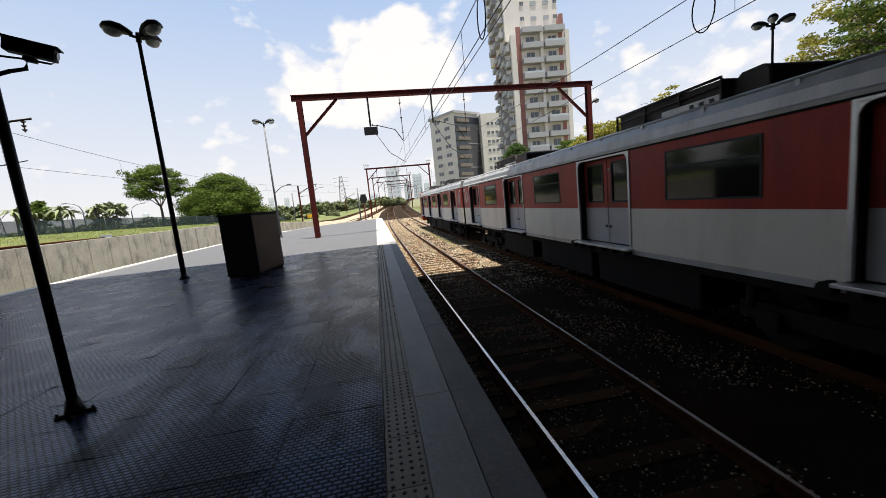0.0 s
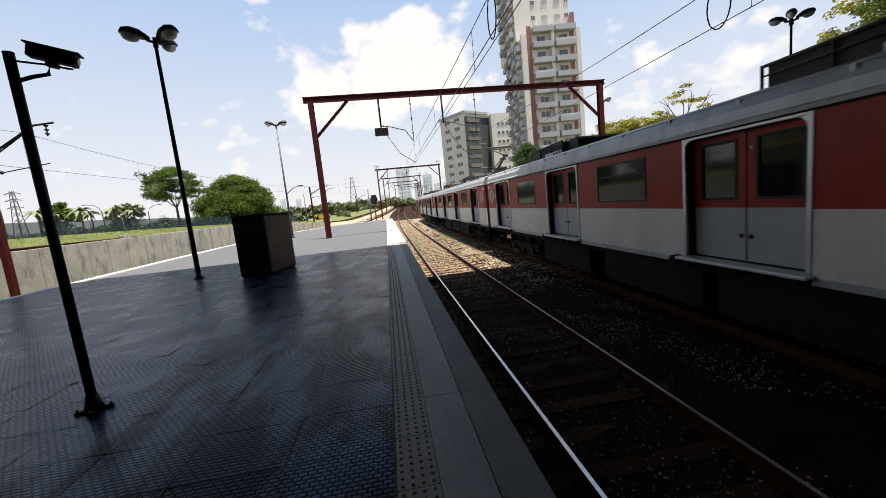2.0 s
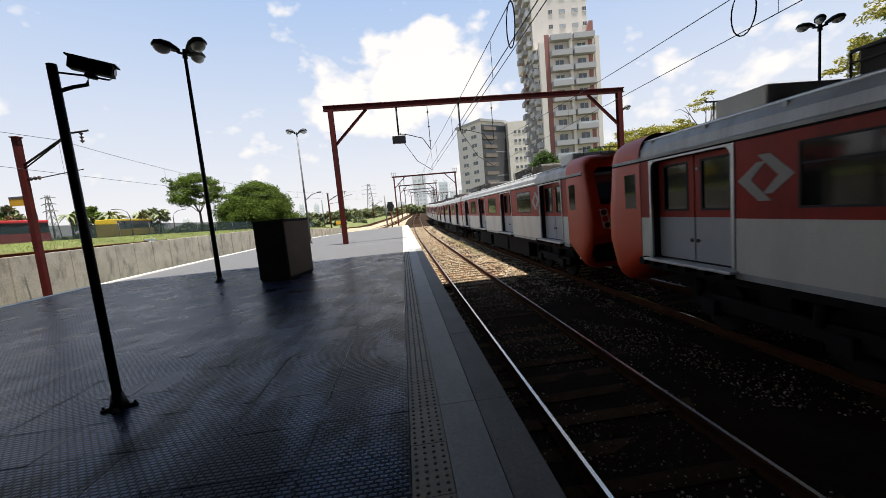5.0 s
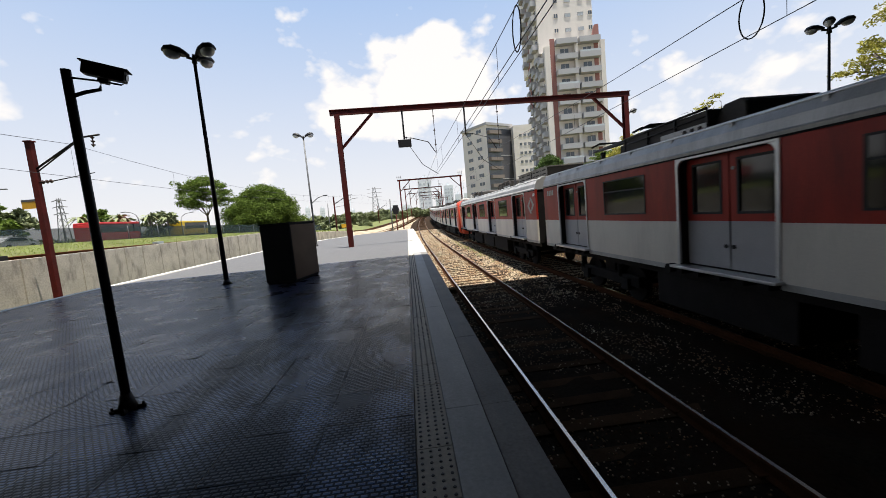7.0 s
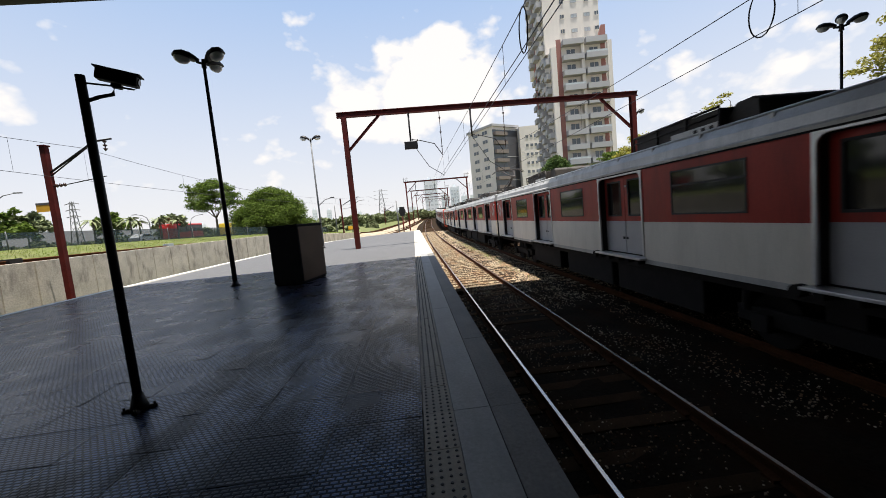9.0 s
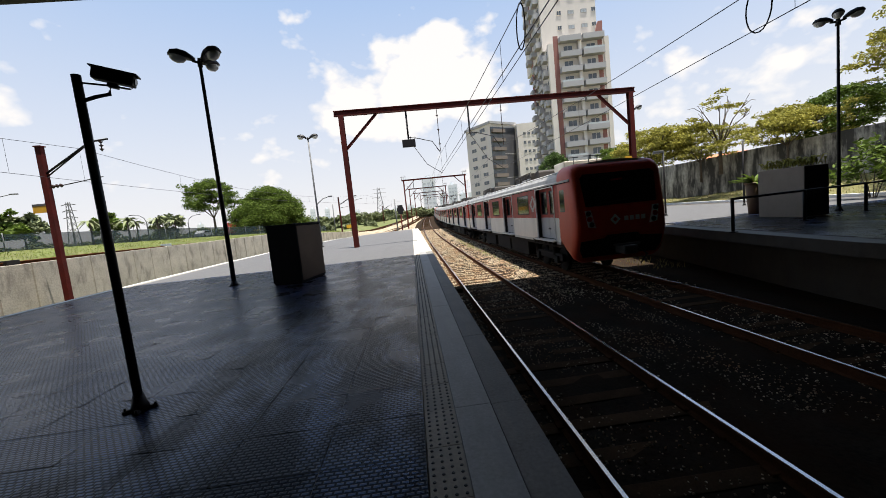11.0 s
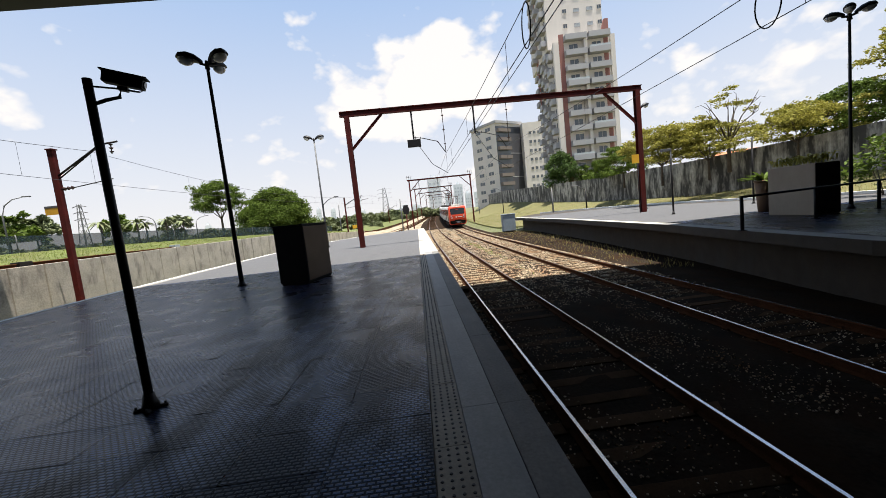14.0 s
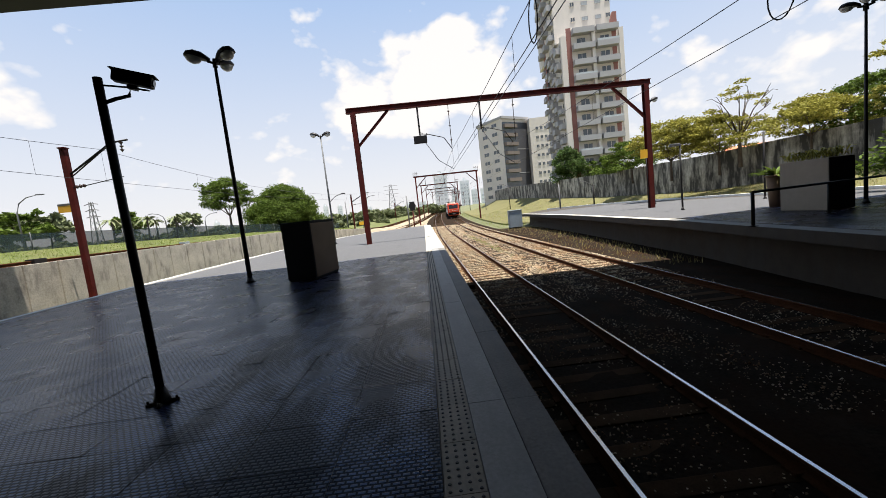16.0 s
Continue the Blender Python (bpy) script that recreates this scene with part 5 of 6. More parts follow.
# ---- overhead line ----
def i_beam(bm, p0, p1, w, h):
    """Flanged steel beam between two points."""
    p0, p1 = Vector(p0), Vector(p1)
    d = (p1 - p0).normalized()
    up = Vector((0, 1, 0)) if abs(d.z) > .8 else Vector((0, 0, 1))
    s = d.cross(up).normalized()
    u = s.cross(d)
    for a0, a1, b0, b1 in ((-w / 2, w / 2, h / 2 - .04, h / 2), (-w / 2, w / 2, -h / 2, -h / 2 + .04), (-.035, .035, -h / 2 + .04, h / 2 - .04)):
        q = [[bm.verts.new(p + s * a + u * b) for a, b in ((a0, b0), (a1, b0), (a1, b1), (a0, b1))] for p in (p0, p1)]
        for k in range(4):
            bm.faces.new((q[0][k], q[0][(k + 1) % 4], q[1][(k + 1) % 4], q[1][k]))
        bm.faces.new(q[0][::-1])
        bm.faces.new(q[1])


def insulator(bm, p, q, n=4):
    p, q = Vector(p), Vector(q)
    tube(bm, [p, q], .025, n=6)
    for i in range(n):
        c = p + (q - p) * ((i + .5) / n)
        d = (q - p).normalized() * .03
        tube(bm, [c - d, c + d], .09, .05, n=10)


def gantry(y, xl, xr, zl, zr, top, label, size=1.0, fittings=True, spikes=False):
    g = thing("line_gantry", label, "gantry", "overhead line gantries")
    h = .34 * size
    for x, zb, s in ((xl, zl, 1), (xr, zr, -1)):
        bm = bmesh.new()
        i_beam(bm, (x, y, zb), (x, y, top - h), .32 * size, .36 * size)
        part("leg", bm, RED_STEEL, g)
        bm = bmesh.new()
        i_beam(bm, (x + s * .1, y, top - 2.55), (x + s * 2.35, y, top - h), .16, .16)
        part("brace", bm, RED_STEEL, g)
        if spikes:
            bm = bmesh.new()
            for k in (-.4, 0, .4):
                tube(bm, [(x + k, y, top), (x + k, y, top + .9)], .04, n=5)
            tube(bm, [(x - .6, y, top + .6), (x + .6, y, top + .6)], .05, n=5)
            part("top_bracket", bm, GALV, g)
    bm = bmesh.new()
    i_beam(bm, (xl - .45, y, top - h / 2), (xr + .35, y, top - h / 2), .30 * size, h)
    part("beam", bm, RED_STEEL, g)
    if fittings:
        for c, dx in ((T1 + bend(y), 0), (T2 + bend(y), .2)):
            bm = bmesh.new()
            tube(bm, [(c - 2.1, y, top - h), (c - 2.1, y, top - 2.2)], .06, n=8)
            part("drop_post", bm, DARK_STEEL, g)
            bm = bmesh.new()
            insulator(bm, (c + dx, y, top - h), (c + dx, y, 6.0), 3)
            part("insulator", bm, CERAMIC, g)
            bm = bmesh.new()
            insulator(bm, (c - 2.1, y, top - 2.1), (c - 1.5, y, top - 2.2), 2)
            tube(bm, [(c - 1.5, y, top - 2.2), (c - .5, y, top - 2.5), (c, y, 5.9)], .03, n=6)
            tube(bm, [(c - 2.1, y, top - 2.2), (c - 1.0, y, 5.2), (c, y, 4.5)], .022, n=6)
            part("steady_arm", bm, DARK_STEEL, g)
    return g


G1 = gantry(26.0, -3.95, 16.3, 0, SIDE_Z, 9.2, "rust-red steel gantry spanning the platforms and tracks")
bm = bmesh.new()
box(bm, -.45, .45, 25.85, 26.1, 6.45, 6.95, bev=.03)
part("signal_box", bm, DARK_STEEL, G1, at=pose(T1 - 2.1, 0, 0))
gantry(84.0, -0.9, 12.8, -0.7, -0.7, 10.2, "slender rust-red gantry farther down the line", .9, True, True)
for gy, a, b in ((122.0, 0.2, 12.0), (162.0, 2.2, 14.5), (205.0, 6.0, 19.0), (255.0, 12.0, 26.0), (310.0, 20.0, 35.0)):
    gantry(gy, a, b, climb(gy) - 1.1, climb(gy) - 1.1, 9.6 + climb(gy), "distant gantry over the curving tracks", .9, False, True)


def wires(label, cx, span, z_con, z_mes, gap=.62, group="overhead wires"):
    """Contact wire and sagging messenger with droppers between support points."""
    w = thing("overhead_wire", label, "overhead wire", group)
    con, mes = [], []
    for (ya, yb) in zip(span, span[1:]):
        n = 14
        for i in range(n + 1):
            k = i / n
            y = ya + (yb - ya) * k
            sag = 4 * k * (1 - k) * (z_mes - z_con - gap)
            mes.append((cx(y), y, z_mes - sag + climb(y)))
            con.append((cx(y), y, z_con + climb(y)))
    for nm, pts, r in (("contact_wire", con, .009), ("messenger_wire", mes, .010)):
        bm = bmesh.new()
        far = [p for p in pts]
        tube(bm, far, r, n=5)
        part(nm, bm, WIRE, w)
    for i in range(1, len(mes), 2):
        if mes[i][1] < 90:
            bm = bmesh.new()
            tube(bm, [mes[i], con[i]], .006, n=4)
            part("dropper", bm, WIRE, w)
    return w


W1 = wires("overhead wires above the platform-side track", lambda y: T1 + bend(y), (-22, 26, 84, 122, 162, 205, 255, 310), 4.58, 5.85, .85)
W2 = wires("overhead wires above the train's track", lambda y: T2 + bend(y), (-30, 26, 84, 122, 162, 205, 255, 310), 4.45, 5.95)
for parent, cx, cy, cz in ((W1, T1, 7.4, 5.1), (W2, T2 + .02, 6.7, 4.82)):
    bm = bmesh.new()
    pts = [(cx + .03, cy + .26 * math.sin(a), cz + .42 * math.cos(a)) for a in [2 * math.pi * k / 20 for k in range(21)]]
    tube(bm, pts, .013, n=6)
    part("jumper_loop", bm, WIRE, parent, "looped jumper cable")
bm = bmesh.new()
tube(bm, [(T1 + .05, -10, 4.75), (T1 + .05, 26, 4.9), (T1 + .1, 60, 4.75)], .011, n=5)
part("feeder_wire", bm, WIRE, W1)
wires("overhead wires above the sunken track", lambda y: smooth_line(LEFT_LOW, y)[0] + (bend(y) * .6), (-26, 18.1, 66, 122, 180), 4.75, 6.2)


def red_mast(x, y, top, reach, label, sign=True):
    m = thing("line_mast", label, "mast", "overhead line masts", at=pose(x, y, 0))
    bm = bmesh.new()
    box(bm, -.115, .115, -.115, .115, -1.3, top, bev=.025)
    box(bm, -.15, .15, -.15, .15, top, top + .05, bev=.01)
    part("post", bm, RED_STEEL, m)
    bm = bmesh.new()
    tube(bm, [(.1, 0, top - 1.15), (reach, 0, top + .05), (reach + .75, 0, top + .12)], .045, n=8)
    tube(bm, [(.1, 0, top - 1.3), (reach * .95, 0, top - .05)], .03, n=8)
    tube(bm, [(.1, 0, top - 1.75), (.75, 0, top - 1.72), (reach + .3, 0, top - 1.5)], .022, n=6)
    part("cantilever", bm, DARK_STEEL, m)
    bm = bmesh.new()
    insulator(bm, (reach + .45, 0, top + .08), (reach + .45, 0, top - .4), 3)
    insulator(bm, (.2, 0, top - 1.75), (.7, 0, top - 1.72), 3)
    part("insulator", bm, CERAMIC, m)
    if sign:
        bm = bmesh.new()
        box(bm, -.75, -.15, -.02, .02, 3.55, 3.95, bev=.005)
        s = part("number_sign", bm, YELLOW_SIGN, m, "small yellow mast sign")
        bm = bmesh.new()
        box(bm, -.75, -.15, -.026, -.02, 3.95 - .09, 3.95)
        part("sign_header", bm, GALV, s)
    return m


red_mast(-15.9, 18.1, 6.4, 2.1, "rust-red mast with a cantilever arm and yellow sign")
red_mast(-12.2, 66, 6.4, 2.4, "rust-red mast with a cantilever arm beyond the platform", False)
red_mast(-9.0, 122, 6.4, 2.4, "rust-red mast with a cantilever arm beyond the platform", False)


def thin_pole(x, y, h, label, head=0):
    p = thing("thin_pole", label, "pole", "slim platform poles", at=pose(x, y, SIDE_Z))
    bm = bmesh.new()
    tube(bm, [(0, 0, .02), (0, 0, h)], .05, n=10)
    part("post", bm, DARK_STEEL, p)
    bm = bmesh.new()
    base_plate(bm, .05, 1.8)
    part("base", bm, DARK_STEEL, p)
    if head:
        bm = bmesh.new()
        box(bm, -.55, -.02, -.10, .10, h - .08, h + .06, bev=.03)
        part("loudspeaker", bm, GALV, p, "pale loudspeaker head")


thin_pole(14.15, 19.8, 3.55, "slim black pole with a pale loudspeaker", 1)
thin_pole(20.4, 21.4, 3.95, "slim black pole on the opposite platform")


def railing():
    r = thing("railing", "low black tube railing across the opposite platform", "railing")
    pts = [(9.03, 9.85), (12.1, 10.6), (15.2, 11.35), (18.3, 12.1), (21.4, 12.85)]
    for x, y in pts:
        bm = bmesh.new()
        tube(bm, [(x, y, SIDE_Z + .02), (x, y, 1.24)], .045, n=10)
        tube(bm, [(x, y, SIDE_Z), (x, y, SIDE_Z + .025)], .12, n=12)
        part("post", bm, DARK_STEEL, r)
    bm = bmesh.new()
    tube(bm, [(x, y, 1.24) for x, y in pts], .035, n=10)
    part("handrail", bm, DARK_STEEL, r)


railing()


# ---- plants ----
def leaves(pts, size, rnd, flat=.5):
    """Leaf blades, two triangles each, scattered round the points."""
    v, f = [], []
    for p, r in pts:
        n = int((42 if size > .15 else 85) * (r / .6) ** 2) + 10
        for _ in range(n):
            d = Vector((rnd.gauss(0, 1), rnd.gauss(0, 1), rnd.gauss(0, flat)))
            d = d.normalized() * r * rnd.random() ** .4
            d.z *= flat + .3
            c = Vector(p) + d
            a = Vector((rnd.gauss(0, 1), rnd.gauss(0, 1), rnd.gauss(0, .5))).normalized()
            b = a.cross(Vector((rnd.gauss(0, 1), rnd.gauss(0, 1), rnd.gauss(0, 1)))).normalized()
            s = size * rnd.uniform(.6, 1.3)
            k = len(v)
            v += [c - a * s, c + b * s * .45, c + a * s, c - b * s * .45]
            f.append((k, k + 1, k + 2, k + 3))
    me = bpy.data.meshes.new("crown")
    me.from_pydata(v, [], f)
    return me


def tree(x, y, z, height, spread, crown_z, label, leaf, seed, clumps=70, size=.22, flat=.5, lean=0.0, bare=False, layered=False):
    rnd = random.Random(seed)
    t = thing("tree", label, "tree", at=pose(x, y, z))
    bm = bmesh.new()
    fork = height * .32
    tube(bm, [(0, 0, -.3), (lean * .2, 0, fork * .5), (lean * .5, 0, fork)], .045 * height * .55, .03 * height * .55, n=9)
    part("trunk", bm, BARK, t)
    tips = []
    bm = bmesh.new()
    n = 8
    for i in range(n):
        a = 2 * math.pi * i / n + rnd.uniform(-.3, .3)
        r = spread * rnd.uniform(.45, .8)
        e = Vector((lean + r * math.cos(a), r * math.sin(a), crown_z + (height - crown_z) * rnd.uniform(.15, .7)))
        m = Vector((lean * .5, 0, fork)).lerp(e, .5) + Vector((0, 0, height * .06))
        tube(bm, [(lean * .5, 0, fork * .95), m, e], .016 * height * .6, .006 * height * .5, n=6)
        for _ in range(3):
            q = e + Vector((rnd.uniform(-1, 1), rnd.uniform(-1, 1), rnd.uniform(-.1, .7))) * spread * .33
            tube(bm, [m.lerp(e, .6), e.lerp(q, .5) + Vector((0, 0, .1)), q], .007 * height * .5, .002 * height, n=5)
            tips.append(q)
    part("branching", bm, BARK, t)
    pts = []
    for i in range(clumps):
        a, k = rnd.uniform(0, 2 * math.pi), math.sqrt(rnd.random())
        zz = rnd.random()
        wid = math.sqrt(max(0, 1 - (zz * 1.0) ** 2)) if not layered else 1 - .35 * abs(zz - .4)
        p = Vector((lean + spread * k * wid * math.cos(a), spread * k * wid * math.sin(a), crown_z + (height - crown_z) * zz))
        if noise.noise((p.x * .6 + seed, p.y * .6, p.z * .9)) < -.12:
            continue
        pts.append((p, spread * rnd.uniform(.13, .24)))
    pts += [(q, spread * .2) for q in tips]
    if bare:
        pts = pts[::6]
    me = leaves(pts, size, rnd, flat)
    me.materials.append(leaf)
    part("crown", me, None, t)
    return t


# beyond the retaining wall
x, y = pol(-26.6, 60)
tree(x, y, 2.2, 7.2, 3.3, 3.4, "spreading green tree with open limbs beyond the fence", LEAF, 11, 210, .12, .45)
x, y = pol(-19.9, 58)
tree(x, y, 1.4, 6.1, 4.9, 0.7, "dense dome-shaped green tree beside the fence", LEAF, 12, 620, .12, .55)
for i, (az, d, h) in enumerate(((-45.5, 70, 5.2), (-43.6, 72, 4.6), (-36.8, 85, 4.6), (-31.5, 90, 4.4), (-14.2, 110, 5.4), (-10.8, 120, 6.4), (-7.2, 130, 7.0), (-5.2, 140, 6.6), (-3.9, 150, 6.0), (-12.6, 100, 3.6), (-9.2, 98, 3.2), (-6.4, 105, 3.4))):
    x, y = pol(az, d)
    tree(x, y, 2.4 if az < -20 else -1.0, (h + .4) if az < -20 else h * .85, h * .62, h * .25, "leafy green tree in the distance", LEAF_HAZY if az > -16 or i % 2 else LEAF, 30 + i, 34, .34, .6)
# above the boundary wall
for i, (az, d, z, h, sp, cz, leaf, lab, kw) in enumerate((
        (34.5, 46, 2.5, 5.7, 4.0, 2.2, LEAF_YELLOW, "flat-topped yellow-green tree above the boundary wall", dict(layered=True, clumps=190)),
        (39.5, 45, 2.5, 5.2, 3.6, 2.2, LEAF_YELLOW, "yellow-green tree with thinning leaves above the wall", dict(clumps=110)),
        (41.5, 44, 3.0, 7.4, 3.0, 4.2, LEAF_YELLOW, "half-bare tree with reaching twigs above the wall", dict(bare=True, clumps=60)),
        (30.0, 60, 3.0, 5.6, 4.0, 1.6, LEAF, "green tree between the tower and the wall", dict(clumps=180)),
        (47.5, 42, 3.0, 4.3, 3.6, 1.8, LEAF_YELLOW, "broad green tree leaning over the boundary wall", dict(clumps=120)),
        (57.0, 40, 3.0, 10.6, 3.4, 3.6, LEAF_YELLOW, "tall feathery green tree over the boundary wall", dict(clumps=120)),
        (61.5, 37, 3.0, 10.4, 4.4, 2.0, LEAF, "tall green tree over the boundary wall", dict(clumps=200)),
        (52.0, 44, 3.0, 5.2, 3.8, 1.8, LEAF, "leafy green tree over the boundary wall", dict(clumps=150)))):
    x, y = pol(az, d)
    tree(x, y, z, h, sp, cz, lab, leaf, 60 + i, size=.115, flat=.3, **kw)
x, y = pol(21.9, 82)
tree(x, y, 4.6, 7.0, 3.5, .6, "rounded dark green tree at the foot of the tower", LEAF_DARK, 90, 220, .2, .8)
x, y = pol(26.6, 84)
tree(x, y, 4.0, 4.8, 4.2, .8, "low green tree beside the tower", LEAF, 91, 80, .26, .6)


def palm(x, y, z, h, seed):
    rnd = random.Random(seed)
    t = thing("palm_tree", "small palm tree in the distance beyond the road", "palm tree", "distant palms", at=pose(x, y, z))
    bm = bmesh.new()
    tube(bm, [(0, 0, -.2), (.1, 0, h * .5), (0, 0, h)], .16, .11, n=8)
    part("trunk", bm, BARK, t)
    bm = bmesh.new()
    for i in range(16):
        a = 2 * math.pi * i / 16 + rnd.uniform(-.15, .15)
        el = rnd.uniform(.1, 1.1)
        L = h * .62
        prev = None
        for k in range(7):
            u = k / 6
            r = L * u * math.cos(el * (1 - u * .6))
            zz = h + L * (u * math.sin(el) - .85 * u * u)
            c = Vector((r * math.cos(a), r * math.sin(a), zz))
            s = Vector((-math.sin(a), math.cos(a), -.3)) * (.17 * math.sin(math.pi * min(u + .12, 1)) + .02)
            cur = (bm.verts.new(c - s), bm.verts.new(c), bm.verts.new(c + s + Vector((0, 0, 0))))
            if prev:
                bm.faces.new((prev[0], prev[1], cur[1], cur[0]))
                bm.faces.new((prev[1], prev[2], cur[2], cur[1]))
            prev = cur
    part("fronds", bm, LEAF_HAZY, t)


for i, (az, d, h) in enumerate(((-38.6, 78, 2.9), (-37.2, 82, 2.6), (-35.4, 80, 2.9), (-34.6, 84, 2.6), (-32.6, 84, 2.9), (-30.9, 86, 2.6), (-16.4, 100, 4.0), (-47.5, 75, 2.8))):
    x, y = pol(az, d)
    palm(x, y, 2.6 if az < -20 else 0, h * 1.15, 200 + i)


def tufts(name, label, places, h, material, seed, n):
    rnd = random.Random(seed)
    v, f = [], []
    for _ in range(n):
        c = Vector(places(rnd))
        a = rnd.uniform(0, 6.28)
        w = Vector((math.cos(a), math.sin(a), 0)) * rnd.uniform(.008, .02)
        tip = c + Vector((rnd.gauss(0, .35), rnd.gauss(0, .35), 1)) * h * rnd.uniform(.5, 1.3)
        k = len(v)
        v += [c - w, c + w, tip]
        f.append((k, k + 1, k + 2))
    me = bpy.data.meshes.new(name)
    me.from_pydata(v, [], f)
    me.materials.append(material)
    tagged(part(name, me, None), label, "grass", kind="stuff")


def on_verge(r):
    y = r.uniform(6, 75)
    x, z = upper(y)
    k = r.random()
    return (x - 1.3 - 2.3 * k, y, z - .17 + .70 * k)


def by_edge(r):
    y = r.uniform(13, 46)
    x0 = T2 + 1.5 + bend(y)
    x1 = along([(b, a) for a, b in SIDE_FRONT], y)[0] + .4
    k = r.random() ** .6
    return (x0 + (x1 - x0) * k, y, -1.24)


def mid_tracks(r):
    y = r.gauss(30, 6)
    return (4.6 + r.gauss(0, .18) + bend(y), y, -1.22)


BANK = [(-20, 34.0, 2.0), (24, 32.0, 1.55), (39.5, 31.0, 0.72), (60, 29.5, 1.2), (107, 25.5, 3.4), (150, 26, 4.2)]


def on_bank(r):
    y = r.uniform(10, 100)
    xw, zw = along(BANK, y)
    x0 = 24.7 if y < 40 else max(11.5 + bend(y), 24.7 - (y - 40) * 0.9)
    z0 = -0.05 if y < 46 else -1.12 + climb(y)
    ex = 1.3 if y < 40 else min(1.3 + (y - 40) * .1, 2.6)
    k = r.random()
    return (x0 + (xw - x0) * k, y, z0 + (zw - z0) * k ** ex - .03)


def lawn(r):
    y = r.uniform(47, 130)
    return (r.uniform(9.4, 15) + bend(y), y, -1.28 + climb(y))


tufts("verge_grass", "bright green grass on the verge above the wall", on_verge, .08, BLADE, 1, 26000)
tufts("track_weeds", "straggling dry weeds along the platform foot", by_edge, .2, DRY_BLADE, 2, 1300)
tufts("track_weeds", "a few green weeds between the two tracks", mid_tracks, .12, BLADE, 3, 900)
tufts("bank_grass", "dry green grass on the bank below the wall", on_bank, .2, BLADE, 4, 9000)
tufts("dry_bank_grass", "straw-coloured grass on the bank below the wall", on_bank, .2, DRY_BLADE, 5, 15000)
tufts("lawn_grass", "green grass beyond the end of the opposite platform", lawn, .22, BLADE, 6, 5000)


def planter(x0, x1, y0, y1, h):
    p = thing("planter", "tall taupe concrete planter with leafy plants on top", "planter", at=pose((x0 + x1) / 2, (y0 + y1) / 2, SIDE_Z))
    w, d = (x1 - x0) / 2, (y1 - y0) / 2
    bm = bmesh.new()
    box(bm, -w, w, -d, d, .01, h, bev=.012)
    part("box", bm, PLANTER, p)
    # thin dark sheet over the end face stands for its shade
    bm = bmesh.new()
    box(bm, -w + .02, w + .012, -d - .012, -d - .001, .03, h - .02)
    part("shaded_end", bm, PLANTER_SHADE, p, "end face coloured dark as the planter's shaded side")
    bm = bmesh.new()
    rnd = random.Random(5)
    for _ in range(150):
        c = Vector((rnd.uniform(-w, w), rnd.uniform(-d, d), h))
        a = rnd.uniform(0, 6.28)
        L = rnd.uniform(.18, .5)
        o = Vector((math.cos(a), math.sin(a), 0))
        s = Vector((-math.sin(a), math.cos(a), 0)) * .035
        m = c + o * L * .5 + Vector((0, 0, L * .7))
        e = c + o * L + Vector((0, 0, L * .55))
        vs = [bm.verts.new(q) for q in (c, m - s, e, m + s)]
        bm.faces.new(vs)
    part("plant", bm, LEAF_YELLOW, p, "bushy green leaves")


planter(13.12, 14.0, 11.5, 13.15, 1.72)


def rosette(x, y, z):
    """Strap leaves arching out of a tall pot."""
    rnd = random.Random(17)
    t = thing("potted_plant", "strap-leaved green plant in a tall brown pot", "plant", at=pose(x, y, z))
    bm = bmesh.new()
    tube(bm, [(0, 0, 0), (0, 0, .7), (0, 0, 1.3)], .2, .3, n=16)
    tube(bm, [(0, 0, 1.28), (0, 0, 1.35)], .33, .33, n=16)
    part("pot", bm, BROWN_BOX, t, "tall brown pot")
    bm = bmesh.new()
    for i in range(46):
        a, L, el = rnd.uniform(0, 6.28), rnd.uniform(.55, .95), rnd.uniform(.35, 1.25)
        prev = None
        for k in range(6):
            u = k / 5
            r = .06 + L * u * math.cos(el * (1 - .3 * u))
            c = Vector((r * math.cos(a), r * math.sin(a), 1.3 + L * (u * math.sin(el) - .42 * u * u)))
            q = Vector((-math.sin(a), math.cos(a), .15)) * (.055 * math.sin(math.pi * min(u * .85 + .15, 1)) + .004)
            cur = (bm.verts.new(c - q), bm.verts.new(c + Vector((0, 0, -.015))), bm.verts.new(c + q))
            if prev:
                bm.faces.new((prev[0], prev[1], cur[1], cur[0]))
                bm.faces.new((prev[1], prev[2], cur[2], cur[1]))
            prev = cur
    part("fronds", bm, LEAF, t, "arching strap leaves")


def shrub(x, y, z, r, h, label, seed, leaf):
    rnd = random.Random(seed)
    t = thing("shrub", label, "plant", at=pose(x, y, z))
    bm = bmesh.new()
    for i in range(5):
        a = i * 1.3
        tube(bm, [(0, 0, -.1), (r * .4 * math.cos(a), r * .4 * math.sin(a), h * .7)], .03, .01, n=5)
    part("stems", bm, BARK, t)
    pts = [(Vector((r * rnd.uniform(-.7, .7), r * rnd.uniform(-.7, .7), h * rnd.uniform(.45, .95))), r * .4) for _ in range(16)]
    me = leaves(pts, .16, rnd, .7)
    me.materials.append(leaf)
    part("foliage", me, None, t)


rosette(14.75, 15.0, SIDE_Z)
shrub(22.6, 16.6, SIDE_Z - .3, 1.5, 3.0, "bushy green shrub behind the platform lamp", 8, LEAF)
shrub(24.8, 14.4, SIDE_Z - .3, 1.6, 3.0, "bushy green shrub behind the railing", 9, LEAF)


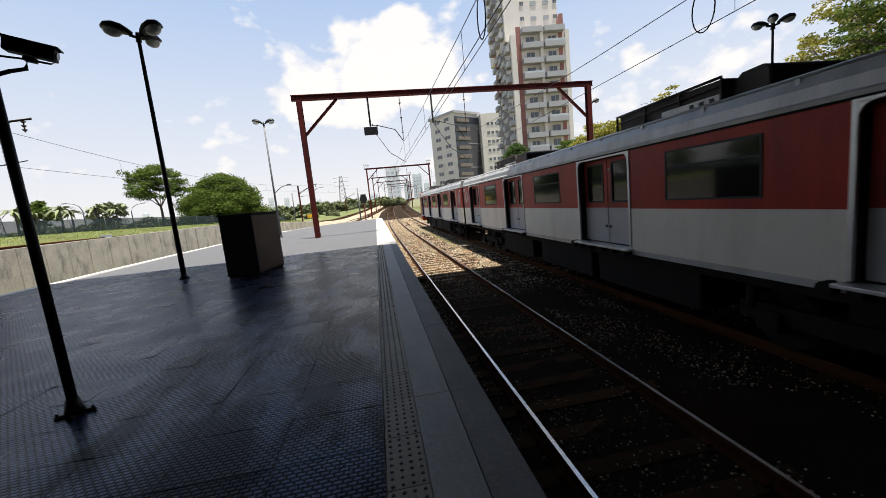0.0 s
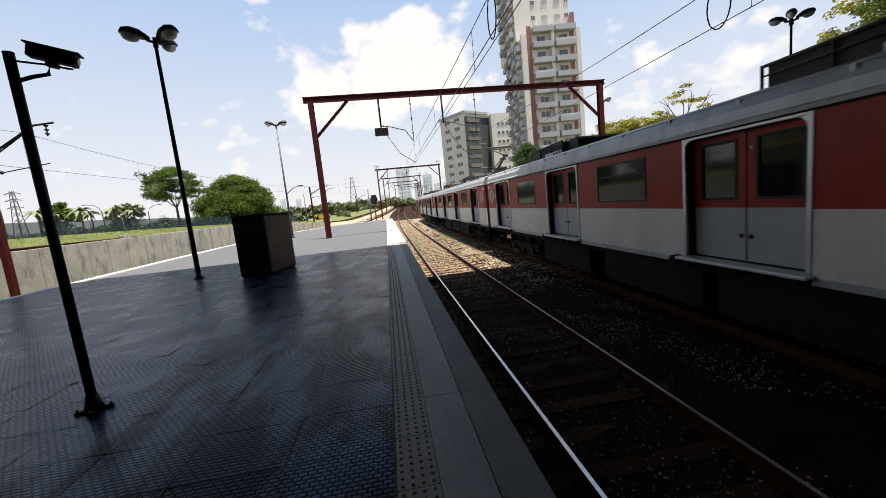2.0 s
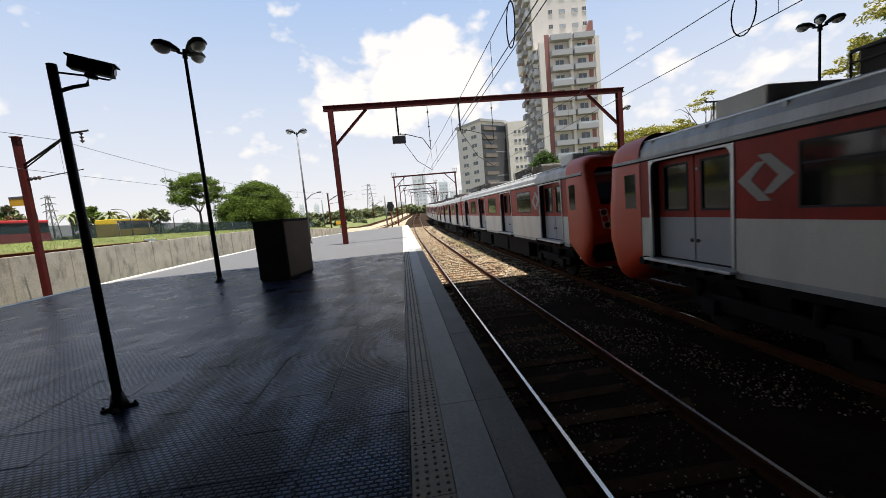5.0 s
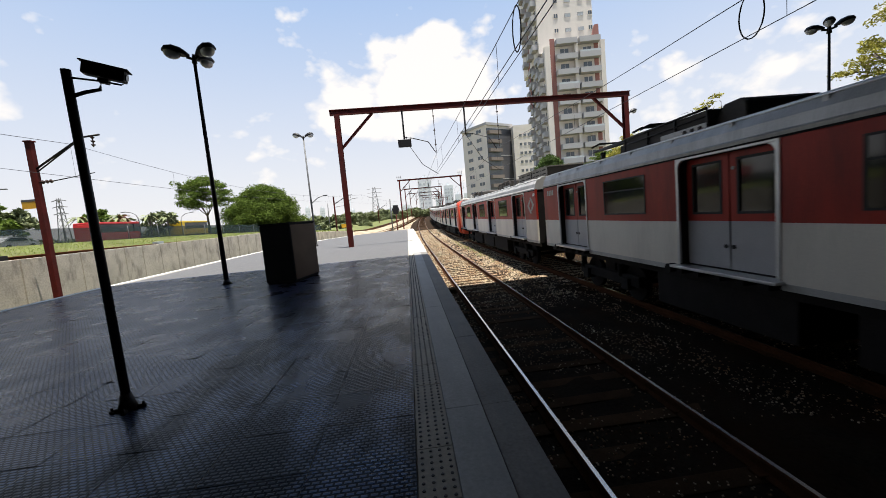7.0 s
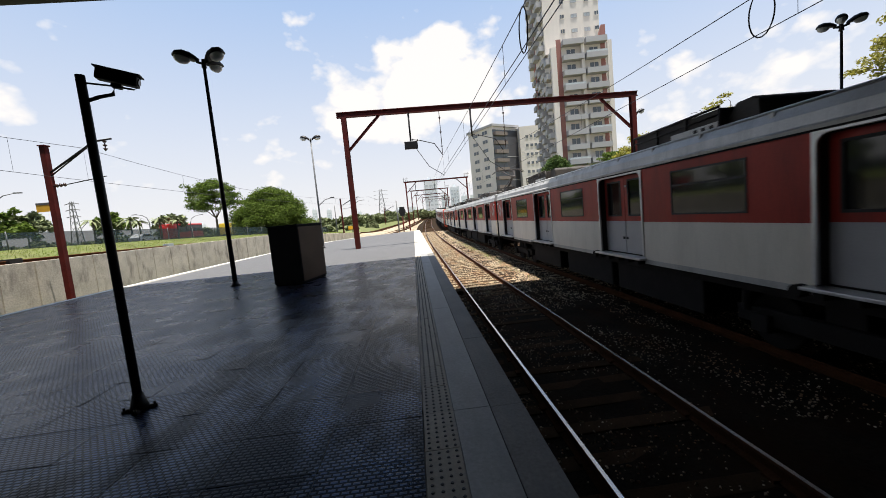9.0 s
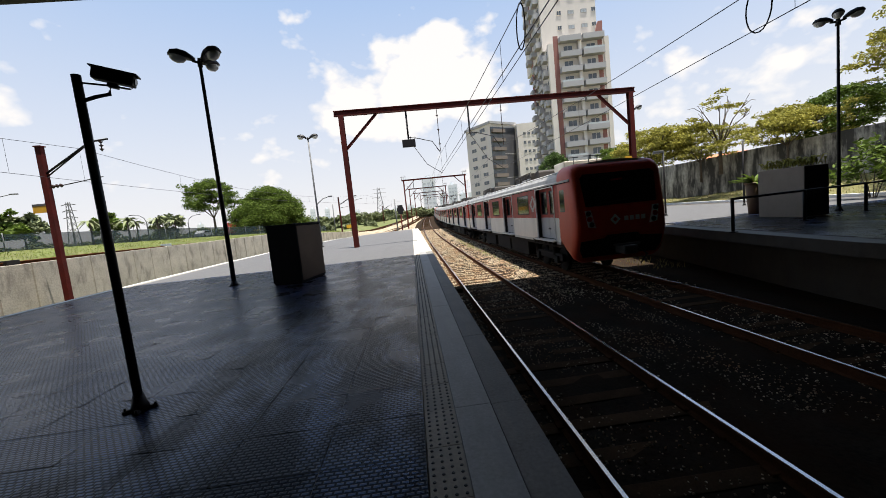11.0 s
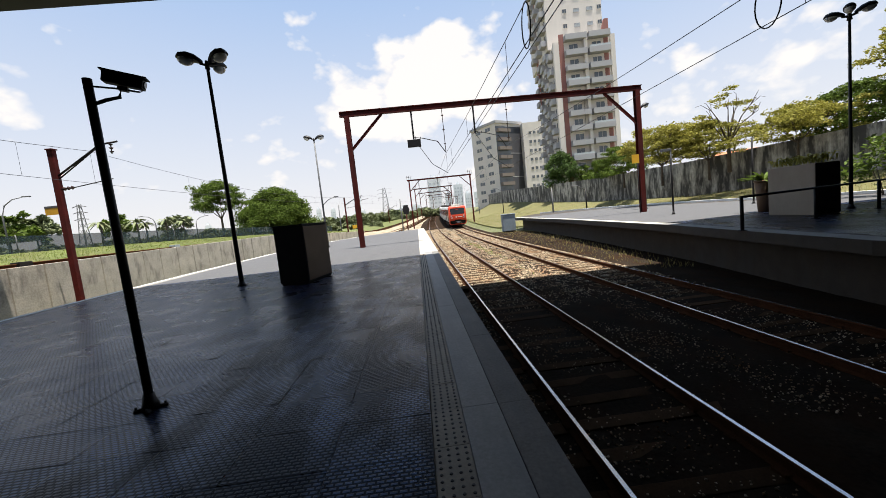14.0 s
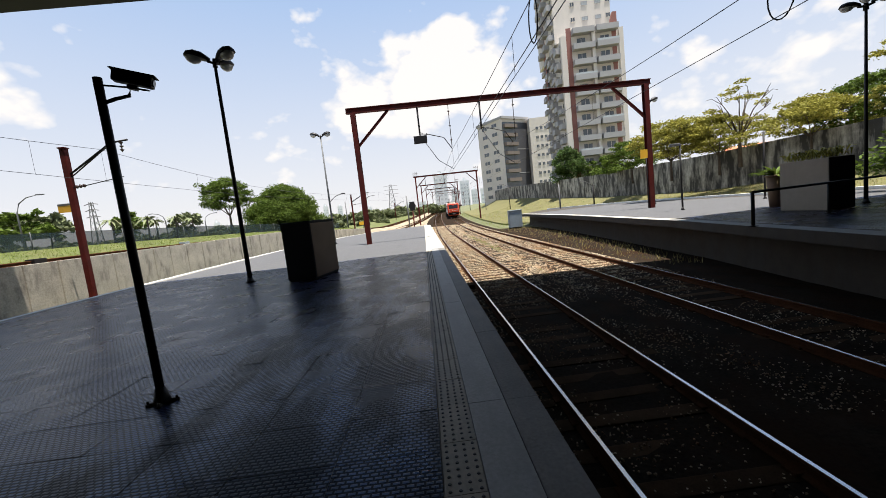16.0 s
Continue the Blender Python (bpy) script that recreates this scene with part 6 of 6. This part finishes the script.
# ---- trackside ----
def trackside():
    c = thing("trackside_cabinet", "grey-blue trackside equipment cabinet on the grass", "cabinet", at=pose(10.9, 44.5, -1.25))
    bm = bmesh.new()
    box(bm, -.75, .75, -.5, .5, .15, 2.1, bev=.03)
    part("body", bm, CAB_GREY, c)
    bm = bmesh.new()
    box(bm, -.8, .8, -.55, .55, 2.1, 2.2, bev=.02)
    part("lid", bm, CAB_GREY, c)
    bm = bmesh.new()
    box(bm, -.7, .7, -.45, .45, 0, .15)
    part("plinth", bm, UNDER, c)
    s = thing("signal", "black round railway signal on a red post", "signal", at=pose(-1.6, 58.5, -1.2))
    bm = bmesh.new()
    tube(bm, [(0, 0, 0), (0, 0, 3.6)], .09, n=8)
    part("post", bm, RED_STEEL, s)
    bm = bmesh.new()
    tube(bm, [(0, -.08, 4.3), (0, .08, 4.3)], .56, n=20)
    box(bm, -.4, .4, -.1, .25, 3.6, 5.0, bev=.05)
    part("signal_head", bm, DARK_STEEL, s)
    for i, (az, d, h) in enumerate(((-2.3, 62, 6.2), (-9.0, 62, 6.2), (-11.4, 75, 7.0), (13.2, 95, 7.5), (20.4, 56, 4.4), (25.0, 62, 4.0), (9.6, 120, 7.0), (7.2, 150, 9.5))):
        x, y = pol(az, d)
        m = thing("utility_pole", "slim grey utility pole beside the line", "pole", "trackside poles", at=pose(x, y, -1.2 if az < 15 else -.6))
        bm = bmesh.new()
        tube(bm, [(0, 0, 0), (0, 0, h)], .13, .09, n=7)
        part("post", bm, GALV if i % 2 == 0 else DARK_STEEL, m)
        if i in (1, 3, 4, 5):
            bm = bmesh.new()
            q = 1 if i == 1 else -1
            tube(bm, [(0, 0, h - .3), (q * 1.2, 0, h + .5), (q * 2.2, 0, h + .6)], .05, n=6)
            part("arm", bm, GALV, m)
    sg = thing("sign", "small yellow trackside sign", "sign", at=pose(-12.0, 74, -.6))
    bm = bmesh.new()
    tube(bm, [(0, 0, 0), (0, 0, 1.6)], .05, n=6)
    part("post", bm, DARK_STEEL, sg)
    bm = bmesh.new()
    box(bm, -.75, .75, -.03, .03, 1.5, 2.2)
    part("panel", bm, YELLOW_SIGN, sg)
    sg = thing("sign", "small yellow sign beside the gantry leg", "sign", at=pose(15.75, 25.6, SIDE_Z))
    bm = bmesh.new()
    box(bm, -.3, .2, -.03, .03, 3.5, 4.1)
    part("panel", bm, YELLOW_SIGN, sg)
    bm = bmesh.new()
    tube(bm, [(.1, 0, 0), (.1, 0, 4.1)], .03, n=6)
    part("post", bm, DARK_STEEL, sg)
    # low marker and lamp box on the wall top
    for yy, xx in ((17.6, -17.6), (27.5, -17.25), (48.5, -14.7)):
        k = thing("track_box", "small trackside box on the wall top", "box", "track boxes", at=pose(xx, yy, 1.34))
        bm = bmesh.new()
        box(bm, -.2, .2, -.28, .28, 0, .26, bev=.02)
        part("case", bm, DARK_STEEL if yy < 20 else CAB_GREY, k)


trackside()


def mesh_fence():
    f = thing("fence", "dark green mesh fence along the road verge", "fence")
    y = 4.0
    bm = bmesh.new()
    post = bmesh.new()
    tube(post, [(0, 0, -.5), (0, 0, .62)], .03, n=6)
    pm = meshed("post", post, GALV)
    while y < 70:
        xa, za = upper(y)
        xb, zb = upper(y + 3)
        part("post", pm, None, f, at=pose(xa - 3.75, y, za + .95))
        b = bmesh.new()
        v = [b.verts.new(c) for c in ((xa - 3.75, y, za + .45), (xb - 3.75, y + 3, zb + .45), (xb - 3.75, y + 3, zb + 1.5), (xa - 3.75, y, za + 1.5))]
        w = [b.verts.new(q.co + Vector((.02, 0, 0))) for q in v]
        b.faces.new(v)
        b.faces.new(w[::-1])
        for i in range(4):
            b.faces.new((v[i], v[(i + 1) % 4], w[(i + 1) % 4], w[i]))
        part("mesh_panel", b, MESH_GREEN, f)
        y += 3
    bm.free()
    # road beyond
    rows = [[(-29, yy, 2.06), (-48, yy, 2.06)] for yy in (-20, 20, 60, 110, 160)]
    tagged(strip("road", rows, ASPHALT), "grey asphalt road beyond the fence", "road", kind="structure")


mesh_fence()


def street_lights():
    for az, d, h, rz in ((-45.6, 62, 6.2, 20), (-41.0, 75, 5.8, 180), (-33.6, 80, 4.6, 180), (-29.5, 90, 4.4, 0)):
        x, y = pol(az, d)
        s = thing("street_lamp", "curved grey street lamp beside the road", "street lamp", "road lamps", at=pose(x, y, 2.0 if az < -20 else -1))
        bm = bmesh.new()
        c, q = math.cos(radians(rz)), math.sin(radians(rz))
        tube(bm, [(0, 0, 0), (0, 0, h * .75), (.3 * c, .3 * q, h * .92), (1.0 * c, 1.0 * q, h * 1.02), (2.0 * c, 2.0 * q, h * 1.06)], .09, .04, n=7)
        part("pole", bm, GALV, s)
        bm = bmesh.new()
        box(bm, -.35, .35, -.12, .12, -.06, .06, bev=.03)
        part("lamp_head", bm, GALV, s, at=pose(2.2 * c, 2.2 * q, h * 1.06, 0, 0, rz))
    for az, d, h, w in ((-40.0, 150, 16, 2.4), (-4.5, 300, 28, 7), (-18.4, 320, 30, 6), (-30.3, 300, 18, 4)):
        x, y = pol(az, d)
        p = thing("pylon", "lattice power pylon on the skyline", "pylon", "distant pylons", at=pose(x, y, 0))
        bm = bmesh.new()
        for sx in (-1, 1):
            for sy in (-1, 1):
                tube(bm, [(sx * w / 2, sy * w / 2, 0), (sx * w * .12, sy * w * .12, h)], .16, .1, n=4)
        n = 9
        for i in range(n):
            a, b = i / n, (i + 1) / n
            wa, wb = w / 2 * (1 - a * .76), w / 2 * (1 - b * .76)
            for sy in (-1, 1):
                tube(bm, [(-wa, sy * wa, a * h), (wb, sy * wb, b * h)], .07, n=4)
                tube(bm, [(wa, sy * wa, a * h), (-wb, sy * wb, b * h)], .07, n=4)
        part("lattice", bm, GALV, p)
        for k in (.72, .84, .95):
            bm = bmesh.new()
            tube(bm, [(-w * .8, 0, h * k), (0, 0, h * k + .5), (w * .8, 0, h * k)], .12, n=4)
            part("cross_arm", bm, GALV, p)


street_lights()


# ---- buildings ----
def frame_of(p, q):
    """Ground frame with x along p to q, y pointing away from the track side."""
    d = Vector((q[0] - p[0], q[1] - p[1], 0))
    return Matrix.Translation((p[0], p[1], 0)) @ Euler((0, 0, math.atan2(d.y, d.x))).to_matrix().to_4x4(), d.length


def window_mesh(w, h, glass, frame_mat):
    """Meshes of a pane and of the frame round it with its mullion."""
    bm = bmesh.new()
    box(bm, -w / 2, w / 2, -.03, .05, 0, h, 0)
    fr = bmesh.new()
    t = .07
    for a in ((-w / 2 - t, w / 2 + t, -t, 0), (-w / 2 - t, w / 2 + t, h, h + t), (-w / 2 - t, -w / 2, 0, h), (w / 2, w / 2 + t, 0, h), (-.03, .03, 0, h)):
        box(fr, a[0], a[1], -.07, .04, a[2], a[3])
    return meshed("window", bm, glass), meshed("window_frame", fr, frame_mat)


def put_window(meshes, parent, at):
    part("window_frame", meshes[1], None, part("window", meshes[0], None, parent, at=at))


def balcony_mesh(w, d, h, m, rail):
    bm = bmesh.new()
    box(bm, -w / 2, w / 2, -d, 0, -.12, .02)
    box(bm, -w / 2, w / 2, -d, -d + .12, .02, h, 0)
    for s in (-1, 1):
        box(bm, s * w / 2 - (.12 if s > 0 else 0), s * w / 2 + (0 if s > 0 else .12), -d + .12, 0, .02, h, 0)
    if rail:
        box(bm, -w / 2, w / 2, -d + .03, -d + .07, h, h + .35, 1)
    return meshed("balcony", bm, [m, BLDG_GLASS_PALE])


def tower():
    A, B, C = pol(22.3, 84), pol(29.9, 88), pol(18.5, 98)
    t = thing("apartment_tower", "cream and grey apartment tower with red strips and stacked balconies", "apartment building")
    m, L = frame_of(A, B)
    t.matrix_basis = m
    dv = m.inverted() @ Vector((C[0], C[1], 0))
    depth = dv.length
    fh, low, n = 3.0, 4.0, 10
    top = low + n * fh
    bm = bmesh.new()
    box(bm, 0, L, 0, depth, -1, top)
    part("wall", bm, TOWER_CREAM, t)
    # upper slimmer block
    bm = bmesh.new()
    box(bm, -.6, L - 1.0, 3.0, depth + 4, top, top + 42)
    part("upper_wall", bm, TOWER_CREAM, t)
    for y0, mm in ((-.03, TOWER_RED),):
        for x0, x1 in ((.9, 1.9), (L - 2.2, L - 1.3)):
            bm = bmesh.new()
            box(bm, x0, x1, y0, 0, low, top + (1.6 if x0 < 2 else 3.0), 0)
            part("red_strip", bm, mm, t, "brick-red render strip")
    bm = bmesh.new()
    box(bm, -.35, .75, -.5, .4, low - 4, top)
    part("corner_pier", bm, TOWER_CREAM, t)
    bm = bmesh.new()
    box(bm, L - .9, L, -.25, .3, low - 4, top + .4)
    part("corner_pier", bm, TOWER_CREAM, t)
    bm = bmesh.new()
    box(bm, L / 2 - .35, L / 2 + .25, -.9, 0, low - 2, top)
    part("centre_pier", bm, TOWER_CREAM, t)
    bw = (L - 2.6) / 2 - .5
    bal = balcony_mesh(bw, 1.5, .95, TOWER_GREY, False)
    balg = balcony_mesh(bw, 1.5, .95, TOWER_GREY, True)
    win = window_mesh(1.7, 1.6, BLDG_GLASS, TOWER_CREAM)
    side_b = balcony_mesh(2.3, 1.2, 1.0, TOWER_GREY, False)
    swin = window_mesh(1.5, 1.5, BLDG_GLASS, TOWER_CREAM)
    rnd = random.Random(4)
    for i in range(n + 1):
        z = low + i * fh
        for cx in (1.9 + bw / 2, L / 2 + .5 + bw / 2):
            part("balcony", balg if rnd.random() < .25 else bal, None, t, "grey balcony with solid parapet", at=pose(cx, 0, z))
            if i < n:
                put_window(win, t, pose(cx - .2, -.02, z + .75))
        if i < n:
            k = 5
            for j in range(k):
                u = (j + .5) * depth / k
                q = pose(-.02, u, 0, 0, 0, -90)
                part("balcony", side_b, None, t, "grey side balcony", at=q @ pose(0, 0, z + .2) if j % 2 == 0 else q @ pose(0, 0, z + 1.5))
                put_window(swin, t, q @ pose(0, 0, z + .95))
    small = window_mesh(.8, .8, BLDG_GLASS, TOWER_CREAM)
    shut = window_mesh(1.1, .65, BLDG_GLASS_PALE, TOWER_GREY)
    for i in range(13):
        z = top + 1.0 + i * fh
        for cx, me in ((3.4, small), (5.9, shut), (8.6, shut if i % 3 else small), (10.6, small)):
            if cx < L - 1.2:
                put_window(me, t, pose(cx, 2.98, z))
        for j in range(3):
            q = pose(-.62, 4.5 + j * 4.5, 0, 0, 0, -90)
            part("balcony", side_b, None, t, at=q @ pose(0, 0, z + .2))
            put_window(swin, t, q @ pose(0, 0, z + .95))
    bm = bmesh.new()
    box(bm, -.66, -.6, 12, 14, top - 10, top + 42)
    part("red_strip", bm, TOWER_RED, t)
    # sloped red parapet piece
    bm = bmesh.new()
    prof = [(L - 3.0, top), (L - 1.2, top), (L - 1.2, top + 3.4), (L - 2.0, top + 3.4)]
    v0 = [bm.verts.new((a, -.4, b)) for a, b in prof]
    v1 = [bm.verts.new((a, .2, b)) for a, b in prof]
    bm.faces.new(v0)
    bm.faces.new(v1[::-1])
    for i in range(4):
        bm.faces.new((v0[i], v0[(i + 1) % 4], v1[(i + 1) % 4], v1[i]))
    part("parapet", bm, TOWER_RED, t)


tower()


def office():
    P, Q, Rr = pol(11.0, 140), pol(13.1, 128), pol(16.7, 136)
    t = thing("office_building", "white and dark grey office block with brown balcony bands", "office building")
    m, L = frame_of(Q, Rr)
    t.matrix_basis = m
    p = m.inverted() @ Vector((P[0], P[1], 0))
    depth = p.length
    top, fh = 30.0, 2.95
    bm = bmesh.new()
    box(bm, 0, L, 0, depth, -1, top)
    part("wall", bm, TOWER_CREAM, t)
    bm = bmesh.new()
    box(bm, -.4, L + .4, -.5, depth + .4, top, top + .8)
    part("roof", bm, TOWER_GREY, t, "flat roof slab")
    half = L * .52
    bm = bmesh.new()
    box(bm, half, L + .02, -.06, 0, 0, top - 1.0)
    part("cladding", bm, TOWER_DARK, t, "dark grey cladding")
    bm = bmesh.new()
    box(bm, 0.0, half, -.05, -.001, 0, top - 1)
    part("balcony_back", bm, BLDG_GLASS, t)
    bal = balcony_mesh(half - .6, 1.2, 1.0, OFFICE_BROWN, False)
    win = window_mesh(depth * .2, 1.15, BLDG_GLASS, TOWER_CREAM)
    for i in range(10):
        z = .6 + i * fh
        part("balcony", bal, None, t, "brown balcony band", at=pose(half / 2, -.05, z))
        for u in (.3, .7):
            put_window(win, t, pose(-.03, depth * u, z + .9, 0, 0, -90))
    for k in range(3):
        bm = bmesh.new()
        box(bm, half, L, -.10, -.06, 4 + k * 8, 4.25 + k * 8)
        part("band", bm, TOWER_GREY, t)
    # plain beige block beside it
    P, Q, Rr = pol(17.2, 142), pol(17.0, 132), pol(20.6, 134)
    t = thing("apartment_block", "plain beige apartment block with small windows", "apartment building")
    m, L = frame_of(Q, Rr)
    t.matrix_basis = m
    p = m.inverted() @ Vector((P[0], P[1], 0))
    depth = p.length
    bm = bmesh.new()
    box(bm, 0, L, 0, depth, -1, 29.5)
    part("wall", bm, TOWER_CREAM, t)
    w = window_mesh(.75, .85, BLDG_GLASS, TOWER_GREY)
    for i in range(9):
        for j in range(4):
            put_window(w, t, pose(2.4 + j * 1.45, -.02, 2.0 + i * 2.95))


office()


def far_blocks():
    rnd = random.Random(9)
    spec = [(2.1, 4.1, 290, 31), (6.0, 7.4, 330, 27), (7.6, 8.6, 360, 20), (9.0, 10.6, 300, 17), (-14.6, -13.9, 420, 22), (-16.0, -15.2, 460, 20), (-12.6, -11.9, 520, 25), (-8.2, -7.6, 480, 18), (-33.6, -33.1, 330, 14), (4.6, 5.6, 420, 26), (-17.3, -16.5, 520, 16), (10.4, 11.2, 210, 15), (-28.6, -27.9, 420, 16), (-46.6, -45.4, 260, 12), (-2.6, -1.6, 520, 18), (-.6, .6, 600, 22)]
    for i, (a0, a1, d, h) in enumerate(spec):
        p, q = pol(a0, d), pol(a1, d)
        t = thing("apartment_block", "pale hazy apartment block on the skyline", "apartment building", "skyline blocks")
        m, L = frame_of(p, q)
        t.matrix_basis = m
        bm = bmesh.new()
        box(bm, 0, L, 0, 10, -2, h)
        box(bm, L * .3, L * .65, 2, 8, h, h + 2.2)
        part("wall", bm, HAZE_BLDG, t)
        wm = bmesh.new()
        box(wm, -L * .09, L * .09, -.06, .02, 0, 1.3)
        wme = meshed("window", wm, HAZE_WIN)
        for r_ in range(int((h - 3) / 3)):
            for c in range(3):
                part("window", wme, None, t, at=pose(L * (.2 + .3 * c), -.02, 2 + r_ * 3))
    # low roofs over the wall
    x, y = pol(42.4, 66)
    t = thing("house", "house with a terracotta tiled roof behind the wall", "house", at=pose(x, y, 2.7, 0, 0, -35))
    bm = bmesh.new()
    box(bm, -2.5, 2.5, -3, 3, -4, 2.0)
    part("wall", bm, TOWER_CREAM, t)
    bm = bmesh.new()
    prof = [(-3.6, 1.9), (0, 3.4), (3.6, 1.9), (0, 3.2)]
    a = [bm.verts.new((-2.8, u, w)) for u, w in prof]
    b = [bm.verts.new((2.8, u, w)) for u, w in prof]
    for i in range(4):
        bm.faces.new((a[i], a[(i + 1) % 4], b[(i + 1) % 4], b[i]))
    bm.faces.new(a)
    bm.faces.new(b[::-1])
    part("roof", bm, ROOF_TILE, t)


far_blocks()


def far_woods():
    """Hazy belt of trees along the skyline."""
    rnd = random.Random(21)
    pts = []
    for _ in range(420):
        az = rnd.uniform(-60, 4)
        d = rnd.uniform(170, 260)
        x, y = pol(az, d)
        pts.append((Vector((x, y, climb(d) * .8 + rnd.uniform(-1, 1.8) * (1.0 + .6 * math.sin(az * 1.3)))), rnd.uniform(1.4, 2.6)))
    v, f = [], []
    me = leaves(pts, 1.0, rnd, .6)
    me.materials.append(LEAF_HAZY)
    tagged(part("far_woods", me, None), "belt of distant trees along the skyline, paled by haze", "trees", kind="stuff")


far_woods()


def vehicle(name, L, H, label, body_mat, roof_mat, cat):
    v = thing(name, label, cat)
    bm = bmesh.new()
    box(bm, -1.25, 1.25, -L / 2, L / 2, .4, 1.5, bev=.08)
    part("body", bm, body_mat, v)
    bm = bmesh.new()
    box(bm, -1.22, 1.22, -L / 2 + .05, L / 2 - .05, 1.5, H - .35, bev=.05)
    part("window_band", bm, WINDOW, v)
    bm = bmesh.new()
    box(bm, -1.25, 1.25, -L / 2, L / 2, H - .35, H, bev=.1)
    part("roof", bm, roof_mat, v)
    bm = bmesh.new()
    box(bm, -1.26, 1.26, -L / 2 - .02, -L / 2 + 1.0, .5, H - .3, bev=.05)
    part("rear", bm, body_mat, v)
    w = bmesh.new()
    tube(w, [(-1.2, 0, .48), (-.9, 0, .48)], .48, n=16)
    tube(w, [(.9, 0, .48), (1.2, 0, .48)], .48, n=16)
    me = meshed("wheels", w, RUBBER_BLACK)
    for y in (-L * .3, L * .32):
        part("axle", me, None, v, at=pose(0, y, 0))
    return v


RED_BUS = vehicle("bus", 9.6, 3.1, "red city bus on the road beyond the fence", BUS_RED, BUS_RED, "bus")
YELLOW_BUS = vehicle("bus", 9.6, 3.1, "yellow city bus on the road beyond the fence", BUS_YELLOW, BUS_YELLOW, "bus")


def car_thing():
    v = thing("car", "white car on the road beyond the fence", "car")
    bm = bmesh.new()
    prof = [(-2.1, .35), (2.1, .35), (2.15, .8), (1.2, .95), (.6, 1.42), (-1.1, 1.45), (-1.8, .98), (-2.15, .9)]
    a = [bm.verts.new((-.85, u, w)) for u, w in prof]
    b = [bm.verts.new((.85, u, w)) for u, w in prof]
    for i in range(8):
        bm.faces.new((a[i], a[(i + 1) % 8], b[(i + 1) % 8], b[i]))
    bm.faces.new(a)
    bm.faces.new(b[::-1])
    part("body", bm, CAR_WHITE, v)
    for s in (-1, 1):
        bm = bmesh.new()
        pr = [(-1.5, 1.0), (.95, 1.0), (.5, 1.36), (-1.0, 1.38)]
        x = s * .86
        a = [bm.verts.new((x - .01, u, w)) for u, w in pr]
        b = [bm.verts.new((x + .01, u, w)) for u, w in pr]
        for i in range(4):
            bm.faces.new((a[i], a[(i + 1) % 4], b[(i + 1) % 4], b[i]))
        bm.faces.new(a)
        bm.faces.new(b[::-1])
        part("side_window", bm, WINDOW, v)
        for y in (-1.3, 1.3):
            bm = bmesh.new()
            tube(bm, [(s * .7, y, .33), (s * .88, y, .33)], .33, n=14)
            part("wheel", bm, RUBBER_BLACK, v)
    return v


WHITE_CAR = car_thing()


# ---- what moves ----
def motions():
    for i, car in enumerate(TRAIN):
        walk(car, [(t, car_pose(48.43 + s - PITCH * (i + 0.5) - (0, 0, 0, 0, .9, 1.15, 1.15, 1.15)[i])) for t, s in RUN])
    walk(YELLOW_BUS, [(t, pose(-46, 56.3 + 7.9 * (t - 3.5), 2.06)) for t in (0, 8, 16)])
    walk(RED_BUS, [(t, pose(-46, y, 2.06)) for t, y in ((0, 9.5), (7.0, 62.6), (9.0, 78.4), (11.3, 108.0), (13.0, 136.0), (16.0, 186.0))])
    walk(WHITE_CAR, [(t, pose(-44, 45.9 + 9.2 * (t - 7), 2.06)) for t in (0, 8, 16)])


motions()
